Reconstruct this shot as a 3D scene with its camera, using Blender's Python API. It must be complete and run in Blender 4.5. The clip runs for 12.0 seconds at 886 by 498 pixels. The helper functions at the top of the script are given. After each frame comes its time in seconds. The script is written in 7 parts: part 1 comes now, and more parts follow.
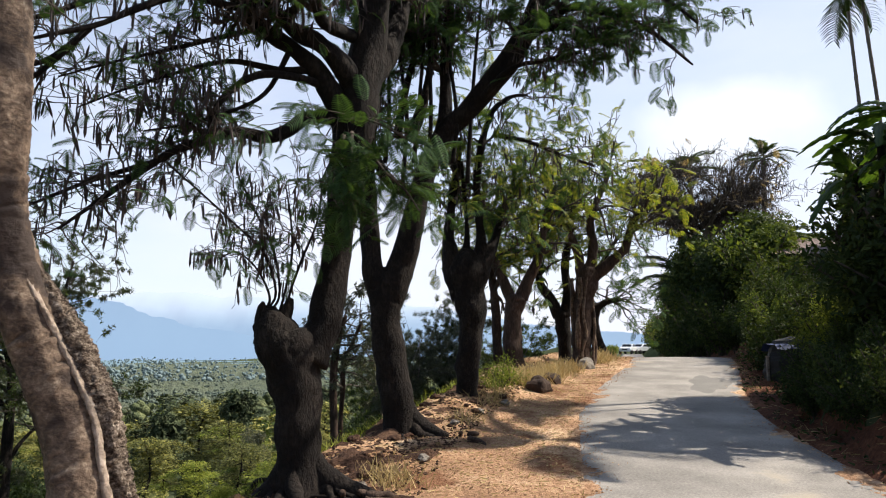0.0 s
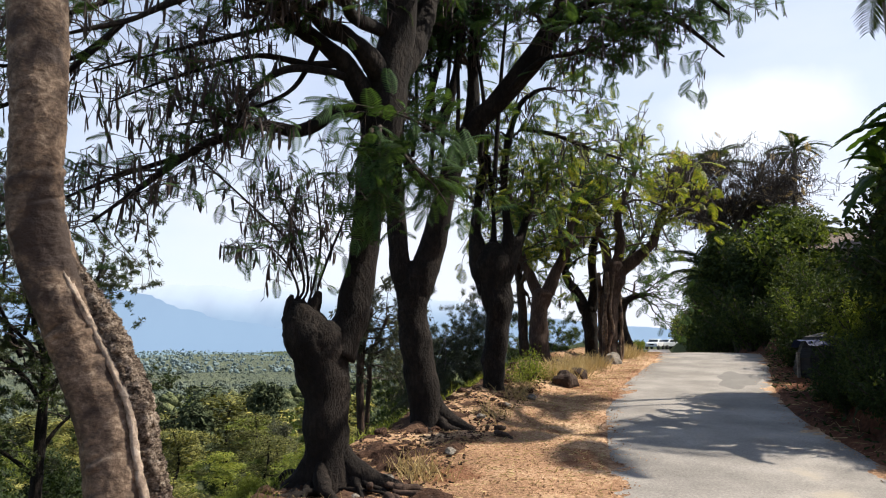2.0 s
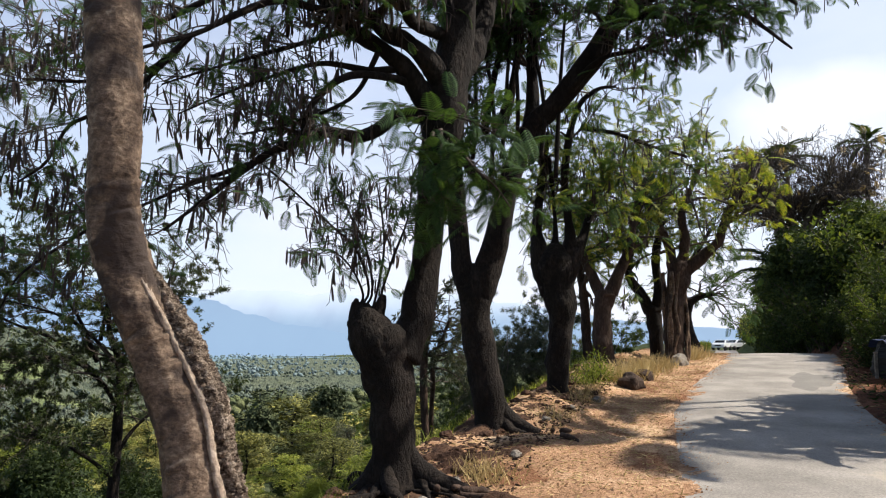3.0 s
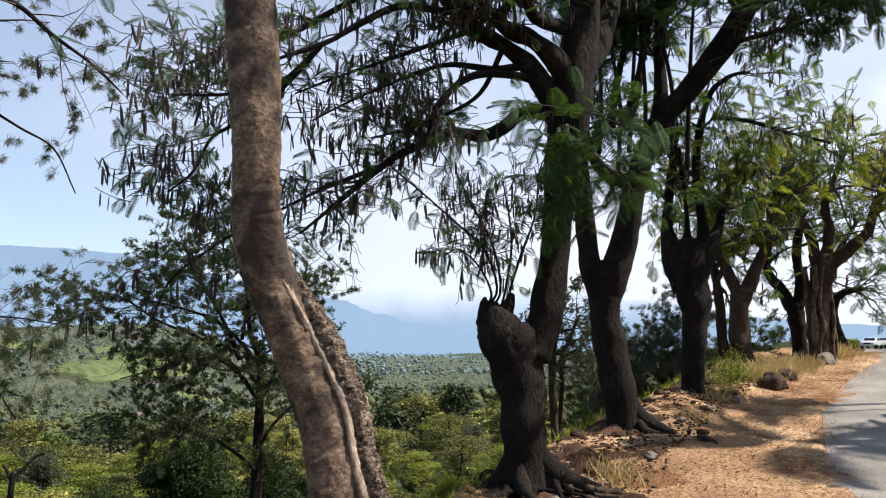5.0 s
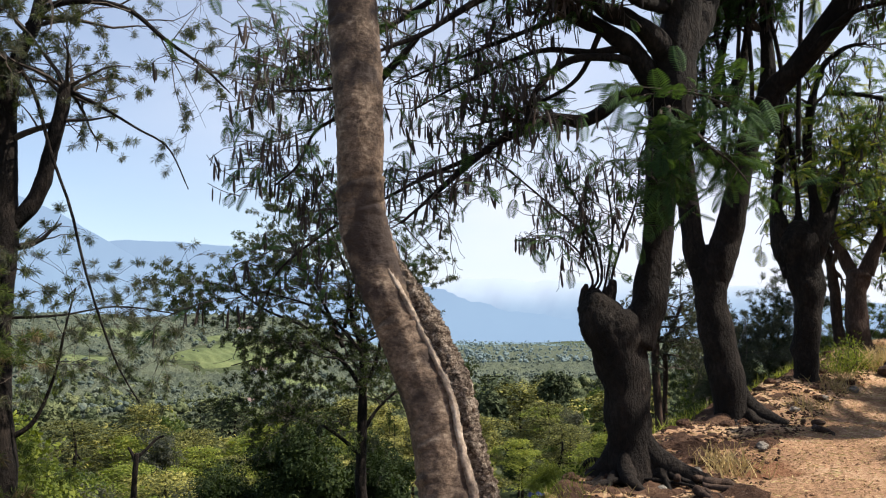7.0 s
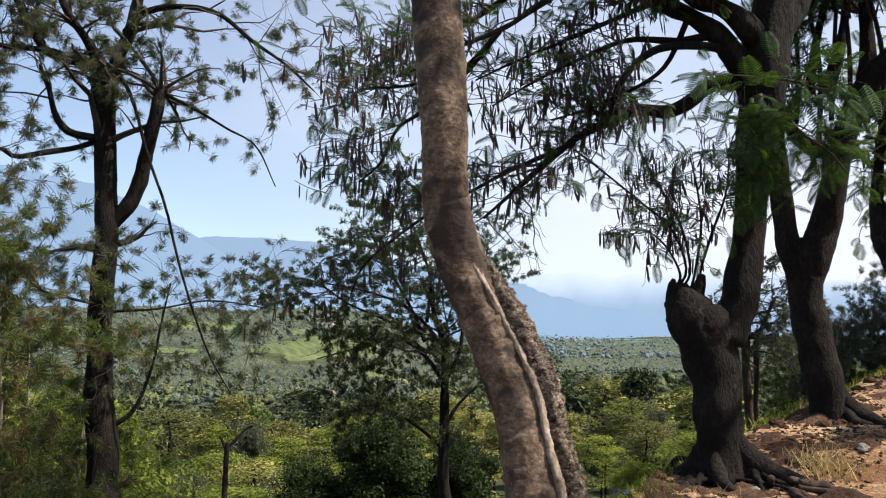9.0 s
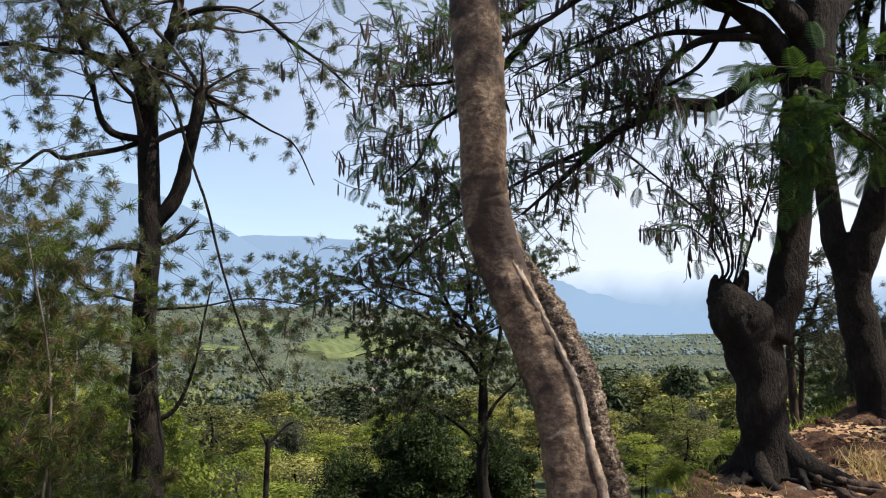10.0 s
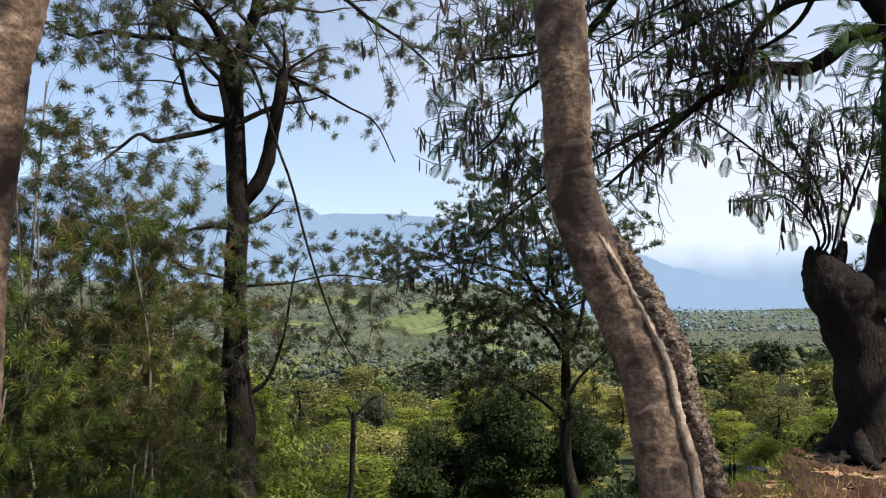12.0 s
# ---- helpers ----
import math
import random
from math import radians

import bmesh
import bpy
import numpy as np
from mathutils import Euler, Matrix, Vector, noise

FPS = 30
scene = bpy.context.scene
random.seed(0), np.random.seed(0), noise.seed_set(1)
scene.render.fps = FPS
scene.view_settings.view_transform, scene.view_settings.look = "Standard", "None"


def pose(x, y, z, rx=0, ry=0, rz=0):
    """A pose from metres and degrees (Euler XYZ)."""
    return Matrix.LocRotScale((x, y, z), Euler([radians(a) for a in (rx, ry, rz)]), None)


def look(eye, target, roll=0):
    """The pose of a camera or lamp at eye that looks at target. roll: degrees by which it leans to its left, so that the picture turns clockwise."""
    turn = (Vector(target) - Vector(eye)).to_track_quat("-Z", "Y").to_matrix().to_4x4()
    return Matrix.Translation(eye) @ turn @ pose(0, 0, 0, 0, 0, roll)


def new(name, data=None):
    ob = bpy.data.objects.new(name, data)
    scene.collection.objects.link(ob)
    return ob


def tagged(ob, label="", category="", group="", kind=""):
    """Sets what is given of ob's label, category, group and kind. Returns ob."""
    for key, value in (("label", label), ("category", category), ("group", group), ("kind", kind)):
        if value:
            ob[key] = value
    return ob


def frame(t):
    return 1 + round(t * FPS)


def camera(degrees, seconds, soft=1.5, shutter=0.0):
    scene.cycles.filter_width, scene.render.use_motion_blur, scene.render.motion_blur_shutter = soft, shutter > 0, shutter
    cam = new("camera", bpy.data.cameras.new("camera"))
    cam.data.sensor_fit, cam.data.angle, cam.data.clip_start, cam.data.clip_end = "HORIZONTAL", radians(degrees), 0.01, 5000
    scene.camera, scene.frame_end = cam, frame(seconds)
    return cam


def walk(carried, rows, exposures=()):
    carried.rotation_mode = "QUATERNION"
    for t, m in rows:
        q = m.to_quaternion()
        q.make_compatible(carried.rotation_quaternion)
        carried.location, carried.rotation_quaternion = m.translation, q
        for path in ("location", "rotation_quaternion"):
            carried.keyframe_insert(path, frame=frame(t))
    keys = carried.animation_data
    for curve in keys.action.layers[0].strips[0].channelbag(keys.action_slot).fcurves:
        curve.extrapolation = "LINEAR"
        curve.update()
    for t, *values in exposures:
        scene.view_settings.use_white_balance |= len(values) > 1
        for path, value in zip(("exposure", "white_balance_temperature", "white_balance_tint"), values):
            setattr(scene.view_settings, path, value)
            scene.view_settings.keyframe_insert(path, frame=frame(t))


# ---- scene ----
cam = camera(58.46, 12.0, soft=1.1)
# seconds, place in metres, yaw, pitch and roll in degrees
ROWS = [
    (0, 0.000, 0.000, 1.800, -0.00, 6.70, 0.00),
    (0.5, -0.000, -0.008, 1.803, 0.11, 6.61, 0.12),
    (1, -0.007, -0.003, 1.802, 0.20, 6.44, 0.27),
    (1.5, -0.013, 0.002, 1.801, 0.81, 6.30, 0.41),
    (2, -0.022, 0.004, 1.799, 1.84, 6.26, 0.37),
    (2.5, -0.032, -0.001, 1.796, 3.51, 6.57, 0.16),
    (3, -0.055, 0.001, 1.797, 6.14, 6.44, -0.10),
    (3.5, -0.069, 0.005, 1.796, 8.83, 6.27, 0.12),
    (5.5, -0.097, -0.007, 1.798, 16.81, 6.21, -0.39),
    (6, -0.102, -0.023, 1.796, 18.53, 5.75, -0.44),
    (6.5, -0.105, -0.030, 1.793, 20.57, 5.58, -0.49),
    (7, -0.112, -0.030, 1.793, 22.11, 5.54, -0.43),
    (9, -0.136, -0.038, 1.795, 27.91, 5.18, -0.18),
    (9.5, -0.143, -0.038, 1.795, 29.43, 5.14, -0.09),
    (10, -0.145, -0.038, 1.793, 30.62, 5.00, -0.27),
    (10.5, -0.154, -0.038, 1.790, 32.22, 4.46, -0.29),
    (11, -0.158, -0.040, 1.792, 33.38, 3.79, -0.54),
    (11.5, -0.165, -0.039, 1.787, 34.93, 3.54, -0.68),
    (12, -0.169, -0.040, 1.784, 36.39, 3.31, -0.57),
]
walk(cam, [(t, pose(x, y, z, 0, 0, yaw) @ pose(0, 0, 0, 90 + pitch) @ pose(0, 0, 0, 0, 0, roll)) for t, x, y, z, yaw, pitch, roll in ROWS])

# ---------------------------------------------------------------- light
SUN_AZ, SUN_EL = 76.0, 49.0
world = bpy.data.worlds.new("sky")
scene.world = world
world.use_nodes = True
wn, wl = world.node_tree.nodes, world.node_tree.links
wn.clear()
sky = wn.new("ShaderNodeTexSky")
sky.sky_type, sky.sun_disc = "NISHITA", False
sky.sun_elevation, sky.sun_rotation = radians(SUN_EL), radians(SUN_AZ)
sky.altitude, sky.air_density, sky.dust_density, sky.ozone_density = 600, 1.0, 1.2, 1.2
w_co = wn.new("ShaderNodeTexCoord")
w_map = wn.new("ShaderNodeMapping")
w_map.inputs["Scale"].default_value = (2.2, 2.2, 6.5)
w_map.inputs["Location"].default_value = (0.35, 0.1, 0.2)
w_noise = wn.new("ShaderNodeTexNoise")
w_noise.inputs["Scale"].default_value = 1.3
w_noise.inputs["Detail"].default_value = 7
w_noise.inputs["Roughness"].default_value = 0.52
w_ramp = wn.new("ShaderNodeValToRGB")
w_ramp.color_ramp.elements[0].position, w_ramp.color_ramp.elements[1].position = 0.4, 0.8
w_ramp.color_ramp.elements[0].color = (0.6, 0.6, 0.6, 1)
w_mix = wn.new("ShaderNodeMixRGB")
w_mix.inputs[2].default_value = (5.3, 5.55, 6.4, 1)
w_bg = wn.new("ShaderNodeBackground")
w_bg.inputs["Strength"].default_value = 0.105
w_out = wn.new("ShaderNodeOutputWorld")
wl.new(w_co.outputs["Generated"], w_map.inputs["Vector"])
wl.new(w_map.outputs["Vector"], w_noise.inputs["Vector"])
wl.new(w_noise.outputs["Fac"], w_ramp.inputs["Fac"])
# the haze is thickest low down and towards the sun, and thins out overhead
w_sep = wn.new("ShaderNodeSeparateXYZ")
w_low = wn.new("ShaderNodeMapRange")
w_low.inputs["From Min"].default_value, w_low.inputs["From Max"].default_value = 0.06, 0.62
w_low.inputs["To Min"].default_value, w_low.inputs["To Max"].default_value = 1.0, 0.15
w_dot = wn.new("ShaderNodeVectorMath")
w_dot.operation = "DOT_PRODUCT"
w_dot.inputs[1].default_value = (math.sin(radians(SUN_AZ)) * math.cos(radians(SUN_EL)), math.cos(radians(SUN_AZ)) * math.cos(radians(SUN_EL)), math.sin(radians(SUN_EL)))
w_side = wn.new("ShaderNodeMapRange")
w_side.interpolation_type = "SMOOTHSTEP"
w_side.inputs["From Min"].default_value, w_side.inputs["From Max"].default_value = -0.25, 0.14
w_side.inputs["To Min"].default_value, w_side.inputs["To Max"].default_value = 0.3, 1.3
w_mul = wn.new("ShaderNodeMath")
w_mul.operation = "MULTIPLY"
w_fac = wn.new("ShaderNodeMath")
w_fac.operation, w_fac.use_clamp = "MULTIPLY", True
wl.new(w_co.outputs["Generated"], w_sep.inputs[0])
wl.new(w_sep.outputs["Z"], w_low.inputs["Value"])
wl.new(w_co.outputs["Generated"], w_dot.inputs[0])
wl.new(w_dot.outputs["Value"], w_side.inputs["Value"])
wl.new(w_low.outputs["Result"], w_mul.inputs[0])
wl.new(w_side.outputs["Result"], w_mul.inputs[1])
wl.new(w_ramp.outputs["Color"], w_fac.inputs[0])
wl.new(w_mul.outputs[0], w_fac.inputs[1])
wl.new(w_fac.outputs[0], w_mix.inputs[0])
wl.new(sky.outputs["Color"], w_mix.inputs[1])
# one bright cloud over the road
w_flat = wn.new("ShaderNodeVectorMath")
w_flat.operation, w_flat.inputs[1].default_value = "MULTIPLY", (1, 1, 2.2)
w_wisp = wn.new("ShaderNodeTexNoise")
w_wisp.inputs["Scale"].default_value, w_wisp.inputs["Detail"].default_value = 9, 6
w_bent = wn.new("ShaderNodeVectorMath")
w_bent.operation, w_bent.inputs[1].default_value = "MULTIPLY_ADD", (0.17, 0.17, 0.17)
w_far = wn.new("ShaderNodeVectorMath")
w_far.operation, w_far.inputs[1].default_value = "DISTANCE", (0.43, 0.985, 0.645)
w_edge = wn.new("ShaderNodeMapRange")
w_edge.inputs["From Min"].default_value, w_edge.inputs["From Max"].default_value = 0.12, 0.0
w_cloud = wn.new("ShaderNodeMixRGB")
w_cloud.inputs[2].default_value = (6.6, 6.7, 6.8, 1)
wl.new(w_co.outputs["Generated"], w_flat.inputs[0])
wl.new(w_co.outputs["Generated"], w_wisp.inputs["Vector"])
wl.new(w_wisp.outputs["Color"], w_bent.inputs[0])
wl.new(w_flat.outputs["Vector"], w_bent.inputs[2])
wl.new(w_bent.outputs["Vector"], w_far.inputs[0])
wl.new(w_far.outputs["Value"], w_edge.inputs["Value"])
wl.new(w_edge.outputs["Result"], w_cloud.inputs[0])
wl.new(w_mix.outputs["Color"], w_cloud.inputs[1])
wl.new(w_cloud.outputs["Color"], w_bg.inputs["Color"])
wl.new(w_bg.outputs["Background"], w_out.inputs["Surface"])

sun_data = bpy.data.lights.new("sun", "SUN")
sun_data.energy, sun_data.angle, sun_data.color = 5.0, radians(0.55), (1.0, 0.915, 0.79)
sun = new("sun", sun_data)
sun_way = Vector((math.sin(radians(SUN_AZ)) * math.cos(radians(SUN_EL)), math.cos(radians(SUN_AZ)) * math.cos(radians(SUN_EL)), math.sin(radians(SUN_EL))))
sun.matrix_world = look(sun_way * 60, (0, 0, 0))
scene.view_settings.exposure = 0.8


# ---------------------------------------------------------------- materials
def material(name, colours, scale=4.0, rough=0.85, bump=0.3, fine=40.0, stretch=(1, 1, 1), island=False, thin=0.0, thin_colour=None, spec=0.3, metal=0.0, stain=None, relief=0.02):
    """Noise at two scales over a ramp of colours, with relief. thin: share of light that passes through, for leaves."""
    m = bpy.data.materials.new(name)
    m.use_nodes = True
    n, l = m.node_tree.nodes, m.node_tree.links
    b = n["Principled BSDF"]
    b.inputs["Roughness"].default_value, b.inputs["Specular IOR Level"].default_value, b.inputs["Metallic"].default_value = rough, spec, metal
    co = n.new("ShaderNodeTexCoord")
    mp = n.new("ShaderNodeMapping")
    mp.inputs["Scale"].default_value = stretch
    l.new(co.outputs["Object"], mp.inputs["Vector"])
    big, small = n.new("ShaderNodeTexNoise"), n.new("ShaderNodeTexNoise")
    big.inputs["Scale"].default_value, big.inputs["Detail"].default_value = scale, 5
    small.inputs["Scale"].default_value, small.inputs["Detail"].default_value = fine, 6
    small.inputs["Roughness"].default_value = 0.65
    for t in (big, small):
        l.new(mp.outputs["Vector"], t.inputs["Vector"])
    mix = n.new("ShaderNodeMath")
    mix.operation = "MULTIPLY_ADD"
    mix.inputs[1].default_value = 0.5
    l.new(big.outputs["Fac"], mix.inputs[0])
    half = n.new("ShaderNodeMath")
    half.operation = "MULTIPLY"
    half.inputs[1].default_value = 0.5
    l.new(small.outputs["Fac"], half.inputs[0])
    l.new(half.outputs[0], mix.inputs[2])
    fac = mix.outputs[0]
    ramp = n.new("ShaderNodeValToRGB")
    e = ramp.color_ramp.elements
    lo, hi = 0.34, 0.66
    if island:
        geo = n.new("ShaderNodeNewGeometry")
        ob = n.new("ShaderNodeObjectInfo")
        add = n.new("ShaderNodeMath")
        add.operation = "MULTIPLY_ADD"
        add.inputs[1].default_value = 0.3
        l.new(ob.outputs["Random"], add.inputs[0])
        k = n.new("ShaderNodeMath")
        k.operation = "MULTIPLY"
        k.inputs[1].default_value = 0.45
        l.new(geo.outputs["Random Per Island"], k.inputs[0])
        l.new(k.outputs[0], add.inputs[2])
        s = n.new("ShaderNodeMath")
        s.operation = "MULTIPLY_ADD"
        s.inputs[1].default_value = 0.5
        l.new(fac, s.inputs[0])
        l.new(add.outputs[0], s.inputs[2])
        fac, lo, hi = s.outputs[0], 0.2, 1.05
    e[0].position, e[1].position = lo, hi
    e[0].color, e[1].color = (*colours[0], 1), (*colours[-1], 1)
    for i, c in enumerate(colours[1:-1]):
        e.new(lo + (hi - lo) * (i + 1) / (len(colours) - 1)).color = (*c, 1)
    l.new(fac, ramp.inputs["Fac"])
    colour = ramp.outputs["Color"]
    if stain:
        st = n.new("ShaderNodeTexNoise")
        st.inputs["Scale"].default_value, st.inputs["Detail"].default_value = stain[1], 4
        l.new(co.outputs["Object"], st.inputs["Vector"])
        sr = n.new("ShaderNodeValToRGB")
        sr.color_ramp.elements[0].position, sr.color_ramp.elements[1].position = stain[2], stain[2] + 0.09
        l.new(st.outputs["Fac"], sr.inputs["Fac"])
        sm = n.new("ShaderNodeMixRGB")
        sm.inputs[2].default_value = (*stain[0], 1)
        l.new(sr.outputs["Color"], sm.inputs[0])
        l.new(colour, sm.inputs[1])
        colour = sm.outputs["Color"]
    l.new(colour, b.inputs["Base Color"])
    if bump:
        bp = n.new("ShaderNodeBump")
        bp.inputs["Strength"].default_value, bp.inputs["Distance"].default_value = bump, relief
        l.new(small.outputs["Fac"], bp.inputs["Height"])
        l.new(bp.outputs["Normal"], b.inputs["Normal"])
    if thin:
        out = n["Material Output"]
        tr = n.new("ShaderNodeBsdfTranslucent")
        if thin_colour:
            tm = n.new("ShaderNodeMixRGB")
            tm.blend_type = "MULTIPLY"
            tm.inputs[0].default_value = 1
            tm.inputs[2].default_value = (*thin_colour, 1)
            l.new(colour, tm.inputs[1])
            l.new(tm.outputs["Color"], tr.inputs["Color"])
        else:
            l.new(colour, tr.inputs["Color"])
        ms = n.new("ShaderNodeMixShader")
        ms.inputs[0].default_value = thin
        l.new(b.outputs["BSDF"], ms.inputs[1])
        l.new(tr.outputs["BSDF"], ms.inputs[2])
        l.new(ms.outputs["Shader"], out.inputs["Surface"])
    return m


def plain(name, colour, rough=0.5, metal=0.0, spec=0.5):
    return material(name, [tuple(c * 0.9 for c in colour), colour], rough=rough, metal=metal, spec=spec, bump=0.08, scale=6, fine=60)


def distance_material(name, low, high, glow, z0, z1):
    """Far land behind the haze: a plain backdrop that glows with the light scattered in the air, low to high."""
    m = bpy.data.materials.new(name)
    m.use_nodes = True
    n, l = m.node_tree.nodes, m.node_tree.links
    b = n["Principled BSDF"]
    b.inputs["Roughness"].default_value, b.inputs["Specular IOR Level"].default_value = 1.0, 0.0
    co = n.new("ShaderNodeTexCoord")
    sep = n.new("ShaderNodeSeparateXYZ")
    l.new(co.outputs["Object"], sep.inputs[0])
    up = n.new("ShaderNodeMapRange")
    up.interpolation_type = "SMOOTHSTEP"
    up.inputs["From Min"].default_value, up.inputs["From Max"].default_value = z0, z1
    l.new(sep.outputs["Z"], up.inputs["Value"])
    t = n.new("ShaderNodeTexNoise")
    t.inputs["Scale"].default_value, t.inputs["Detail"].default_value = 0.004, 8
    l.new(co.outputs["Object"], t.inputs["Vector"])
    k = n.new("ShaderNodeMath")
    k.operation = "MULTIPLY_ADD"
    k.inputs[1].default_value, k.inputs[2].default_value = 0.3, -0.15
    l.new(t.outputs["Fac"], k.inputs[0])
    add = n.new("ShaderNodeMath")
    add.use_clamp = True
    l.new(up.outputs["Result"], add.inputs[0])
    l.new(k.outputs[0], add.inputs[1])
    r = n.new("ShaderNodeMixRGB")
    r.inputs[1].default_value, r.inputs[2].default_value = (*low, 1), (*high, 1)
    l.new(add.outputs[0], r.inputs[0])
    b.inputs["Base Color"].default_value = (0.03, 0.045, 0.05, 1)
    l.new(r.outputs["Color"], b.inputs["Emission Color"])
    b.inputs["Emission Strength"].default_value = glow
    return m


def woods_material(name, colours, cell, fine, relief):
    """Crowns told apart by colour, each some metres wide, with leafy relief."""
    m = bpy.data.materials.new(name)
    m.use_nodes = True
    n, l = m.node_tree.nodes, m.node_tree.links
    b = n["Principled BSDF"]
    b.inputs["Roughness"].default_value, b.inputs["Specular IOR Level"].default_value = 0.95, 0.08
    co = n.new("ShaderNodeTexCoord")
    vor = n.new("ShaderNodeTexVoronoi")
    vor.inputs["Scale"].default_value = 1 / cell
    sm = n.new("ShaderNodeTexNoise")
    sm.inputs["Scale"].default_value, sm.inputs["Detail"].default_value, sm.inputs["Roughness"].default_value = fine, 5, 0.7
    wide = n.new("ShaderNodeTexNoise")
    wide.inputs["Scale"].default_value, wide.inputs["Detail"].default_value = 0.09 / cell, 3
    for t in (vor, sm, wide):
        l.new(co.outputs["Object"], t.inputs["Vector"])
    sep = n.new("ShaderNodeSeparateColor")
    l.new(vor.outputs["Color"], sep.inputs[0])
    x = n.new("ShaderNodeMath")
    x.operation = "MULTIPLY_ADD"
    x.inputs[1].default_value = 0.55
    l.new(sep.outputs[0], x.inputs[0])
    y = n.new("ShaderNodeMath")
    y.operation = "MULTIPLY_ADD"
    y.inputs[1].default_value, y.inputs[2].default_value = 0.6, -0.3
    l.new(sm.outputs["Fac"], y.inputs[0])
    w = n.new("ShaderNodeMath")
    w.operation = "MULTIPLY_ADD"
    w.inputs[1].default_value = 0.5
    l.new(wide.outputs["Fac"], w.inputs[0])
    l.new(y.outputs[0], w.inputs[2])
    l.new(w.outputs[0], x.inputs[2])
    ramp = n.new("ShaderNodeValToRGB")
    e = ramp.color_ramp.elements
    e[0].position, e[1].position = 0.12, 0.9
    e[0].color, e[1].color = (*colours[0], 1), (*colours[-1], 1)
    for i, c in enumerate(colours[1:-1]):
        e.new(0.12 + 0.78 * (i + 1) / (len(colours) - 1)).color = (*c, 1)
    l.new(x.outputs[0], ramp.inputs["Fac"])
    l.new(ramp.outputs["Color"], b.inputs["Base Color"])
    bp = n.new("ShaderNodeBump")
    bp.inputs["Strength"].default_value, bp.inputs["Distance"].default_value = 1.0, relief
    l.new(sm.outputs["Fac"], bp.inputs["Height"])
    l.new(bp.outputs["Normal"], b.inputs["Normal"])
    return m


M_ROAD = material("asphalt", [(0.115, 0.105, 0.095), (0.215, 0.198, 0.178), (0.34, 0.312, 0.28)], scale=1.4, fine=45, rough=0.8, bump=0.5, spec=0.35, stain=((0.33, 0.28, 0.21), 0.7, 0.63), relief=0.008)
M_PATCH = material("worn_asphalt", [(0.14, 0.132, 0.122), (0.2, 0.188, 0.172)], scale=3, fine=80, rough=0.85, bump=0.5, relief=0.008)
M_DIRT = material("ochre_dirt", [(0.155, 0.085, 0.049), (0.36, 0.215, 0.127), (0.62, 0.45, 0.29)], scale=1.1, fine=22, rough=0.95, bump=0.9, spec=0.1, stain=((0.2, 0.1, 0.055), 1.3, 0.55), relief=0.05)
M_RED = material("red_earth", [(0.04, 0.017, 0.011), (0.11, 0.046, 0.026), (0.21, 0.095, 0.055)], scale=1.6, fine=18, rough=0.95, bump=1.0, spec=0.1, relief=0.08)
M_HUMUS = material("dark_red_soil", [(0.025, 0.014, 0.01), (0.066, 0.037, 0.025), (0.135, 0.08, 0.052)], scale=2.2, fine=24, rough=0.95, bump=1.0, spec=0.1, relief=0.05)
M_SOIL = material("undergrowth_soil", [(0.03, 0.04, 0.022), (0.06, 0.075, 0.04), (0.095, 0.1, 0.06)], scale=0.25, fine=3.0, rough=1.0, bump=0.8, spec=0.0, relief=0.3, stain=((0.13, 0.19, 0.06), 0.012, 0.62))
# the dark blotches mix bark mottling with dappled shade put into the colour
M_BARK_PALE = material("pale_smooth_bark", [(0.025, 0.016, 0.011), (0.08, 0.053, 0.036), (0.165, 0.115, 0.08), (0.33, 0.255, 0.185)], scale=6.0, fine=38, stretch=(1, 1, 1.4), rough=0.8, bump=0.7, spec=0.3, stain=((0.035, 0.023, 0.018), 4.2, 0.52), relief=0.012)
# flaking scar and lip bark, both brightened in colour for sunlight on them
M_BARK_SCAR = material("flaking_scar_bark", [(0.018, 0.012, 0.01), (0.08, 0.057, 0.043), (0.26, 0.205, 0.16), (0.55, 0.47, 0.39)], scale=26, fine=80, stretch=(1, 1, 1.6), rough=0.95, bump=1.0, spec=0.15, relief=0.025)
M_BARK_LIP = material("sun_paled_bark_lip", [(0.09, 0.065, 0.05), (0.28, 0.215, 0.165), (0.46, 0.38, 0.31)], scale=14, fine=50, rough=0.8, bump=0.7, relief=0.015)
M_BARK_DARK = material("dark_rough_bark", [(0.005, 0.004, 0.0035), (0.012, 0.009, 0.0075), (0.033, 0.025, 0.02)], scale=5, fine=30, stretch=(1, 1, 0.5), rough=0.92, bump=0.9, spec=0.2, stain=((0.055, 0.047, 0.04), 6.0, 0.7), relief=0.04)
M_BARK_RED = material("reddish_bark", [(0.018, 0.012, 0.01), (0.045, 0.029, 0.022), (0.095, 0.063, 0.047)], scale=6, fine=30, stretch=(1, 1, 0.4), rough=0.92, bump=0.8, spec=0.2, relief=0.03)
M_TWIG = material("twig_bark", [(0.03, 0.024, 0.02), (0.075, 0.058, 0.045)], scale=8, fine=40, bump=0.2)
M_TWIG_GREY = material("grey_twig_bark", [(0.09, 0.075, 0.06), (0.2, 0.165, 0.135)], scale=8, fine=40, bump=0.2)
M_FROND = material("feathery_leaf", [(0.022, 0.045, 0.022), (0.042, 0.082, 0.03), (0.085, 0.135, 0.04)], island=True, bump=0, rough=0.8, spec=0.12, thin=0.3, thin_colour=(1.5, 1.4, 0.6), scale=1.5)
M_FROND_GOLD = material("yellow_green_feathery_leaf", [(0.035, 0.07, 0.014), (0.115, 0.16, 0.025), (0.3, 0.29, 0.045)], island=True, bump=0, rough=0.55, thin=0.45, thin_colour=(1.5, 1.4, 0.6), scale=1.5)
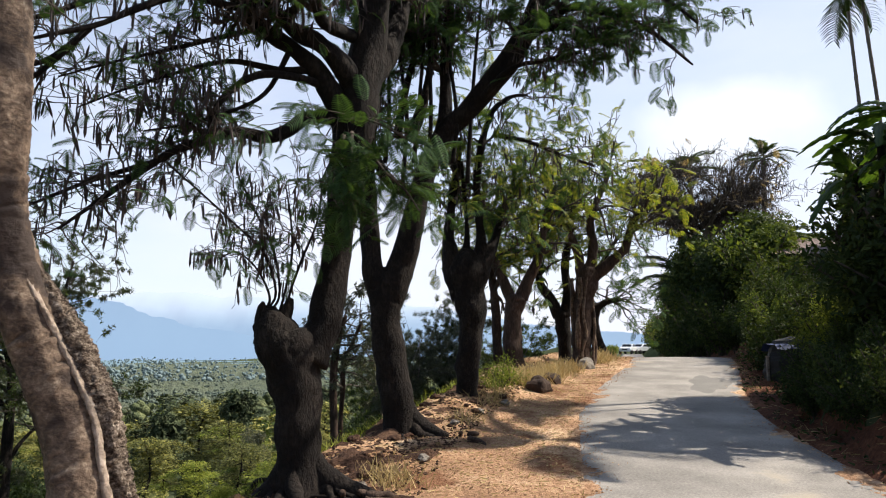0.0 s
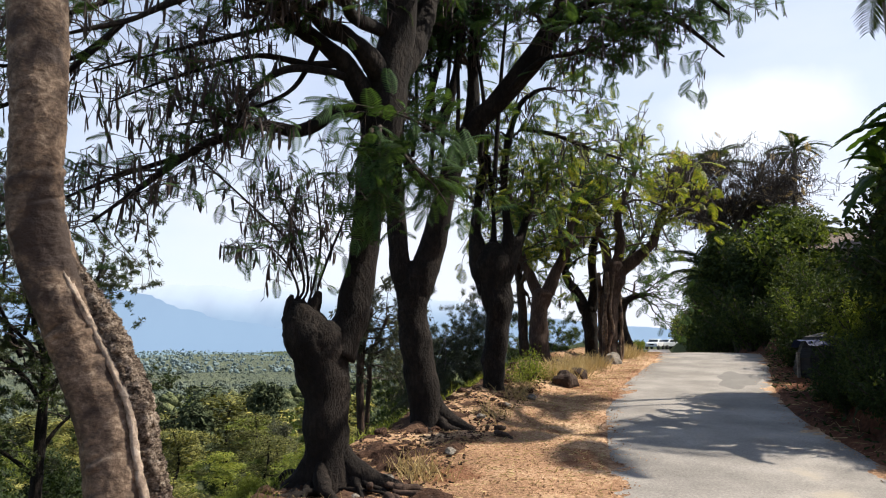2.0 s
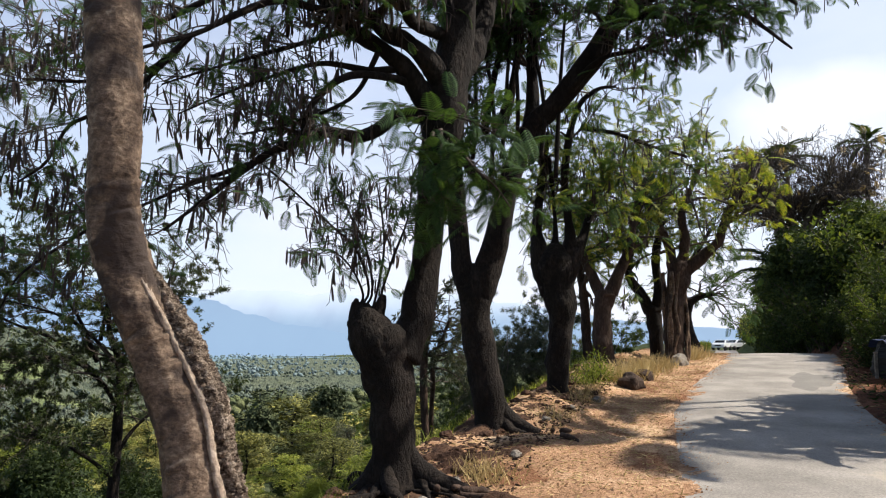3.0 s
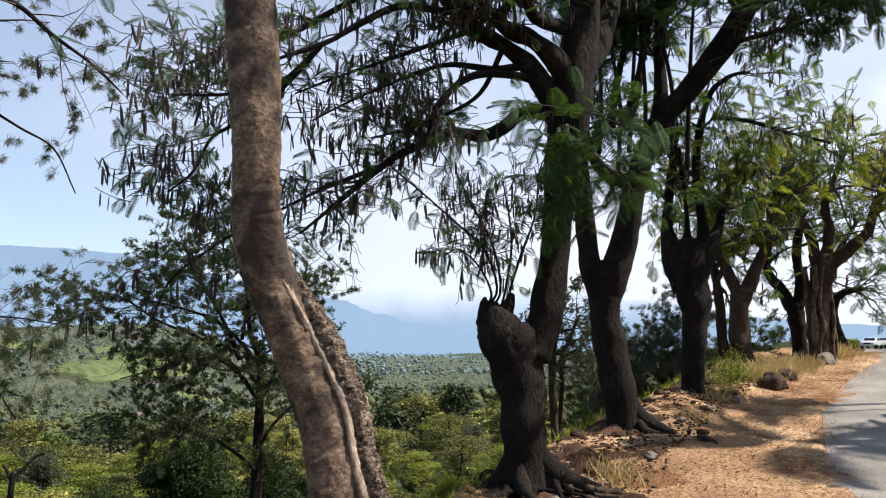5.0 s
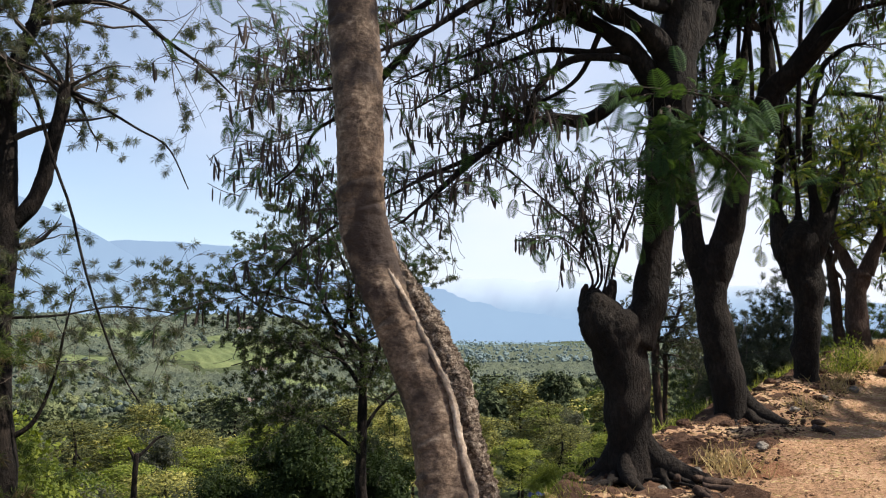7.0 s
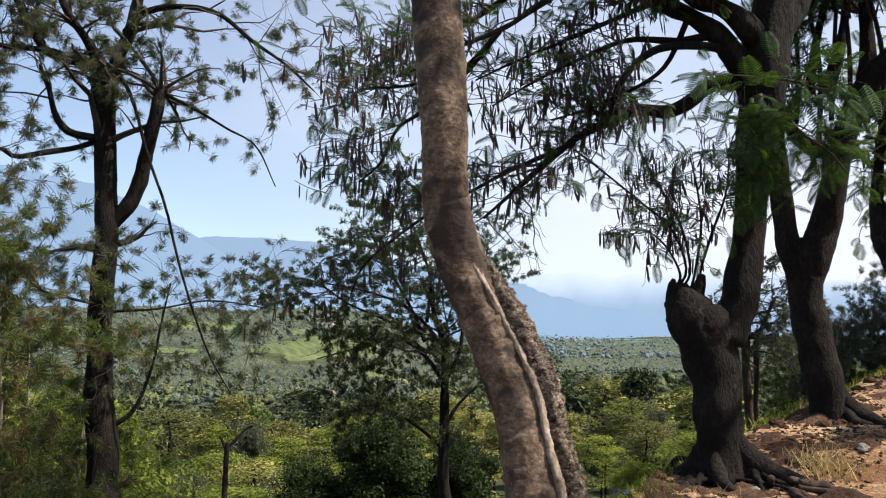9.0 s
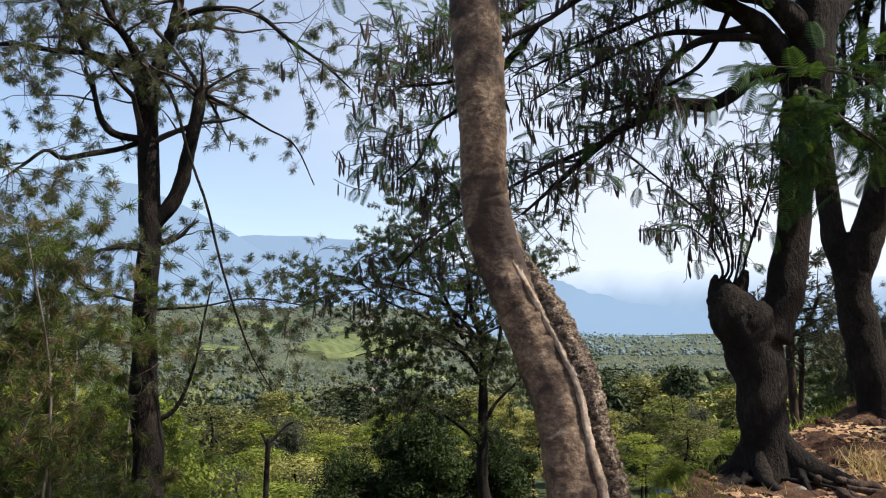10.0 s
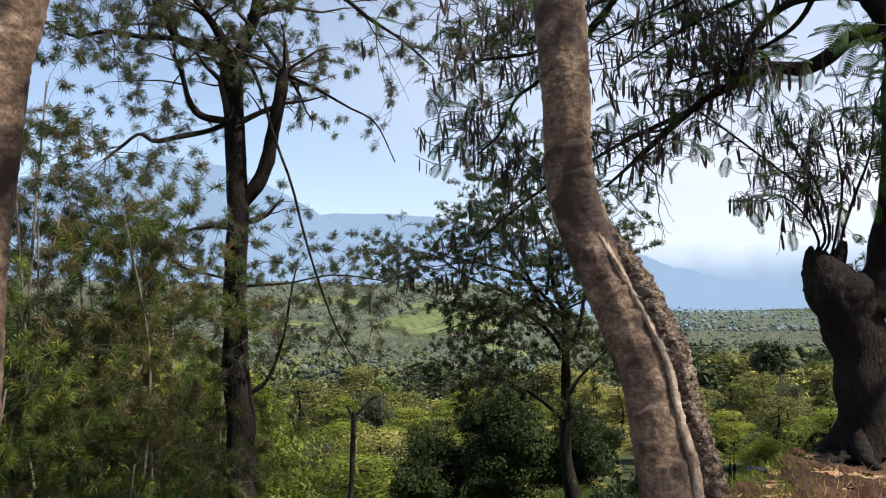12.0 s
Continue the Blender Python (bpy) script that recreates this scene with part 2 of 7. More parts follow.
M_POD = material("dry_seed_pod", [(0.018, 0.012, 0.01), (0.045, 0.028, 0.02)], island=True, bump=0, rough=0.6)
M_WATTLE = material("grey_green_leaf", [(0.026, 0.034, 0.029), (0.062, 0.07, 0.05), (0.155, 0.148, 0.085)], island=True, bump=0, rough=0.55, thin=0.42, thin_colour=(1.5, 1.45, 0.75), scale=1.2)
M_DRYLEAF = material("dry_olive_leaf", [(0.055, 0.045, 0.022), (0.15, 0.115, 0.058), (0.34, 0.255, 0.13)], island=True, bump=0, rough=0.6, thin=0.45, thin_colour=(1.4, 1.3, 0.8), scale=1.2)
# besides real leaf tones, BRIGHT stands for sunlit growth and DARK for shaded
M_LEAF = material("green_leaf", [(0.014, 0.027, 0.009), (0.055, 0.082, 0.021), (0.16, 0.185, 0.045)], island=True, bump=0, rough=0.7, spec=0.15, thin=0.35, thin_colour=(1.5, 1.5, 0.6), scale=0.8)
M_LEAF_BRIGHT = material("bright_or_sunlit_leaf", [(0.03, 0.05, 0.012), (0.14, 0.175, 0.03), (0.31, 0.32, 0.07)], island=True, bump=0, rough=0.7, spec=0.15, thin=0.34, thin_colour=(1.4, 1.4, 0.6), scale=0.8)
M_LEAF_DARK = material("deep_or_shaded_leaf", [(0.01, 0.019, 0.008), (0.028, 0.045, 0.015), (0.085, 0.105, 0.028)], island=True, bump=0, rough=0.7, spec=0.15, thin=0.25, thin_colour=(1.5, 1.5, 0.6), scale=0.8)
# M_MIST, M_HAZE, M_WOODS, M_TREETOPS: haze put into leaf colour, paler with distance
M_MIST = woods_material("haze_paled_canopy_leaf", [(0.035, 0.046, 0.026), (0.07, 0.088, 0.045), (0.115, 0.132, 0.062), (0.19, 0.2, 0.095)], 7.0, 0.9, 0.9)
M_HAZE = woods_material("haze_tinted_far_leaf", [(0.13, 0.175, 0.185), (0.15, 0.2, 0.205), (0.175, 0.225, 0.225)], 16.0, 0.25, 1.5)
M_CANOPY = material("valley_canopy_leaf", [(0.018, 0.022, 0.01), (0.1, 0.108, 0.036), (0.4, 0.365, 0.105)], island=True, bump=0, rough=0.7, thin=0.18, thin_colour=(1.5, 1.4, 0.6), scale=0.3, spec=0.1)
M_WOODS = woods_material("haze_tinted_wood_leaf", [(0.055, 0.074, 0.066), (0.082, 0.106, 0.088), (0.108, 0.132, 0.105), (0.16, 0.176, 0.125)], 9.0, 0.5, 1.2)
M_TREETOPS = woods_material("haze_tinted_treetops", [(0.062, 0.078, 0.06), (0.09, 0.108, 0.076), (0.13, 0.145, 0.095)], 6.0, 0.6, 2.0)
M_TEA = material("tea_bush_green", [(0.065, 0.085, 0.042), (0.11, 0.135, 0.06), (0.17, 0.19, 0.085)], scale=0.06, fine=0.9, bump=0.6, rough=1.0, spec=0.05, relief=0.4)
M_BANANA = material("banana_leaf", [(0.015, 0.036, 0.01), (0.036, 0.072, 0.017), (0.1, 0.14, 0.03)], stretch=(1, 12, 1), scale=2, fine=20, bump=0.15, rough=0.4, thin=0.4, thin_colour=(1.5, 1.5, 0.5))
M_DEADLEAF = material("dead_banana_leaf", [(0.02, 0.016, 0.01), (0.05, 0.04, 0.025), (0.1, 0.078, 0.045)], stretch=(1, 10, 1), scale=3, fine=20, bump=0.3, rough=0.9, thin=0.15)
M_GRASS = material("dry_straw_grass", [(0.22, 0.15, 0.06), (0.4, 0.3, 0.13), (0.55, 0.44, 0.22)], island=True, bump=0, rough=0.7, thin=0.3, scale=2)
M_ROCK = material("weathered_stone", [(0.09, 0.08, 0.07), (0.19, 0.17, 0.145), (0.32, 0.29, 0.25)], scale=5, fine=30, bump=0.8, rough=0.95)
M_ROOF = material("rusty_sheet_roof", [(0.1, 0.07, 0.06), (0.2, 0.15, 0.13)], scale=3, fine=20, rough=0.7, bump=0.3)
M_WALL = material("weathered_plaster", [(0.22, 0.18, 0.15), (0.34, 0.29, 0.25)], scale=3, fine=25, bump=0.3)
M_WHITE = plain("white_paint", (0.7, 0.7, 0.68))
M_BLACK = material("black_tarred_block", [(0.012, 0.012, 0.013), (0.03, 0.03, 0.03)], scale=4, fine=25, rough=0.8, bump=0.5)
M_BLUE = material("blue_plastic_sheet", [(0.01, 0.018, 0.05), (0.02, 0.035, 0.1)], scale=5, fine=20, rough=0.75, bump=0.5)
M_GLASS = plain("dark_window_glass", (0.02, 0.025, 0.03), rough=0.08)
M_TYRE = plain("tyre_rubber", (0.02, 0.02, 0.02), rough=0.8)
M_RIM = plain("wheel_metal", (0.5, 0.5, 0.5), rough=0.3, metal=0.8)
M_CARPAINT = plain("silver_white_car_paint", (0.66, 0.68, 0.7), rough=0.25)
M_LAMP = plain("headlamp_glass", (0.75, 0.77, 0.8), rough=0.1)
# haze put into the emission; M_FAR2 pales towards the sky at its crest
M_FAR1 = distance_material("blue_haze_glow_mountain", (0.235, 0.34, 0.51), (0.225, 0.315, 0.48), 0.76, -30, 330)
M_FAR2 = distance_material("pale_haze_glow_mountain", (0.25, 0.35, 0.515), (0.58, 0.645, 0.775), 0.76, 30, 255)
M_FAR3 = distance_material("haze_glow_foothill", (0.2, 0.29, 0.36), (0.27, 0.375, 0.5), 0.75, -60, 0)


# ---------------------------------------------------------------- mesh helpers
def unit(v):
    return v / (np.linalg.norm(v, axis=-1, keepdims=True) + 1e-9)


def mesh_from(name, verts, quads, tris=None, smooth=False):
    verts = np.asarray(verts, np.float32).reshape(-1, 3)
    quads = np.asarray(quads, np.int32).reshape(-1, 4)
    tris = np.zeros((0, 3), np.int32) if tris is None else np.asarray(tris, np.int32).reshape(-1, 3)
    me = bpy.data.meshes.new(name)
    me.vertices.add(len(verts))
    me.vertices.foreach_set("co", verts.ravel())
    me.loops.add(quads.size + tris.size)
    me.loops.foreach_set("vertex_index", np.concatenate([quads.ravel(), tris.ravel()]))
    me.polygons.add(len(quads) + len(tris))
    me.polygons.foreach_set("loop_start", np.concatenate([np.arange(len(quads)) * 4, quads.size + np.arange(len(tris)) * 3]).astype(np.int32))
    me.update(calc_edges=True)
    me.polygons.foreach_set("use_smooth", np.full(len(me.polygons), smooth))
    me.validate()
    return me


class Geo:
    """Gathers vertices and faces of one mesh."""

    def __init__(self):
        self.v, self.q, self.t, self.n = [], [], [], 0

    def add(self, v, q=None, t=None):
        v = np.asarray(v, float).reshape(-1, 3)
        if q is not None and len(q):
            self.q.append(np.asarray(q).reshape(-1, 4) + self.n)
        if t is not None and len(t):
            self.t.append(np.asarray(t).reshape(-1, 3) + self.n)
        self.v.append(v)
        self.n += len(v)
        return self

    def mesh(self, name, base=(0, 0, 0), smooth=False):
        v = np.concatenate(self.v) - np.asarray(base) if self.v else np.zeros((0, 3))
        return mesh_from(name, v, np.concatenate(self.q) if self.q else np.zeros((0, 4), int), np.concatenate(self.t) if self.t else None, smooth)


def part(name, geo, mat, parent=None, label="", base=(0, 0, 0), smooth=False, kind=""):
    me = geo if isinstance(geo, bpy.types.Mesh) else geo.mesh(name, base, smooth)
    if not me.materials:
        me.materials.append(mat)
    ob = new(name, me)
    if parent is not None:
        ob.parent = parent
    elif any(base):
        ob.location = base
    return tagged(ob, label, kind=kind)


def thing(name, base, label, category, group=""):
    ob = new(name)
    ob.location = base
    ob.empty_display_size = 0.2
    return tagged(ob, label, category, group)


def smooth_line(pts, n):
    """Catmull-Rom through the points, resampled to n."""
    p = np.asarray(pts, float)
    p = np.vstack([2 * p[0] - p[1], p, 2 * p[-1] - p[-2]])
    u = np.linspace(0, len(p) - 3 - 1e-6, n)
    i = u.astype(int)
    f = (u - i)[:, None]
    a, b, c, d = p[i], p[i + 1], p[i + 2], p[i + 3]
    out = 0.5 * (2 * b + (c - a) * f + (2 * a - 5 * b + 4 * c - d) * f ** 2 + (3 * b - a - 3 * c + d) * f ** 3)
    if out.shape[1] > 3:
        out[:, 3] = np.maximum(out[:, 3], p[:, 3].min() * 0.6)
    return out


def tube(geo, line, sides=8, n=None, rough=0.0, freq=6.0, seed=0, ends=True, lobes=0, lobe=0.0, rings=0.0):
    """A round limb along (x, y, z, radius) points."""
    p = smooth_line(line, n) if n else np.asarray(line, float)
    c, r = p[:, :3], p[:, 3]
    if ends:
        t0, t1 = unit(c[0] - c[1]), unit(c[-1] - c[-2])
        c = np.vstack([c[0] + t0 * r[0] * 0.1, c, c[-1] + t1 * r[-1] * 0.35, c[-1] + t1 * r[-1] * 0.5])
        r = np.concatenate([[r[0] * 0.05], r, [r[-1] * 0.75, r[-1] * 0.05]])
    t = unit(np.gradient(c, axis=0))
    ref = np.array([0.31, 0.17, 0.93]) if abs(t[0][2]) < 0.8 else np.array([0.93, 0.3, 0.1])
    n1 = np.zeros_like(c)
    n1[0] = unit(np.cross(t[0], ref))
    for i in range(1, len(c)):
        n1[i] = unit(n1[i - 1] - t[i] * np.dot(n1[i - 1], t[i]))
    n2 = np.cross(t, n1)
    a = np.linspace(0, 2 * np.pi, sides, endpoint=False)
    way = np.cos(a)[None, :, None] * n1[:, None] + np.sin(a)[None, :, None] * n2[:, None]
    rad = np.repeat(r[:, None], sides, 1)
    if lobes:
        rad = rad * (1 + lobe * np.cos(lobes * a + seed)[None, :])
    if rings:
        k = np.cumsum(np.concatenate([[0], np.linalg.norm(np.diff(c, axis=0), axis=1)]))
        rad = rad + rings * np.maximum(0, np.sin(k * 38 + 2.0 * np.sin(k * 7 + seed)))[:, None] ** 6 * (0.6 + 0.4 * np.sin(a * 2 + seed))[None, :]
    v = c[:, None] + way * rad[:, :, None]
    if rough:
        flat = v.reshape(-1, 3)
        nz = np.array([noise.fractal(Vector(q * freq + seed * 3.1), 0.8, 2.1, 3) for q in flat]).reshape(rad.shape)
        v = v + way * (nz * rough * (0.35 + rad / (rad.max() + 1e-6)))[:, :, None] * rad.max()
    m = len(c)
    i, j = np.meshgrid(np.arange(m - 1), np.arange(sides), indexing="ij")
    k = (j + 1) % sides
    q = np.stack([i * sides + j, i * sides + k, (i + 1) * sides + k, (i + 1) * sides + j], -1).reshape(-1, 4)
    geo.add(v.reshape(-1, 3), q)
    return p


def scatter(geo, tv, tq, pos, way, up, size, tt=None):
    """Copies of a small template, its x along way, its z towards up, into one mesh."""
    pos, way, up = np.asarray(pos, float), unit(np.asarray(way, float)), np.asarray(up, float)
    size = np.broadcast_to(np.asarray(size, float), (len(pos),))
    side = unit(np.cross(up, way))
    top = np.cross(way, side)
    m = np.stack([way, side, top], -1) * size[:, None, None]
    v = np.einsum("nij,kj->nki", m, tv) + pos[:, None]
    k = len(tv)
    off = (np.arange(len(pos)) * k)[:, None, None]
    geo.add(v.reshape(-1, 3), (tq[None] + off).reshape(-1, 4) if tq is not None else None, (tt[None] + off).reshape(-1, 3) if tt is not None else None)


def template_frond(pairs=9, length=0.34, width=0.05, sag=0.18):
    """A twice-feathered leaf, 1 long: a thin rib and pairs of narrow pinnae."""
    v, q = [], []

    def strip(a, b, w, drop):
        a, b = np.array(a, float), np.array(b, float)
        d = unit(b - a)
        s = unit(np.cross(d, [0, 0, 1])) * w
        mid = (a + b) / 2 + [0, 0, drop * 0.4]
        b2 = b - [0, 0, drop]
        k = len(v)
        v.extend([a - s * 0.35, a + s * 0.35, mid - s, mid + s, b2 - s * 0.25, b2 + s * 0.25])
        q.extend([[k, k + 2, k + 3, k + 1], [k + 2, k + 4, k + 5, k + 3]])

    strip((0, 0, 0), (1, 0, -sag * 0.7), 0.008, sag * 0.1)
    for i in range(pairs):
        f = (i + 0.8) / pairs
        z = -sag * f * f
        ln = length * (1.05 - 0.75 * abs(f - 0.45) ** 1.5 * 2)
        for s in (-1, 1):
            strip((f * 0.97, 0, z), (f * 0.97 + ln * 0.55, s * ln, z - 0.05), width * 0.5, 0.06)
    return np.array(v), np.array(q)


def template_tuft(leaves=10, seed=1, width=0.09, spread=0.9):
    """A spray of narrow leaves round a twig's end, 1 long."""
    r = np.random.default_rng(seed)
    v, q = [], []
    for i in range(leaves):
        d = unit(np.array([r.uniform(0.2, 1.0), *(r.normal(0, spread, 2))]))
        ln = r.uniform(0.6, 1.0)
        s = unit(np.cross(d, r.normal(0, 1, 3))) * width * 0.5
        m, b = d * ln * 0.5 + np.array([0, 0, 0.02]), d * ln + np.array([0, 0, -0.12 * ln])
        k = len(v)
        v.extend([d * 0.04, m - s, b, m + s])
        q.append([k, k + 1, k + 2, k + 3])
    return np.array(v), np.array(q)


def template_blade(width=0.5):
    """One pointed leaf, 1 long, bent across."""
    return np.array([[0, 0, 0], [0.42, -width / 2, 0.08], [1, 0, -0.14], [0.42, width / 2, 0.08]]), np.array([[0, 1, 2, 3]])


def template_spray(leaves=7, seed=3, width=0.34):
    """A flat spray of leaflets, 1 across, for crowns seen from afar."""
    r = np.random.default_rng(seed)
    v, q = [], []
    for i in range(leaves):
        a = r.uniform(0, 2 * np.pi)
        o = np.array([*r.normal(0, 0.33, 2), r.normal(0, 0.1)])
        d = np.array([math.cos(a), math.sin(a), r.normal(0, 0.25)]) * r.uniform(0.25, 0.45)
        s = np.array([-math.sin(a), math.cos(a), r.normal(0, 0.35)]) * width * 0.5 * r.uniform(0.6, 1.1)
        k = len(v)
        v.extend([o - d, o - d * 0.1 + s, o + d, o - d * 0.1 - s])
        q.append([k, k + 1, k + 2, k + 3])
    return np.array(v), np.array(q)


FROND, FROND_FINE = template_frond(10, 0.34, 0.07, 0.12), template_frond(13, 0.3, 0.06, 0.2)
TUFT, TUFT2 = template_tuft(18, 1, 0.055, 0.85), template_tuft(13, 5, 0.12, 0.9)
BLADE = template_blade()
SPRAYS = [template_spray(4, s, 0.42) for s in (3, 4, 5)]
POD_V = np.array([[0, 0, 0], [0.25, -0.055, 0.0], [0.25, 0.055, 0.0], [0.3, 0, 0.02], [0.3, 0, -0.02], [0.8, -0.06, 0.01], [0.8, 0.06, -0.01], [0.8, 0, 0.03], [0.8, 0, -0.03], [1, 0, 0]])
POD_Q = np.array([[1, 3, 7, 5], [3, 2, 6, 7], [2, 4, 8, 6], [4, 1, 5, 8]])
POD_T = np.array([[0, 3, 1], [0, 2, 3], [0, 4, 2], [0, 1, 4], [9, 5, 7], [9, 7, 6], [9, 6, 8], [9, 8, 5]])


def shoots(rng, line, n, length, start=0.25, spread=0.9, lift=0.15, droop=0.12, thick=0.4, knots=6, wiggle=0.25, least=0.003, flat=0.7):
    """Branches that leave a limb; each a list of (x, y, z, radius)."""
    p = np.asarray(line, float)
    out = []
    for _ in range(n):
        u = rng.uniform(start, 1.0) * (len(p) - 1)
        i = min(int(u), len(p) - 2)
        f = u - i
        at = p[i] * (1 - f) + p[i + 1] * f
        d = unit(unit(p[i + 1, :3] - p[i, :3]) * 0.6 + rng.normal(0, spread, 3) * [1, 1, flat] + [0, 0, lift])
        ln = length * rng.uniform(0.55, 1.25)
        r0 = max(at[3] * thick, least)
        q, c = [[*at[:3], r0]], at[:3].copy()
        for k in range(1, knots):
            d = unit(d + rng.normal(0, wiggle, 3) + [0, 0, -droop])
            c = c + d * ln / (knots - 1)
            q.append([*c, max(r0 * (1 - 0.85 * k / (knots - 1)), least * 0.6)])
        out.append(np.array(q))
    return out


def sites(rng, lines, per, start=0.35):
    """Places and directions of leaves along twigs."""
    pos, way = [], []
    for p in lines:
        u = rng.uniform(start, 1.0, per) * (len(p) - 1 - 1e-4)
        i = u.astype(int)
        f = (u - i)[:, None]
        pos.append(p[i, :3] * (1 - f) + p[i + 1, :3] * f)
        way.append(unit(p[i + 1, :3] - p[i, :3]))
    return np.concatenate(pos), np.concatenate(way)


def branching(rng, limbs, n1, len1, n2, len2, **kw):
    """Two orders of twigs on the limbs."""
    first, second = [], []
    low = kw.pop("low", 9.0)
    for ln in limbs:
        first += [p for p in shoots(rng, ln, n1, len1, **kw) if p[-1, 2] > p[0, 2] - low]
    for ln in first:
        second += shoots(rng, ln, n2, len2, **{**kw, "start": 0.2})
    return first, second


def twig_mesh(lines, sides=4):
    g = Geo()
    for ln in lines:
        tube(g, ln, sides, ends=False)
    return g


def leaf_mesh(rng, template, pos, way, size, jitter=0.6, up=(0, 0, 1), upjit=0.35, fall=0.0):
    g = Geo()
    w = unit(np.asarray(way) + rng.normal(0, jitter, (len(pos), 3)) + [0, 0, -fall])
    u = np.asarray(up) + rng.normal(0, upjit, (len(pos), 3))
    s = size * rng.uniform(0.65, 1.25, len(pos))
    scatter(g, template[0], template[1], pos, w, u, s, template[2] if len(template) > 2 else None)
    return g


def pod_mesh(rng, pos, size):
    g = Geo()
    w = np.array([0, 0, -1.0]) + rng.normal(0, 0.16, (len(pos), 3))
    scatter(g, POD_V, POD_Q, pos, w, rng.normal(0, 1, (len(pos), 3)), size * rng.uniform(0.6, 1.2, len(pos)), POD_T)
    return g


# ---------------------------------------------------------------- the lie of the land
def wob(x, y, f, s=0.0):
    """Smooth uneven waves between about -1 and 1."""
    x, y = np.asarray(x, float), np.asarray(y, float)
    return (np.sin(f * (x * 1.0 + y * 0.37) + s) + np.sin(f * (x * -0.53 + y * 1.13) * 1.37 + 1.9 * s) + np.sin(f * (x * 0.81 - y * 0.71) * 2.11 + 3.1 * s) * 0.6 + np.sin(f * (x * 1.7 + y * 1.9) * 1.9 + 0.7 * s) * 0.4) / 3.0


ROAD_Y = [-60, 0, 6.8, 11, 14, 18, 22, 30, 50, 80, 118, 150, 400, 5000]
ROAD_X = [1.5, 2.3, 2.62, 3.05, 3.9, 5.35, 6.55, 7.7, 11.6, 19.0, 28.0, 33, 70, 700]
RISE_Y = [-400, -60, 0, 10, 18, 20.5, 23, 28, 40, 60, 118, 135, 200, 400, 5000]
RISE_Z = [-14, -3.6, 0, 0.69, 1.25, 1.39, 1.37, 1.05, 0.4, 0.05, 0.05, -0.2, -2, -4, -10]
EDGE_Y = [-60, 0, 3.5, 7.2, 9.8, 12, 17, 20, 23, 30, 60, 118, 400, 5000]
EDGE_X = [-3.2, -2.3, -2.05, -1.75, -0.95, 0.0, 1.0, 2.4, 3.7, 4.9, 10.6, 23, 62, 690]
HALF = 1.35


def widen(y):
    """The road spreads a little towards the verge near the forked tree."""
    return 0.2 * np.clip((10.0 - np.asarray(y, float)) / 3, 0, 1)


def eased(y, ys, xs):
    """The broken line through the points, with its corners rounded."""
    y = np.asarray(y, float)
    return (np.interp(y - 0.8, ys, xs) + np.interp(y, ys, xs) * 2 + np.interp(y + 0.8, ys, xs)) / 4


def road_x(y):
    return eased(y, ROAD_Y, ROAD_X)


def road_z(y):
    return eased(y, RISE_Y, RISE_Z)


def edge_x(y):
    return eased(y, EDGE_Y, EDGE_X)


def land(x, y):
    """Height of the ground: a road on a shelf, a drop to the valley on one side, a bank on the other."""
    x, y = np.asarray(x, float), np.asarray(y, float)
    z = road_z(y)
    d = np.hypot(x, y)
    s = np.maximum(edge_x(y) - x, 0)
    fall = 1.3 * (1 - np.exp(-s / 0.9)) + 19 * (1 - np.exp(-s / 32)) + 15 * np.clip((s - 60) / 130, 0, 1) ** 1.5 + 0.01 * s
    bearing = np.degrees(np.arctan2(-x, np.maximum(y, 1e-3)))
    face = np.clip((bearing - 20) / 16, 0, 1)
    face = face * face * (3 - 2 * face) * np.clip((130 - bearing) / 30, 0, 1)
    climb = np.clip((d - 170) / 560, 0, 1)
    hill = face * (climb ** 1.25 * 57 + np.clip((d - 260) / 300, 0, 1) * wob(x, y, 0.0085, 3.3) * 6) - face * np.clip((d - 800) / 500, 0, 1) * 60
    left = -fall + np.clip(s / 120, 0, 1) * (wob(x, y, 0.013, 1.0) * 5 + wob(x, y, 0.035, 2.0) * 2.2) + np.clip(s / 30, 0, 1) * wob(x, y, 0.16, 4.0) * 0.6 + np.clip(s / 60, 0, 1) * hill
    u = np.maximum(x - (road_x(y) + HALF + 0.4 + 0.7 * np.clip((y - 11) / 3, 0, 1) * np.clip((18 - y) / 2, 0, 1) + 0.2 * wob(x * 0, y, 0.9, 3.0)), 0)
    right = 0.6 * (1 - np.exp(-u / 0.35)) + 0.38 * np.minimum(u, 11) + np.clip(u / 3, 0, 1) * wob(x, y, 0.7, 5.0) * 0.25 + np.clip(u / 60, 0, 1) * (wob(x, y, 0.013, 6.0) * 6 + 4)
    far = np.clip((d - 1500) / 1500, 0, 1)
    return z + np.where(s > 0, left, 0) * 1.0 + right * (1 - far) * np.clip((170 - y) / 60, 0, 1)


def grid_mesh(name, us, vs, fn, smooth=True):
    u, v = np.meshgrid(us, vs, indexing="ij")
    p = np.stack(fn(u, v), -1).reshape(-1, 3)
    a, b = len(us), len(vs)
    i, j = np.meshgrid(np.arange(a - 1), np.arange(b - 1), indexing="ij")
    q = np.stack([i * b + j, (i + 1) * b + j, (i + 1) * b + j + 1, i * b + j + 1], -1).reshape(-1, 4)
    return mesh_from(name, p, q, smooth=smooth)


angles = np.radians(np.concatenate([np.linspace(-150, -48, 50, endpoint=False), np.linspace(-48, 80, 420, endpoint=False), np.linspace(80, 210, 60)]))
radii = np.concatenate([[0.02], np.geomspace(0.5, 4800, 270)])


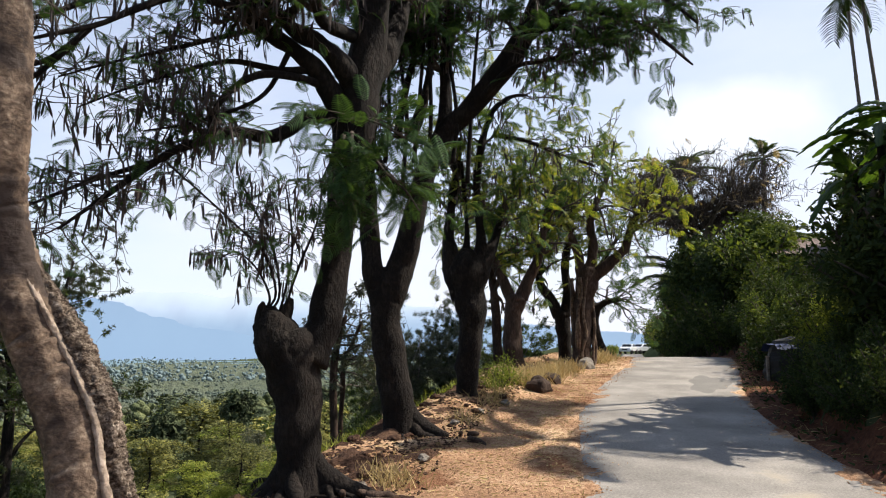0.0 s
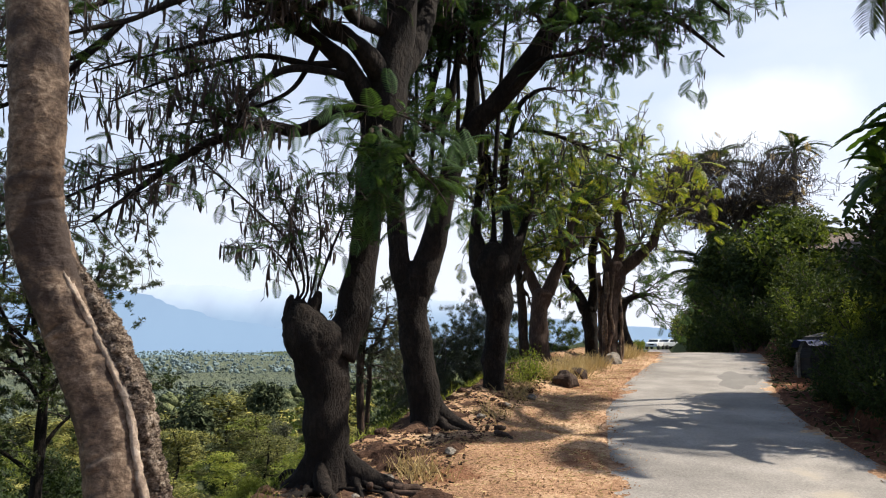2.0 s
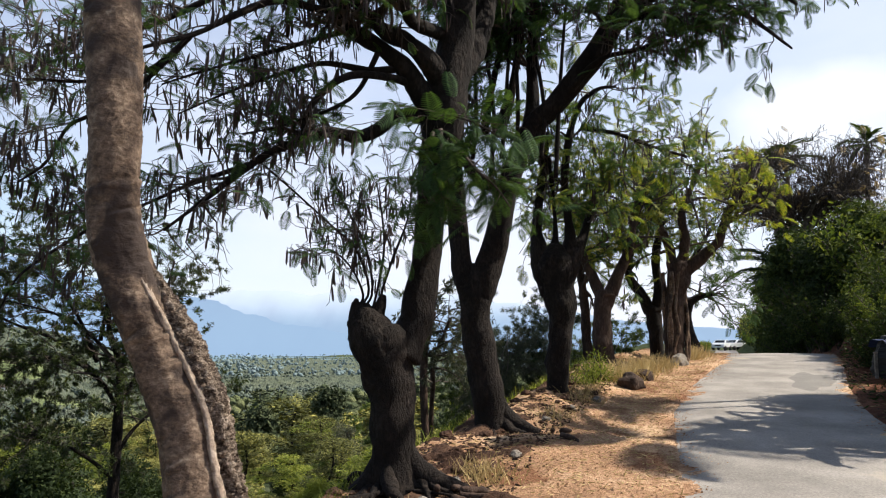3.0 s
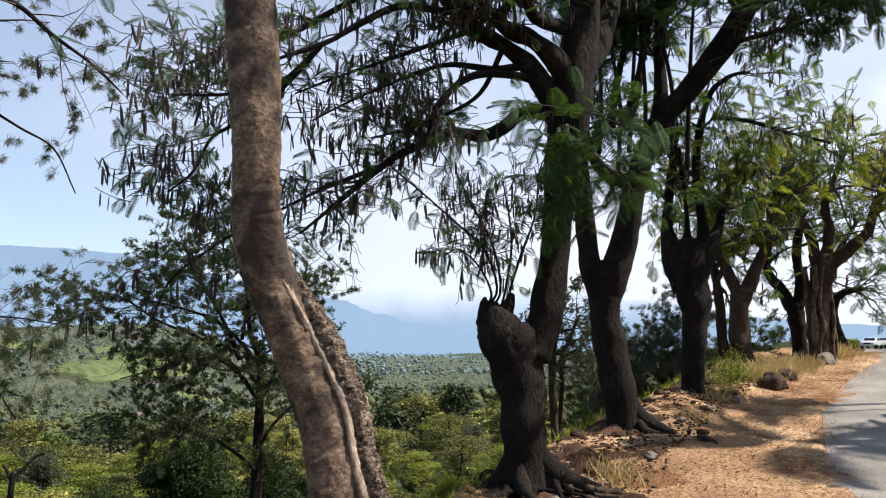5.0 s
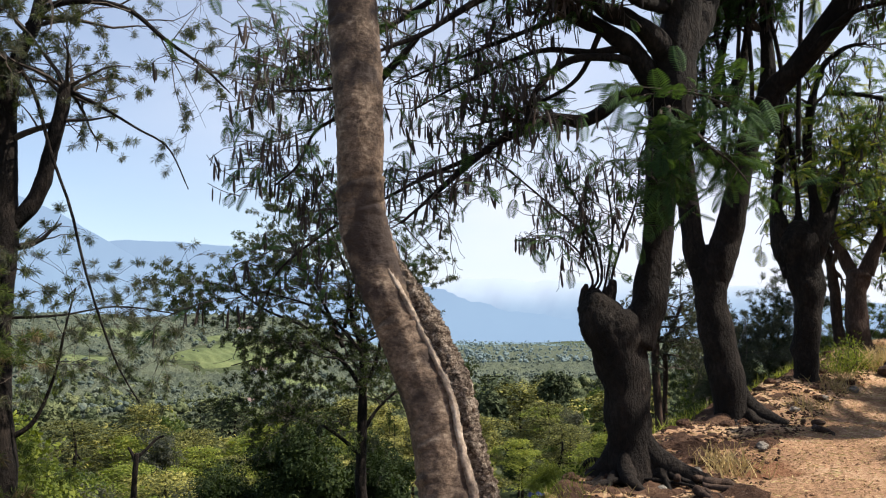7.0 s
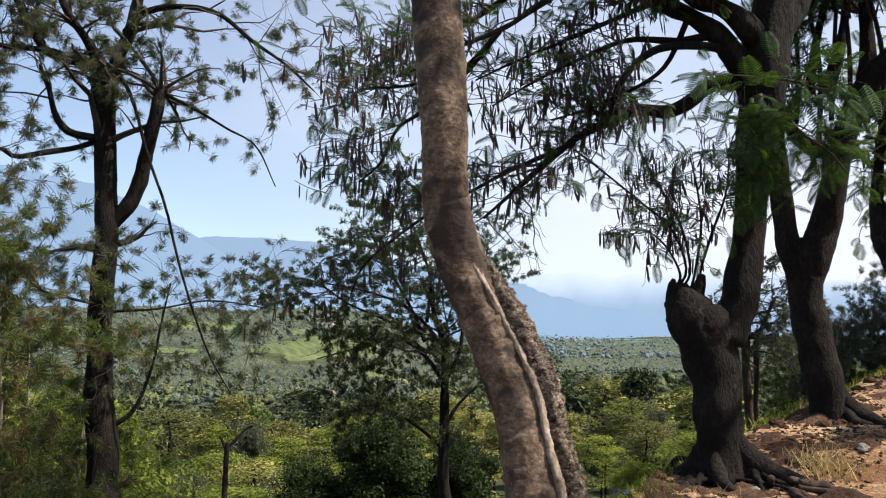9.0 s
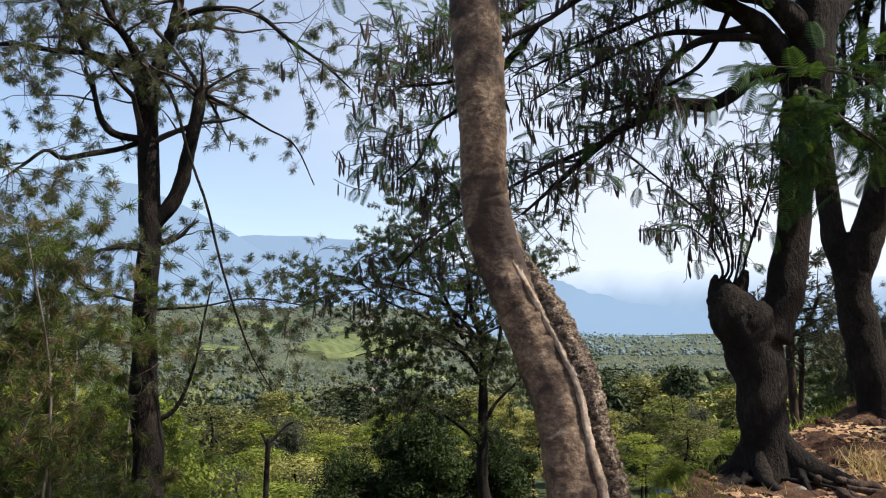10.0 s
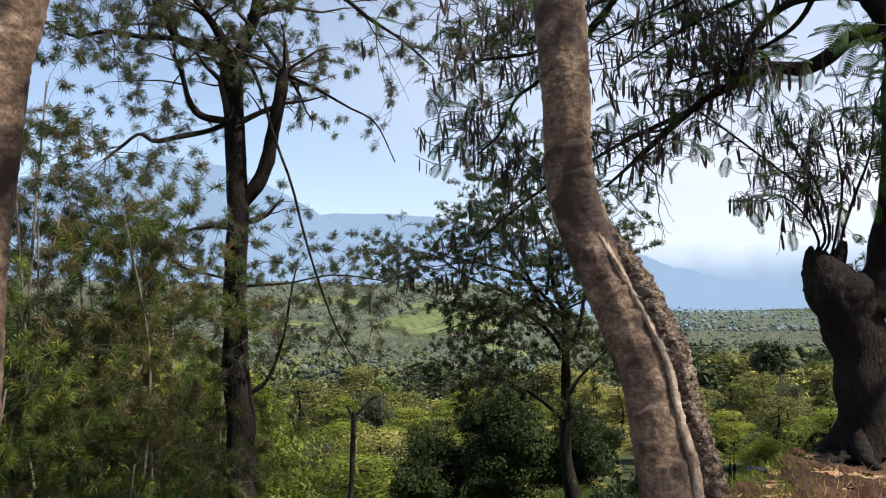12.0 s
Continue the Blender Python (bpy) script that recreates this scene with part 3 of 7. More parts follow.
def ground_point(r, a):
    x, y = -np.sin(a) * r, np.cos(a) * r
    z = land(x, y)
    inside = np.clip(np.minimum(x - edge_x(y) + 0.25, road_x(y) + HALF + 0.55 - x) / 0.2, 0, 1)
    z = z - 0.09 * inside * (y < 140) * (y > -60)
    return x, y, z - np.clip((r - 900) / 3900, 0, 1) * 20


ground = part("ground", grid_mesh("ground", radii, angles, ground_point), M_SOIL)
tagged(ground, "green undergrowth and soil falling away to a wooded valley", "ground", kind="structure")

# road: a thin slab with ragged edges
road_s = np.concatenate([np.arange(-40, 40, 0.12), np.arange(40, 150, 1.0)])


def road_point(y, w):
    rag = 0.1 * wob(y, w * 0, 2.3, 1.0) + 0.07 * wob(y, w * 0, 9.0, 2.0) + 0.05 * wob(y, w * 0, 23.0, 2.0)
    rag2 = 0.1 * wob(y, w * 0, 1.9, 5.0) + 0.06 * wob(y, w * 0, 8.0, 7.0)
    off = w * HALF - np.where(w < 0, widen(y), 0) * np.abs(w) + np.where(w < 0, rag, rag2) * np.abs(w) ** 6
    x = road_x(y) + off
    z = road_z(y) + 0.012 - 0.02 * w * w + 0.004 * wob(x, y, 2.0, 3.0)
    z = np.where(np.abs(w) > 1.001, z - 0.1, z)
    return x, y, z


widths = np.concatenate([[-1.02], np.linspace(-1, 1, 25), [1.02]])
road = part("road", grid_mesh("road", road_s, widths, road_point), M_ROAD)
tagged(road, "narrow grey worn asphalt road with crumbling edges", "road", kind="structure")


def patch_point(a, r):
    k = 1 + 0.18 * np.sin(3 * a + 1) + 0.1 * np.sin(7 * a)
    y = 14.9 + 1.25 * r * k * np.sin(a)
    x = road_x(y) + 0.72 + 0.42 * r * k * np.cos(a)
    w = (x - road_x(y)) / HALF
    return x, y, road_z(y) + 0.012 - 0.02 * w * w + 0.009 - 0.012 * r ** 4


patch = part("road_patch", grid_mesh("road_patch", np.linspace(0, 2 * np.pi, 40), np.linspace(0, 1, 6), patch_point), M_PATCH)
tagged(patch, "darker worn repair patch on the asphalt road", "road patch", kind="structure")


# dirt shoulder between the drop and the road
def verge_point(y, f):
    a, b = edge_x(y) - 0.3, road_x(y) - HALF + 0.3
    x = a + (b - a) * f
    hump = 0.05 * wob(x, y, 1.7, 2.0) + 0.028 * wob(x, y, 5.2, 4.0) + 0.014 * wob(x, y, 13.0, 6.0)
    lip = 0.1 * np.exp(-((f - 0.16) / 0.12) ** 2) * (1 + wob(x, y, 1.1, 9.0)) * (0.25 + 0.75 * np.clip((y - 8) / 2, 0, 1))
    rise = np.clip((y - 9.5) / 2, 0, 1) * np.clip((17.5 - y) / 2, 0, 1) * 0.16 * np.exp(-((f - 0.35) / 0.2) ** 2)
    z = road_z(y) + 0.012 + (hump + lip + rise) * (1 - f ** 3) - 0.55 * np.clip(0.1 - f, 0, 1) * 6 * (0.6 + 0.4 * wob(x, y, 1.9, 1.0)) - 0.07 * np.clip((x - road_x(y) + HALF + widen(y) - 0.08) / 0.14, 0, 1)
    return x, y, z


verge = part("dirt_verge", grid_mesh("dirt_verge", np.concatenate([np.arange(-30, 26, 0.09), np.arange(26, 60, 0.8)]), np.linspace(0, 1, 44), verge_point), M_DIRT)
tagged(verge, "dusty ochre dirt shoulder strewn with dry litter", "dirt verge", kind="structure")


# dirt blown over the road's edges
def drift_point(side, reach):
    def point(y, f):
        w = side * (1.12 - reach * f)
        x = road_x(y) + w * HALF - (widen(y) if side < 0 else 0)
        k = 0.42 - f + 0.42 * wob(x, y, 1.7, 2.0 + side) + 0.3 * wob(x, y, 6.1, 4.0) + 0.22 * wob(x, y, 19.0, 6.0) + 0.16 * wob(x, y, 47.0, 1.0)
        return x, y, road_z(y) + 0.012 - 0.02 * w * w + np.clip(k, -0.6, 0.5) * 0.03
    return point


for side, reach in ((-1, 0.42), (1, 0.36)):
    drift = part("dirt_drift", grid_mesh("dirt_drift", np.arange(4.5, 20, 0.03), np.linspace(0, 1, 26), drift_point(side, reach)), M_DIRT)
    tagged(drift, "thin tan dirt blown over the worn road edge", "dirt", kind="structure")


# darker lumpy soil round the feet of the trees
def root_soil_point(y, f):
    x, _, z = verge_point(y, 0.03 + 0.5 * f)
    edge = 0.5 - np.abs(f - 0.42) * 1.15 + 0.5 * wob(x, y, 2.1, 3.0) + 0.2 * wob(x, y, 7.0, 5.0) - np.clip((y - 12.5) / 3, 0, 1) - np.clip((4.2 - y) / 0.5, 0, 1) + 0.6 * np.clip(7.5 - y, 0, 1)
    lump = 0.04 * wob(x, y, 9.0, 1.0) + 0.03 * wob(x, y, 17.0, 2.0) + 0.02 * wob(x, y, 33.0, 4.0)
    return x, y, z - 0.05 + np.clip(edge, -0.5, 0.55) * 0.12 + lump * np.clip(edge + 0.3, 0, 1)


soil = part("root_soil", grid_mesh("root_soil", np.arange(3.6, 15.5, 0.037), np.linspace(0, 1, 60), root_soil_point), M_HUMUS)
tagged(soil, "dark red-brown lumpy soil round the tree feet", "soil", kind="structure")


# red earth bank on the far side of the road
def bank_point(y, f):
    a = road_x(y) + HALF - 0.3
    x = a + 2.6 * f
    z = np.maximum(land(x, y), road_z(y)) + 0.015 + np.clip(f * 5 - 0.6, 0, 1) * (0.1 * wob(x, y, 2.6, 2.0) + 0.05 * wob(x, y, 8.0, 3.0)) + 0.03 * np.clip(f * 8, 0, 1) - 0.3 * np.clip(f - 0.9, 0, 1) * 5 - 0.09 * np.clip((road_x(y) + HALF + 0.03 - x) / 0.12, 0, 1)
    return x, y, z


bank = part("earth_bank", grid_mesh("earth_bank", np.concatenate([np.arange(-20, 24, 0.11), np.arange(24, 60, 0.8)]), np.linspace(0, 1, 30), bank_point), M_RED)
tagged(bank, "crumbling red earth bank beside the road", "earth bank", kind="structure")


# far mountains, their haze held in the glow of the material
def ridge(name, azs, els, near, far, mat, label, rough, seed):
    def point(a, f):
        el = np.interp(np.degrees(a), azs, els)
        crest = np.clip(1 - np.abs(f - 0.62) / 0.62, 0, 1) ** 0.8
        r = near + (far - near) * f
        jag = 1 + rough * (wob(np.degrees(a), f * 0, 0.55, seed) * 0.6 + wob(np.degrees(a), f * 3, 1.9, seed + 2) * 0.4)
        rr = near + (far - near) * 0.62
        z = -70 + (rr * np.tan(np.radians(el)) + 71.8) * crest * np.where(f < 0.62, 1 + (jag - 1) * 3 * (0.62 - f) + (jag - 1) * 0.5, jag)
        return -np.sin(a) * r, np.cos(a) * r, z
    ob = part(name, grid_mesh(name, np.radians(np.linspace(azs[0], azs[-1], 260)), np.linspace(0, 1, 24), point), mat)
    return tagged(ob, label, "mountain", kind="structure")


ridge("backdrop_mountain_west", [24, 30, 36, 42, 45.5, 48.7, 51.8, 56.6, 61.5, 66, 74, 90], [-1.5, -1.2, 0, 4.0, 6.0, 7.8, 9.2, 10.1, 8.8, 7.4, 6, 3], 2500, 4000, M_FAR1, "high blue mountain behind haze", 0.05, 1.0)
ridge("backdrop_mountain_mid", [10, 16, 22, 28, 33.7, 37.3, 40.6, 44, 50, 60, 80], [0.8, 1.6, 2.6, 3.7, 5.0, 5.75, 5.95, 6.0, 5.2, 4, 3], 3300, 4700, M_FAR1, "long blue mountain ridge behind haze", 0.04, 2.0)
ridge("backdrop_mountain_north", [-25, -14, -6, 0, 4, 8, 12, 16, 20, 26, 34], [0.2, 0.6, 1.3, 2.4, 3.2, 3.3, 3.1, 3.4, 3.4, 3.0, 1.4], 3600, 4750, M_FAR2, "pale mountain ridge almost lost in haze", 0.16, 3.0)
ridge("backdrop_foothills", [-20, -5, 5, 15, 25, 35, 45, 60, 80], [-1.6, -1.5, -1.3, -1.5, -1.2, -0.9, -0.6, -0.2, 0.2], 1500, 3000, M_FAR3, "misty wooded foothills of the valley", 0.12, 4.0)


# ---------------------------------------------------------------- the row of roadside trees
def roadside_tree(name, limbs, base, bark, label, n1, len1, n2, len2, leaf, leaf_mat, leaf_size, per, pods, pod_size, seed, kw=None, trunk_rough=0.1, twig_mat=None, group="trees along the road", fall=0.3, leaf2=None, keep=1.0, tips=0.35):
    """limbs: (part name, (x, y, z, radius) points, may it bear twigs)."""
    rng = np.random.default_rng(seed)
    root = thing(name, base, label, "tree", group)
    bearing = []
    for i, (pn, pts, bears) in enumerate(limbs):
        g = Geo()
        thick = max(p[3] for p in pts)
        sides, n = (22, 42) if thick > 0.12 else (12, 30) if thick > 0.04 else (7, 20)
        ln = tube(g, pts, sides, n, rough=(0.13 if pn in ("stump", "stub") else trunk_rough) if thick > 0.03 else 0.0, freq=5.0 if pn in ("stump", "stub") else 3.2, seed=seed + i)
        part(pn, g, bark, root, base=base, smooth=True)
        if bears:
            bearing.append(ln[int(len(ln) * bears):] if isinstance(bears, float) else ln)
    first, second = branching(rng, bearing, n1, len1, n2, len2, **(kw or {}))
    part("twig_work", twig_mesh(first + second), twig_mat or M_TWIG, root, base=base, kind="stuff")
    if per:
        pos, way = sites(rng, second, per, tips)
        some = rng.random(len(pos)) < keep
        pos, way = pos[some], way[some]
        part("foliage", leaf_mesh(rng, leaf, pos, way, leaf_size, fall=fall), leaf_mat, root, base=base, kind="stuff")
        if leaf2:
            pos, way = sites(rng, second[::2], per, tips)
            part("foliage", leaf_mesh(rng, leaf, pos, way, leaf_size, fall=fall), leaf2, root, base=base, kind="stuff")
    if pods:
        pos, way = sites(rng, first + second, pods, 0.2)
        pos = pos[rng.random(len(pos)) < 0.31]
        part("pod_spray", pod_mesh(rng, np.repeat(pos, 2, 0) + rng.normal(0, 0.02, (len(pos) * 2, 3)), pod_size), M_POD, root, "dark dry hanging seed pods", base=base, kind="stuff")
    return root

# limb axes: x, y, z, radius
NEAR_TRUNK = [(-1.93,3.49,5.5,0.077), (-1.99,3.46,4.7,0.109), (-2.01,3.45,4.09,0.121), (-2.03,3.44,3.67,0.122), (-2.01,3.45,3.32,0.124), (-1.99,3.46,3.02,0.127), (-1.98,3.46,2.73,0.125), (-1.98,3.47,2.45,0.12), (-1.96,3.47,2.28,0.119), (-1.92,3.49,2.13,0.119), (-1.86,3.49,1.99,0.118), (-1.78,3.5,1.8,0.117), (-1.69,3.49,1.61,0.118), (-1.59,3.48,1.37,0.123), (-1.52,3.45,1.1,0.133), (-1.47,3.42,0.91,0.141), (-1.4,3.39,0.61,0.178), (-1.36,3.38,0.38,0.208)]
NEAR_SCAR = [(-1.85,3.51,2.16,0.025), (-1.76,3.52,2.02,0.047), (-1.66,3.52,1.85,0.063), (-1.56,3.51,1.66,0.065), (-1.47,3.5,1.48,0.065), (-1.42,3.49,1.28,0.062), (-1.37,3.49,1.11,0.062), (-1.32,3.47,0.94,0.065), (-1.26,3.44,0.64,0.082), (-1.22,3.43,0.39,0.111)]
NEAR_RIDGE = [(-1.86,3.43,2.15,0.006), (-1.77,3.42,2.01,0.008), (-1.67,3.44,1.82,0.01), (-1.55,3.43,1.61,0.01), (-1.48,3.42,1.46,0.01), (-1.42,3.39,1.24,0.011), (-1.36,3.38,1.03,0.013), (-1.34,3.36,0.93,0.014), (-1.28,3.33,0.65,0.016)]
EDGE_TRUNK = [(-3.61,1.58,3.57,0.142), (-3.62,1.55,3.06,0.132), (-3.64,1.5,2.76,0.126), (-3.65,1.48,2.42,0.124), (-3.67,1.44,1.97,0.125), (-3.63,1.4,1.51,0.131), (-3.59,1.36,1.01,0.148), (-3.55,1.33,0.51,0.193)]
A_TRUNK = [(-1.25,7.11,0.26,0.28), (-1.25,7.11,0.53,0.225), (-1.26,7.11,0.77,0.197), (-1.28,7.1,1.17,0.198), (-1.31,7.1,1.45,0.225), (-1.33,7.1,1.66,0.25), (-1.36,7.09,1.82,0.225)]
A_KNOB = [(-1.27,7.1,1.0,0.12), (-1.3,7.1,1.3,0.185), (-1.38,7.09,1.6,0.215), (-1.46,7.07,1.8,0.21), (-1.51,7.06,1.95,0.175), (-1.53,7.06,2.05,0.11), (-1.53,7.06,2.1,0.045)]
A_STUB1 = [(-1.57,7.05,1.88,0.095), (-1.6,7.05,2.0,0.075), (-1.61,7.05,2.09,0.05), (-1.6,7.05,2.15,0.02)]
A_STUB2 = [(-1.46,7.06,1.86,0.1), (-1.42,7.07,2.0,0.07), (-1.38,7.07,2.11,0.05), (-1.36,7.07,2.18,0.028)]
A_ROOT1 = [(-1.15,7.1,0.85,0.06), (-1.05,7.08,0.66,0.1), (-0.86,7.05,0.55,0.09), (-0.66,7.02,0.5,0.065), (-0.48,6.98,0.43,0.03)]
A_ROOT2 = [(-1.36,7.08,0.78,0.07), (-1.47,7.05,0.54,0.11), (-1.64,7.0,0.36,0.11), (-1.86,6.92,0.18,0.085), (-2.1,6.85,-0.08,0.05)]
A_ROOT3 = [(-1.28,7.0,0.72,0.05), (-1.27,6.9,0.56,0.075), (-1.2,6.76,0.49,0.05), (-1.05,6.6,0.43,0.02)]
A_LEADER = [(-1.21,7.11,1.62,0.17), (-1.15,7.15,1.8,0.165), (-1.07,7.19,2.0,0.155), (-1.03,7.24,2.29,0.149), (-0.97,7.25,2.71,0.137), (-0.92,7.26,3.13,0.159), (-0.86,7.21,3.55,0.176), (-0.82,7.17,3.92,0.209), (-0.75,7.17,4.35,0.18), (-0.67,7.18,4.79,0.156), (-0.61,7.18,5.4,0.138), (-0.58,7.19,6.2,0.108)]
A_LIMB1 = [(-0.86,7.16,3.81,0.117), (-1.0,7.04,4.02,0.106), (-1.14,6.92,4.23,0.09), (-1.35,6.78,4.4,0.079), (-1.58,6.63,4.52,0.071), (-1.75,6.49,4.7,0.063), (-1.96,6.33,4.92,0.047), (-2.25,6.13,5.05,0.031)]
A_LIMB2 = [(-0.81,7.17,4.08,0.119), (-0.91,6.95,4.28,0.101), (-1.1,6.83,4.45,0.084), (-1.32,6.59,4.51,0.064), (-1.47,6.35,4.65,0.051), (-1.61,6.11,4.85,0.035)]
A_LIMB3 = [(-0.89,7.16,3.84,0.091), (-1.09,7.08,3.85,0.069), (-1.26,7.0,3.81,0.063), (-1.4,6.98,3.7,0.06), (-1.57,6.84,3.6,0.057), (-1.79,6.69,3.61,0.048), (-2.0,6.53,3.49,0.043), (-2.2,6.36,3.36,0.037), (-2.35,6.25,3.22,0.032), (-2.5,6.14,3.06,0.024), (-2.67,5.96,2.84,0.019), (-2.84,5.78,2.63,0.012)]
A_LIMB3B = [(-2.24,6.34,3.3,0.025), (-2.58,6.32,3.19,0.022), (-2.88,6.2,3.05,0.017), (-3.17,6.05,2.87,0.012), (-3.42,5.92,2.75,0.007)]
A_LIMB4 = [(-1.02,7.04,4.1,0.048), (-1.25,6.8,4.12,0.036), (-1.55,6.54,4.07,0.033), (-1.76,6.38,3.88,0.027), (-1.88,6.3,3.66,0.022), (-1.9,6.24,3.45,0.014)]
A_LIMB5 = [(-0.72,7.18,4.19,0.13), (-0.55,7.39,4.59,0.124), (-0.45,7.6,5.06,0.112), (-0.31,7.8,5.69,0.087), (-0.13,8.0,6.4,0.053)]
A_LIMB6 = [(-0.78,7.17,4.63,0.072), (-1.02,6.64,4.56,0.057), (-1.07,6.33,4.61,0.045), (-1.21,6.0,4.76,0.031)]
A_LIMB7 = [(-1.47,6.35,4.65,0.038), (-1.72,6.19,4.52,0.035), (-2.05,5.99,4.53,0.032), (-2.35,5.77,4.31,0.026), (-2.54,5.58,4.11,0.021), (-2.83,5.33,3.92,0.014), (-3.11,5.06,3.69,0.009)]
A_LIMB8 = [(-1.96,6.33,4.92,0.039), (-2.49,6.36,4.85,0.032), (-2.88,6.31,4.67,0.027), (-3.3,6.22,4.45,0.021), (-3.65,6.02,4.35,0.016), (-3.98,5.81,4.14,0.008)]
A_LIMB12 = [(-1.14,6.92,4.24,0.037), (-1.45,6.77,4.19,0.029), (-1.82,6.58,4.2,0.023), (-2.16,6.37,4.04,0.018), (-2.56,6.22,3.84,0.012), (-2.89,6.08,3.64,0.007)]
A_LIMB13 = [(-1.58,6.63,4.52,0.031), (-1.89,6.45,4.36,0.023), (-2.22,6.24,4.18,0.018), (-2.61,6.09,4.02,0.012), (-2.93,5.84,3.81,0.007)]
A_LIMB14 = [(-1.35,6.78,4.39,0.029), (-1.55,6.74,3.98,0.021), (-1.81,6.58,3.76,0.015), (-2.14,6.48,3.62,0.01), (-2.46,6.37,3.53,0.008)]
A_SPROUT1 = [(-0.81,6.87,3.75,0.02), (-0.74,6.57,3.69,0.017), (-0.59,6.48,3.64,0.012), (-0.38,6.4,3.52,0.009), (-0.24,6.4,3.43,0.007)]
A_SPROUT2 = [(-0.81,6.87,3.65,0.02), (-0.78,6.57,3.37,0.015), (-0.76,6.47,3.11,0.009), (-0.82,6.46,2.82,0.007)]
A_SPROUT3 = [(-0.68,6.98,3.54,0.021), (-0.52,6.79,3.29,0.015), (-0.32,6.7,3.09,0.01), (-0.2,6.6,2.9,0.007)]
A_SPROUT4 = [(-0.88,6.86,3.62,0.02), (-0.92,6.65,3.32,0.012), (-0.94,6.55,3.01,0.007)]
A_LIMB9 = [(-2.66,5.73,4.15,0.024), (-3.0,5.69,3.79,0.019), (-3.36,5.61,3.52,0.017), (-3.51,5.52,3.39,0.014), (-3.62,5.45,3.11,0.012), (-3.77,5.35,2.94,0.007)]
A_LIMB10 = [(-2.66,5.73,4.15,0.022), (-2.98,5.7,3.88,0.019), (-3.31,5.52,3.75,0.014), (-3.52,5.39,3.71,0.012), (-3.66,5.3,3.7,0.007)]
A_LIMB11 = [(-3.25,6.01,2.88,0.017), (-3.42,5.8,2.67,0.014), (-3.62,5.68,2.5,0.012), (-3.79,5.46,2.26,0.009), (-3.88,5.4,2.02,0.006)]
A_SHOOT1 = [(-1.6,7.06,2.05,0.013), (-1.49,7.06,2.23,0.012), (-1.58,6.94,2.58,0.012), (-1.83,6.88,2.83,0.01), (-2.1,6.71,3.09,0.009), (-2.33,6.53,3.3,0.007)]
A_SHOOT2 = [(-1.55,7.06,2.05,0.013), (-1.46,7.07,2.23,0.011), (-1.55,7.15,2.65,0.013), (-1.73,7.11,3.02,0.009), (-1.86,7.08,3.29,0.007)]
A_SHOOT3 = [(-1.46,7.06,2.05,0.013), (-1.42,7.08,2.22,0.011), (-1.36,7.09,2.59,0.011), (-1.36,6.99,2.89,0.009), (-1.41,6.98,3.2,0.006)]
A_SHOOT4 = [(-1.39,7.06,2.05,0.013), (-1.37,7.09,2.24,0.011), (-1.29,7.2,2.55,0.013), (-1.17,7.32,2.94,0.009), (-1.12,7.33,3.37,0.007), (-0.96,7.35,3.65,0.007)]
A_SHOOT5 = [(-1.63,7.06,2.05,0.013), (-1.54,7.05,2.18,0.012), (-1.63,6.93,2.43,0.009), (-1.78,6.79,2.57,0.007), (-1.89,6.66,2.5,0.006)]
B_TRUNK = [(-0.52,9.79,0.41,0.325), (-0.52,9.79,0.58,0.24), (-0.52,9.79,0.78,0.197), (-0.54,9.79,1.08,0.189), (-0.62,9.79,1.42,0.199), (-0.68,9.79,1.76,0.189), (-0.71,9.78,2.11,0.178), (-0.71,9.78,2.35,0.189), (-0.71,9.78,2.56,0.154), (-0.72,9.78,2.7,0.063)]
B_FORK1 = [(-0.74,9.78,2.04,0.105), (-0.77,9.78,2.32,0.14), (-0.85,9.77,2.6,0.133), (-0.9,9.77,2.95,0.123), (-0.92,9.77,3.23,0.117), (-0.96,9.76,3.74,0.121), (-1.0,9.76,4.24,0.13), (-0.9,9.87,4.93,0.119), (-0.72,9.98,5.72,0.107), (-0.5,10.1,6.68,0.08)]
B_FORK2 = [(-0.69,9.79,2.04,0.105), (-0.65,9.79,2.32,0.154), (-0.56,9.79,2.6,0.172), (-0.48,9.8,2.84,0.162), (-0.4,9.75,3.15,0.148), (-0.27,9.7,3.7,0.134), (-0.11,9.7,4.13,0.128), (0.05,9.7,4.44,0.129), (0.3,9.6,4.65,0.136), (0.57,9.48,4.95,0.143), (0.83,9.36,5.26,0.136), (1.05,9.24,5.63,0.122), (1.21,9.12,6.09,0.094), (1.34,8.99,6.7,0.052)]
B_LIMB1 = [(-0.05,9.71,4.19,0.1), (0.03,9.8,4.72,0.088), (0.03,9.8,5.31,0.074), (0.08,9.8,6.05,0.069), (0.11,9.8,6.72,0.047)]
B_LIMB2 = [(-0.25,9.7,3.67,0.106), (-0.47,9.6,3.65,0.084), (-0.7,9.48,3.81,0.069), (-0.87,9.47,4.17,0.056), (-0.94,9.47,4.59,0.042)]
B_LIMB3 = [(0.43,9.49,4.75,0.057), (0.81,9.16,5.04,0.035), (1.16,8.92,5.06,0.027), (1.54,8.66,5.06,0.02)]
B_LIMB4 = [(0.95,9.25,5.44,0.064), (1.26,9.11,5.53,0.043), (1.59,8.85,5.4,0.028), (1.9,8.68,5.12,0.017)]
B_LIMB5 = [(-0.4,9.8,4.34,0.072), (-0.22,9.9,4.99,0.059), (-0.14,10.0,5.54,0.046), (-0.02,10.0,6.3,0.031)]
B_LIMB6 = [(-0.58,9.79,4.38,0.058), (-0.47,9.9,5.07,0.048), (-0.32,10.0,5.78,0.038), (-0.24,10.0,6.62,0.028)]
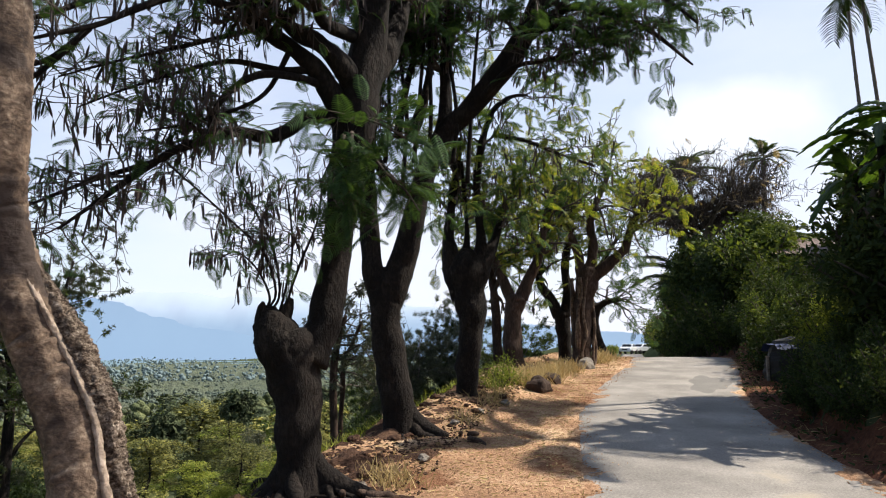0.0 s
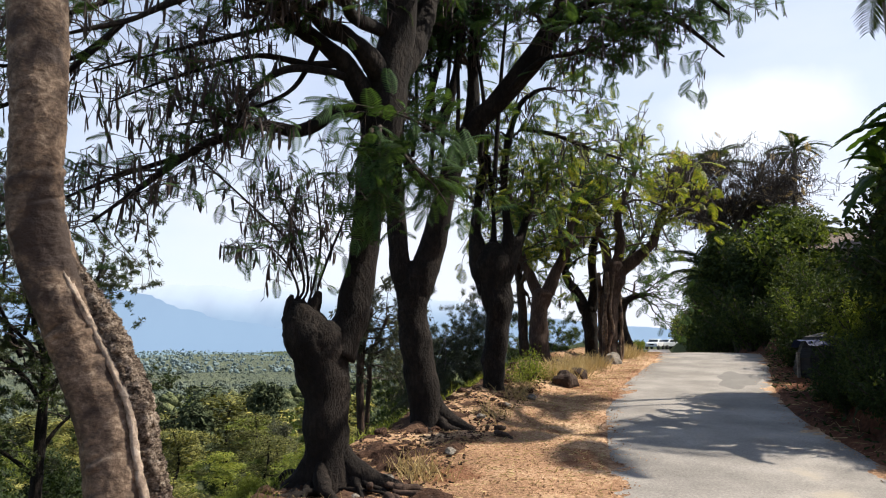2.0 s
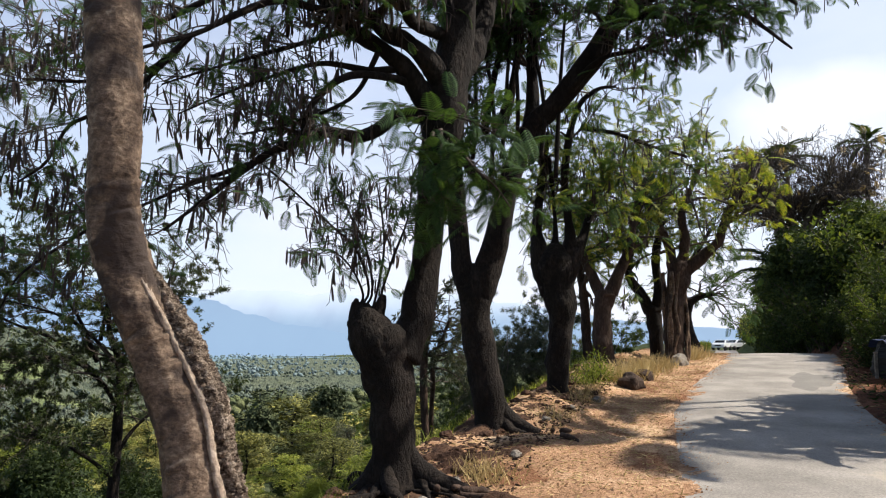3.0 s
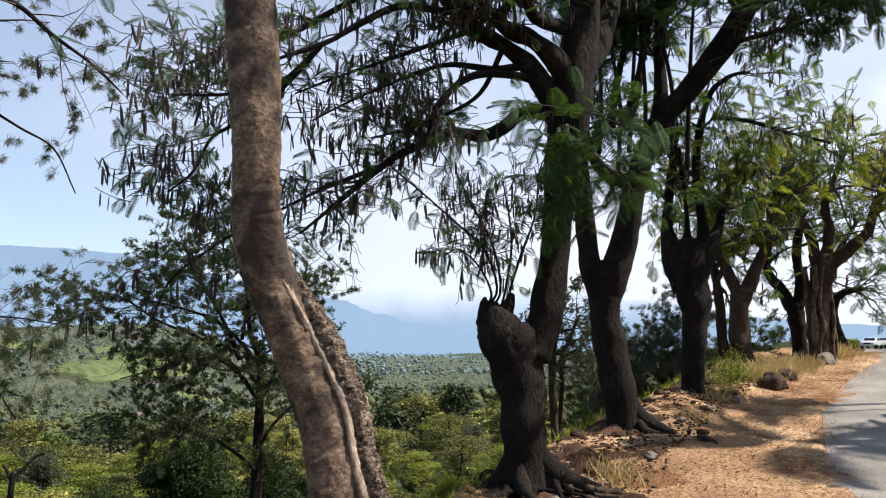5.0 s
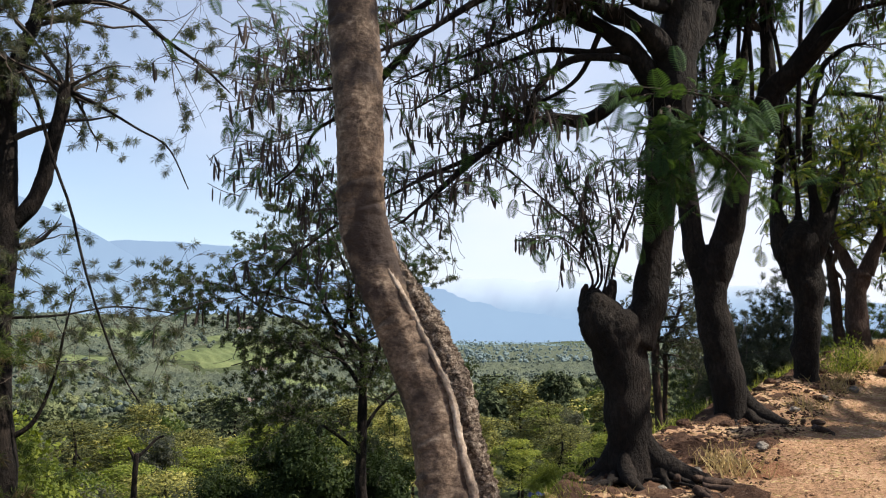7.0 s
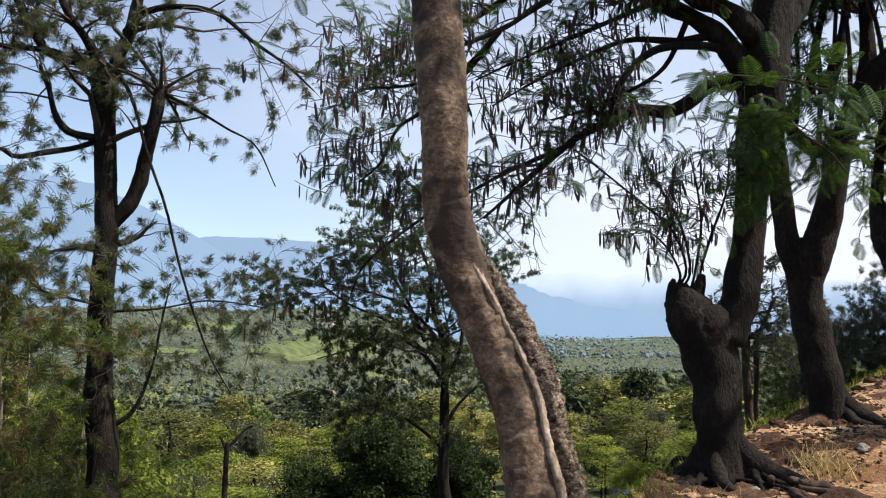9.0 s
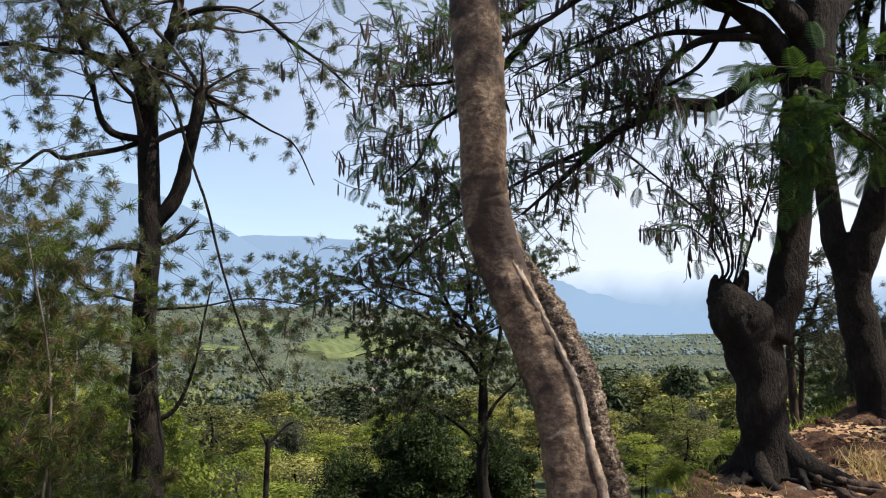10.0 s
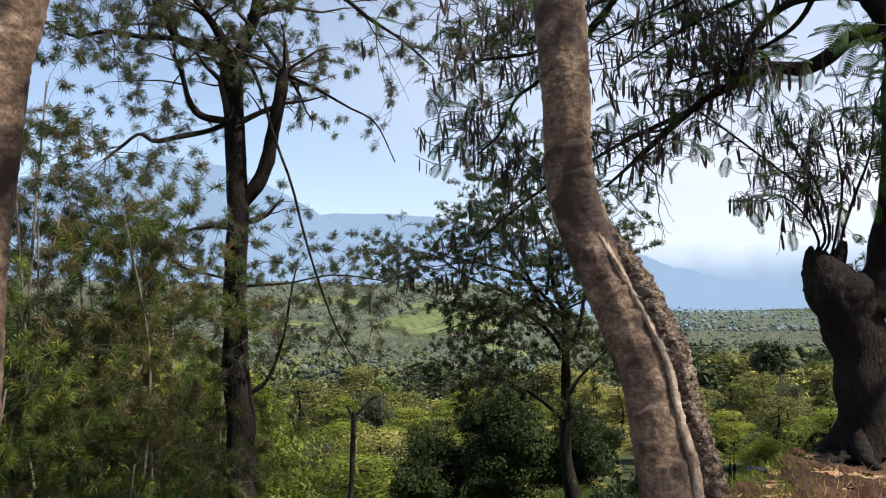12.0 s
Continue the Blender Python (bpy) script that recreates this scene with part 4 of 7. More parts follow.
B_LIMB7 = [(1.1,9.23,5.59,0.086), (1.53,9.07,5.77,0.054), (1.94,8.79,5.57,0.038), (2.31,8.49,5.25,0.027), (2.7,8.27,4.78,0.013)]
B_LIMB8 = [(1.18,9.23,5.87,0.08), (1.67,9.05,6.07,0.047), (2.16,8.84,5.98,0.036), (2.55,8.63,5.67,0.024), (2.83,8.44,5.32,0.014)]
B_ROOT = [(-0.47,9.8,1.15,0.07), (-0.38,9.8,0.92,0.105), (-0.2,9.7,0.77,0.097), (0.03,9.5,0.69,0.055)]
C_TRUNK = [(0.34,12.0,0.53,0.284), (0.35,12.0,0.76,0.215), (0.35,12.0,1.02,0.18), (0.36,12.0,1.35,0.171), (0.41,12.0,1.76,0.176), (0.43,11.99,2.18,0.197), (0.39,12.0,2.51,0.249), (0.36,12.0,2.77,0.275), (0.34,12.0,3.0,0.258), (0.35,12.0,3.15,0.172), (0.35,12.0,3.23,0.06)]
C_LIMB1 = [(0.27,12.0,2.43,0.129), (0.18,12.0,2.85,0.163), (0.11,12.0,3.18,0.138), (0.08,12.0,3.45,0.086), (0.13,12.0,3.88,0.065), (0.2,12.0,4.4,0.057), (0.26,12.0,4.93,0.049)]
C_LIMB2 = [(0.45,11.99,2.43,0.129), (0.54,11.99,2.89,0.155), (0.59,11.99,3.23,0.104), (0.56,11.99,3.61,0.065), (0.52,11.99,4.13,0.057), (0.58,11.99,4.74,0.053), (0.76,11.98,5.34,0.045), (1.04,11.75,5.52,0.031), (1.28,11.63,5.51,0.022)]
C_LIMB3 = [(0.35,12.0,3.1,0.086), (0.37,12.0,3.45,0.035), (0.33,12.0,4.05,0.03), (0.29,12.0,4.57,0.026)]
C_LIMB4 = [(0.5,11.99,2.59,0.112), (0.64,11.98,3.01,0.121), (0.83,12.17,3.46,0.062), (0.97,12.36,3.92,0.04), (1.26,12.54,4.4,0.032)]
C_LIMB5 = [(0.8,11.97,4.99,0.04), (1.27,11.73,4.82,0.03), (1.7,11.47,4.57,0.021), (2.2,11.28,4.34,0.017)]
D_TRUNK = [(1.65,16.92,1.01,0.364), (1.55,16.93,1.27,0.218), (1.48,16.94,1.75,0.206), (1.49,16.93,2.35,0.182), (1.57,16.93,2.71,0.231)]
D_FORK1 = [(1.46,16.94,2.71,0.134), (1.31,16.95,3.07,0.11), (1.12,16.96,3.56,0.085), (1.03,16.97,4.3,0.061), (0.81,16.98,5.05,0.043)]
D_FORK2 = [(1.67,16.92,2.71,0.146), (1.86,16.9,3.19,0.122), (2.07,16.87,3.67,0.098), (2.2,16.86,4.4,0.074), (2.45,16.82,5.14,0.049)]
D2_TRUNK = [(1.27,17.96,1.02,0.154), (1.23,17.96,1.62,0.109), (1.2,17.96,2.38,0.103), (1.13,17.96,3.15,0.09), (0.98,17.97,3.92,0.065)]
E_TRUNK = [(2.97,19.27,1.13,0.279), (2.95,19.28,1.47,0.181), (2.93,19.28,2.01,0.174), (2.86,19.29,2.49,0.188)]
E_FORK1 = [(2.83,19.29,2.42,0.153), (2.63,19.32,2.83,0.125), (2.37,19.36,3.25,0.098), (2.24,19.37,3.95,0.07), (1.97,19.4,4.8,0.049)]
E_FORK2 = [(2.94,19.28,2.42,0.139), (3.04,19.26,2.97,0.119), (2.98,19.27,3.66,0.098), (3.14,19.25,4.63,0.07), (3.08,19.25,5.48,0.05)]
F_TRUNK = [(3.16,18.23,1.08,0.33), (3.17,18.23,1.36,0.235), (3.18,18.22,2.0,0.215), (3.22,18.22,2.65,0.225), (3.31,18.2,3.17,0.24), (3.34,18.2,3.43,0.22)]
F_LIMB1 = [(3.4,18.19,3.23,0.159), (3.78,18.11,3.57,0.126), (4.16,18.03,3.93,0.106), (4.33,17.99,4.38,0.08), (4.61,17.92,4.9,0.054), (4.87,17.85,5.34,0.034)]
F_LIMB2 = [(3.33,18.2,3.3,0.146), (3.47,18.17,3.95,0.113), (3.42,18.18,4.61,0.087), (3.69,18.13,5.27,0.06), (3.89,18.09,5.79,0.034)]
F_LIMB3 = [(3.21,18.22,3.3,0.132), (3.09,18.24,3.96,0.093), (2.85,18.28,4.49,0.073), (2.66,18.31,5.17,0.054), (2.35,18.35,5.71,0.034)]
G_TRUNK = [(4.53,22.55,1.29,0.279), (4.44,22.57,1.57,0.197), (4.3,22.59,2.05,0.164), (4.28,22.6,2.45,0.148), (4.41,22.57,2.77,0.115), (4.67,22.52,2.93,0.082), (5.03,22.44,3.0,0.049)]
G_LIMB = [(4.27,22.6,2.37,0.115), (4.19,22.61,3.01,0.099), (4.33,22.59,3.66,0.082), (4.7,22.51,4.3,0.058), (5.02,22.44,4.78,0.041)]
L_TRUNK = [(-8.27,6.63,-1.43,0.274), (-8.28,6.62,-0.61,0.192), (-8.28,6.62,0.09,0.175), (-8.32,6.57,0.79,0.173), (-8.34,6.55,1.35,0.15), (-8.33,6.55,2.06,0.142), (-8.31,6.58,2.78,0.135), (-8.33,6.55,3.5,0.129), (-8.36,6.52,4.23,0.131), (-8.39,6.48,4.81,0.125), (-8.43,6.43,5.03,0.102)]
L_STUB = [(-8.29,6.61,3.0,0.098), (-8.08,6.7,3.24,0.094), (-7.93,6.73,3.56,0.089), (-7.8,6.72,3.97,0.086), (-7.71,6.74,4.33,0.075), (-7.68,6.78,4.65,0.075)]
L_LIMB1 = [(-8.34,6.54,4.6,0.101), (-8.36,6.67,5.08,0.087), (-8.26,6.8,5.55,0.08), (-8.27,6.94,6.21,0.062), (-8.18,7.04,6.93,0.038)]
L_LIMB2 = [(-8.38,6.49,4.89,0.086), (-8.33,6.23,5.18,0.054), (-8.31,5.92,5.44,0.042), (-8.34,5.7,5.86,0.027)]
L_LIMB3 = [(-8.39,6.48,4.92,0.086), (-8.51,6.16,4.97,0.058), (-8.6,5.86,5.02,0.05), (-8.65,5.62,5.34,0.042), (-8.67,5.4,5.7,0.031)]
L_LIMB4 = [(-8.36,6.52,4.05,0.054), (-8.42,6.11,4.05,0.045), (-8.44,5.92,4.19,0.037), (-8.41,5.78,4.51,0.03), (-8.47,5.7,4.77,0.019)]
L_LIMB5 = [(-8.35,6.53,4.07,0.038), (-8.54,6.29,3.92,0.034), (-8.57,5.9,3.79,0.034), (-8.67,5.59,3.69,0.03), (-8.68,5.38,3.75,0.022), (-8.71,5.15,3.55,0.018), (-8.8,5.0,3.4,0.011)]
L_LIMB6 = [(-8.53,6.13,4.98,0.047), (-8.58,5.89,5.02,0.039), (-8.66,5.41,4.94,0.03), (-8.71,4.95,4.89,0.026), (-8.79,4.6,4.77,0.018), (-8.87,4.22,4.9,0.015)]
L_HANG = [(-8.31,6.57,4.97,0.028), (-8.06,6.57,4.71,0.025), (-7.83,6.53,4.37,0.022), (-7.68,6.55,3.93,0.02), (-7.54,6.56,3.6,0.017), (-7.43,6.68,3.15,0.017), (-7.25,6.72,2.52,0.015), (-7.12,6.86,1.9,0.013), (-6.97,7.0,1.36,0.011), (-6.8,7.17,0.94,0.006)]
L_TWIG1 = [(-7.72,6.8,4.63,0.026), (-7.39,7.01,4.44,0.019), (-7.02,7.24,4.18,0.015), (-6.69,7.4,3.95,0.011), (-6.44,7.48,3.44,0.007)]
L_TWIG2 = [(-8.31,6.74,5.47,0.048), (-8.02,6.77,5.68,0.044), (-7.54,6.86,5.71,0.035), (-6.98,6.99,5.56,0.03), (-6.54,7.13,5.18,0.022), (-6.17,7.32,4.88,0.018), (-5.84,7.45,4.54,0.01)]
L_LIMB7 = [(-8.28,6.61,0.51,0.045), (-8.01,6.78,0.71,0.026), (-7.8,6.86,1.21,0.018), (-7.66,6.87,1.77,0.014), (-7.52,6.87,2.26,0.009)]
L_LIMB8 = [(-8.31,6.58,1.99,0.025), (-8.28,6.13,2.06,0.016), (-8.35,5.7,2.18,0.012), (-8.35,5.51,2.44,0.008)]
L_LIMB9 = [(-8.27,6.63,1.92,0.021), (-8.13,7.25,1.96,0.013), (-7.81,7.86,2.07,0.011), (-7.24,8.5,1.95,0.007)]
M_TRUNK = [(-7.69,14.64,-3.09,0.209), (-7.78,14.6,-2.2,0.145), (-7.87,14.55,-1.4,0.114), (-7.86,14.55,-0.61,0.107), (-7.84,14.56,0.31,0.095), (-7.83,14.57,1.01,0.083), (-7.88,14.54,1.47,0.071), (-8.03,14.46,1.94,0.053), (-8.07,14.44,2.53,0.041)]
M_LIMB1 = [(-7.87,14.55,0.54,0.047), (-8.14,14.4,1.01,0.047), (-8.49,14.2,1.36,0.041), (-8.89,13.96,1.46,0.035), (-9.39,13.64,1.25,0.018), (-10.05,13.16,1.03,0.009)]
M_LIMB2 = [(-7.93,14.51,1.36,0.047), (-8.28,14.32,1.83,0.035), (-8.68,14.09,2.18,0.029), (-9.28,13.71,2.42,0.018), (-10.05,13.17,2.61,0.009)]
M_LIMB3 = [(-7.83,14.57,0.54,0.047), (-7.58,14.7,1.12,0.041), (-7.46,14.76,1.82,0.035), (-7.19,14.89,2.51,0.024), (-7.02,14.97,3.33,0.018)]
M_LIMB4 = [(-7.85,14.56,-0.38,0.048), (-7.59,14.69,0.08,0.036), (-7.17,14.9,0.54,0.024), (-6.85,15.04,1.0,0.018)]
M_LIMB5 = [(-7.86,14.55,-0.83,0.048), (-8.31,14.31,-0.38,0.036), (-8.81,14.01,-0.03,0.024), (-9.2,13.76,0.09,0.018)]
M_LIMB6 = [(-8.19,14.36,1.36,0.047), (-8.47,14.2,2.12,0.035), (-8.66,13.74,2.81,0.029), (-8.9,13.35,3.6,0.017)]
M_LIMB7 = [(-8.16,14.38,1.77,0.041), (-8.23,14.68,2.61,0.03), (-8.49,14.65,3.46,0.024), (-8.83,14.57,4.33,0.015)]
M_LIMB8 = [(-8.24,14.34,1.19,0.041), (-9.03,14.33,1.77,0.03), (-9.84,14.04,2.14,0.024), (-10.49,13.7,2.62,0.018), (-11.02,13.41,2.75,0.012)]
K_TRUNK = [(-1.72,12.89,-0.46,0.085), (-1.73,12.88,0.15,0.065), (-1.76,12.88,0.95,0.06), (-1.75,12.88,1.49,0.06), (-1.68,12.89,1.85,0.046), (-1.58,12.9,2.22,0.032)]
K_TRUNK2 = [(-1.69,13.19,-0.51,0.058), (-1.68,13.19,0.38,0.043), (-1.65,13.2,1.02,0.043), (-1.62,13.2,1.48,0.033), (-1.34,13.13,2.13,0.024)]
SNAG = [(-13.85,14.53,-6.56,0.094), (-13.84,14.55,-3.62,0.075), (-13.81,14.58,-2.68,0.069), (-13.78,14.6,-1.59,0.062), (-13.76,14.62,-1.11,0.052)]
SNAG2 = [(-13.76,14.62,-1.2,0.042), (-13.61,14.76,-1.02,0.036), (-13.46,14.9,-0.8,0.031), (-13.33,15.01,-0.73,0.026)]
SNAG3 = [(-13.77,14.61,-1.31,0.043), (-13.85,14.54,-1.06,0.036), (-13.9,14.49,-0.95,0.029)]

# the pale leaning trunk nearest the camera
near = thing("leaning_tree", (-1.3, 3.35, -0.1), "pale brown leaning tree trunk with a flaking scar", "tree", "trees along the road")
NB = (-1.3, 3.35, -0.1)


def barked(line, sides, n, seed, swell, along, grain, wrinkle=0.0):
    """A limb with long swellings, fine grain drawn out along it, and a few wrinkles across."""
    g = Geo()
    p = smooth_line(line, n)
    c, r = p[:, :3], p[:, 3]
    t = unit(np.gradient(c, axis=0))
    n1 = unit(np.cross(t, np.array([0.2, 1.0, 0.1])))
    n2 = np.cross(t, n1)
    a = np.linspace(0, 2 * np.pi, sides, endpoint=False)
    k = np.cumsum(np.concatenate([[0], np.linalg.norm(np.diff(c, axis=0), axis=1)]))
    nz = np.zeros((n, sides))
    for i in range(n):
        for j in range(sides):
            q = Vector((math.cos(a[j]), math.sin(a[j]), 0))
            nz[i, j] = swell * noise.noise(q * 1.3 + Vector((seed, 0, k[i] * 1.6))) + grain * noise.fractal(q * 5.0 + Vector((0, seed, k[i] * along)), 0.7, 2.1, 4)
    if wrinkle:
        spots = np.random.default_rng(seed)
        for _ in range(34):
            at, mid, wide = spots.uniform(0.2, k[-1]), spots.uniform(0, 2 * np.pi), spots.uniform(0.5, 1.3)
            bend = np.angle(np.exp(1j * (a - mid)))
            nz -= wrinkle * spots.uniform(0.4, 1.0) * np.exp(-((k[:, None] - at - 0.02 * np.sin(bend * 2)[None]) / 0.009) ** 2) * np.exp(-(bend / wide) ** 2)[None]
            nz += wrinkle * 0.5 * np.exp(-((k[:, None] - at - 0.02) / 0.018) ** 2) * np.exp(-(bend / wide) ** 2)[None]
    way = np.cos(a)[None, :, None] * n1[:, None] + np.sin(a)[None, :, None] * n2[:, None]
    v = c[:, None] + way * (r[:, None] * (1 + nz))[:, :, None]
    i, j = np.meshgrid(np.arange(n - 1), np.arange(sides), indexing="ij")
    m = (j + 1) % sides
    return g.add(v.reshape(-1, 3), np.stack([i * sides + j, i * sides + m, (i + 1) * sides + m, (i + 1) * sides + j], -1).reshape(-1, 4))


part("trunk", barked(NEAR_TRUNK, 60, 360, 3, 0.13, 26.0, 0.05, 0.15), M_BARK_PALE, near, base=NB, smooth=True)
part("scar", barked(NEAR_SCAR, 40, 300, 5, 0.3, 26.0, 0.32, 0.16), M_BARK_SCAR, near, "rough flaking grey scar tissue", base=NB, smooth=True)
rng = np.random.default_rng(19)
g = Geo()
scar_line = smooth_line(NEAR_SCAR, 160)
k = rng.integers(6, 158, 700)
axis = unit(scar_line[k + 1, :3] - scar_line[k - 1, :3])
out = unit(np.cross(axis, rng.normal(0, 1, (700, 3))) + np.array([0.25, -0.6, 0.1]))
out = unit(out - axis * np.sum(out * axis, 1, keepdims=True))
at = scar_line[k, :3] + out * (scar_line[k, 3:4] * rng.uniform(0.92, 1.12, (700, 1)))
plate = np.array([[-0.5, -0.28, -0.05], [0, -0.34, 0.06], [0, 0.34, 0.06], [-0.5, 0.28, -0.05], [0.5, -0.22, 0.0], [0.5, 0.25, 0.0]])
scatter(g, plate, np.array([[0, 1, 2, 3], [1, 4, 5, 2]]), at, np.cross(axis, out) + rng.normal(0, 0.35, (700, 3)), out + rng.normal(0, 0.25, (700, 3)), 0.006 + 0.02 * rng.random(700) ** 2)
part("loose_bark", g, M_BARK_SCAR, near, "pale loose bark flakes", base=NB, kind="stuff")
part("ridge", barked([(x, y + 0.012, z, r * 1.7) for x, y, z, r in NEAR_RIDGE], 16, 260, 8, 0.35, 16.0, 0.35), M_BARK_LIP, near, "raised lip of bark, paled for the sun it catches", base=NB, smooth=True)


def high_crown(root, base, limbs, bark, seed, n1, len1, n2, len2, leaf, mat, size, per):
    """Limbs and leaves that overhang, above what is seen of the tree."""
    rng = np.random.default_rng(seed)
    lines = []
    for pts in limbs:
        g = Geo()
        lines.append(tube(g, pts, 9, 18, rough=0.1, freq=3.0, seed=seed))
        part("limb", g, bark, root, base=base, smooth=True)
    first, second = branching(rng, lines, n1, len1, n2, len2, start=0.3, spread=0.85, lift=0.1, droop=0.04, thick=0.4, wiggle=0.25)
    part("twig_work", twig_mesh(first + second), M_TWIG, root, base=base, kind="stuff")
    pos, way = sites(rng, second, per)
    part("foliage", leaf_mesh(rng, leaf, pos, way, size), mat, root, base=base, kind="stuff")


# unseen crown, its limbs stretched over the road to dapple the trunk with shade
high_crown(near, NB, [[(-1.94, 3.49, 5.4, 0.075), (-1.6, 3.6, 6.2, 0.055), (-0.8, 3.9, 6.8, 0.045), (0.4, 4.2, 7.0, 0.035), (1.9, 4.5, 7.1, 0.025), (3.5, 4.8, 7.2, 0.012)], [(-1.94, 3.49, 5.4, 0.06), (-1.9, 3.2, 6.3, 0.05), (-1.2, 2.9, 6.9, 0.035), (0.2, 3.2, 7.1, 0.025), (1.3, 3.6, 7.2, 0.015)],
                      [(-1.6, 3.6, 6.2, 0.04), (-0.9, 4.4, 6.9, 0.03), (0.2, 5.1, 7.4, 0.015)]], M_BARK_PALE, 71, 11, 0.8, 5, 0.45, FROND, M_FROND, 0.34, 2)

edge = thing("smooth_tree", (-3.6, 1.4, -1.0), "pale brown tree trunk at the slope's edge", "tree", "trees along the road")
g = Geo()
part("trunk", barked(EDGE_TRUNK, 44, 180, 11, 0.1, 24.0, 0.045, 0.1), M_BARK_PALE, edge, base=(-3.6, 1.4, -1.0), smooth=True)
for i, a in enumerate((0.3, 1.9, 3.4, 5.0)):
    g = Geo()
    x, y, z = EDGE_TRUNK[-1][:3]
    tube(g, [(x, y, z + 0.15, 0.09), (x + 0.18 * math.cos(a), y + 0.18 * math.sin(a), z - 0.1, 0.07), (x + 0.5 * math.cos(a), y + 0.5 * math.sin(a), z - 0.6, 0.04)], 9, 12, rough=0.15, seed=i)
    part("root", g, M_BARK_PALE, edge, base=(-3.6, 1.4, -1.0), smooth=True)

HANG = dict(start=0.15, spread=0.75, lift=0.1, droop=0.025, thick=0.42, wiggle=0.27, least=0.005)
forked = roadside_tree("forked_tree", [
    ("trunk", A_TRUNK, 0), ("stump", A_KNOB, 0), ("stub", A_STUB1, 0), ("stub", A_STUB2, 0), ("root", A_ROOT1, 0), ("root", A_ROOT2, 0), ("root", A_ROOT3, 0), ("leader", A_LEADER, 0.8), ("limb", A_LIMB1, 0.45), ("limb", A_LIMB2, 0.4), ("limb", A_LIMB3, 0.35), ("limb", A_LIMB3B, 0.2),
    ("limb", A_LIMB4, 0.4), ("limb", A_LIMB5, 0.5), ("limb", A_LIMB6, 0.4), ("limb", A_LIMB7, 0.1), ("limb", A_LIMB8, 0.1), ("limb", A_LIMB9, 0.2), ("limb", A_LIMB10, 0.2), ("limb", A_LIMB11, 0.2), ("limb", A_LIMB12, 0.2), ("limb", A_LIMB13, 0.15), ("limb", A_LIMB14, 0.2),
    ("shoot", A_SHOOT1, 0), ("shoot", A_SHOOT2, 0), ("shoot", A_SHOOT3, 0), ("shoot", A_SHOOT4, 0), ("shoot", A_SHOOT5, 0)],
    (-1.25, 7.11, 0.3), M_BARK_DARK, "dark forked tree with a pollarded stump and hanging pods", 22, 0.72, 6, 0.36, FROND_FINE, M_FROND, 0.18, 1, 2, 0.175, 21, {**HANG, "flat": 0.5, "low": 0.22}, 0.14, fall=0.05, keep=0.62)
# fronds sprouting before the forked tree's stem
rng = np.random.default_rng(64)
sprouts = []
for ln in (A_SPROUT1, A_SPROUT2, A_SPROUT3, A_SPROUT4):
    g = Geo()
    sprouts.append(tube(g, ln, 6, 16))
    part("sprout", g, M_TWIG, forked, base=(-1.25, 7.11, 0.3), smooth=True)
# the stump's shoots
tips1, tips2 = branching(rng, [smooth_line(ln, 16) for ln in (A_SHOOT1, A_SHOOT2, A_SHOOT3, A_SHOOT4, A_SHOOT5)], 15, 0.46, 5, 0.24, start=0.3, spread=0.6, lift=0.05, droop=0.06, thick=0.5, wiggle=0.25, least=0.004)
part("twig_work", twig_mesh(tips1 + tips2), M_TWIG, forked, base=(-1.25, 7.11, 0.3), kind="stuff")
pos, way = sites(rng, tips2[::3], 1)
part("foliage", leaf_mesh(rng, FROND_FINE, pos, way, 0.16, fall=0.3), M_FROND, forked, base=(-1.25, 7.11, 0.3), kind="stuff")
pos, way = sites(rng, tips1, 5, 0.3)
part("pod_spray", pod_mesh(rng, pos, 0.15), M_POD, forked, "dark dry hanging seed pods", base=(-1.25, 7.11, 0.3), kind="stuff")
# bare hanging twigs below the long limb
bare = []
for ln, n in ((A_LIMB3, 10), (A_LIMB3B, 9), (A_LIMB4, 5), (A_LIMB11, 5)):
    bare += shoots(rng, np.array(ln), n, 0.75, start=0.72, spread=0.5, lift=-0.25, droop=0.1, thick=0.5, wiggle=0.3, least=0.004, knots=8)
for ln in bare[:]:
    bare += shoots(rng, ln, 3, 0.32, start=0.3, spread=0.7, lift=-0.1, droop=0.05, thick=0.6, wiggle=0.35, least=0.003)
part("twig_work", twig_mesh(bare), M_TWIG, forked, "bare crooked hanging twigs", base=(-1.25, 7.11, 0.3), kind="stuff")
first, second = branching(rng, sprouts, 9, 0.34, 4, 0.2, start=0.1, spread=0.7, lift=0.1, droop=0.03, thick=0.5, wiggle=0.2)
part("twig_work", twig_mesh(first + second), M_TWIG, forked, base=(-1.25, 7.11, 0.3), kind="stuff")
pos, way = sites(rng, first + second, 1)
part("foliage", leaf_mesh(rng, FROND_FINE, pos, way, 0.24, jitter=0.45, fall=0.1), M_FROND, forked, base=(-1.25, 7.11, 0.3), kind="stuff")
B_STEMS = [("upright_stem", [(x, 9.62, 3.75 + 0.25 * (i % 2), 0.03), (x + 0.05, 9.56, 4.6, 0.026), (x + 0.13 - 0.1 * (i % 3), 9.6, 5.6, 0.019), (x + 0.24 - 0.16 * (i % 3), 9.7, 6.6, 0.01)], 0.55) for i, x in enumerate((-0.88, -0.72, -0.5, -0.36, -0.2, 0.12, 0.3))]
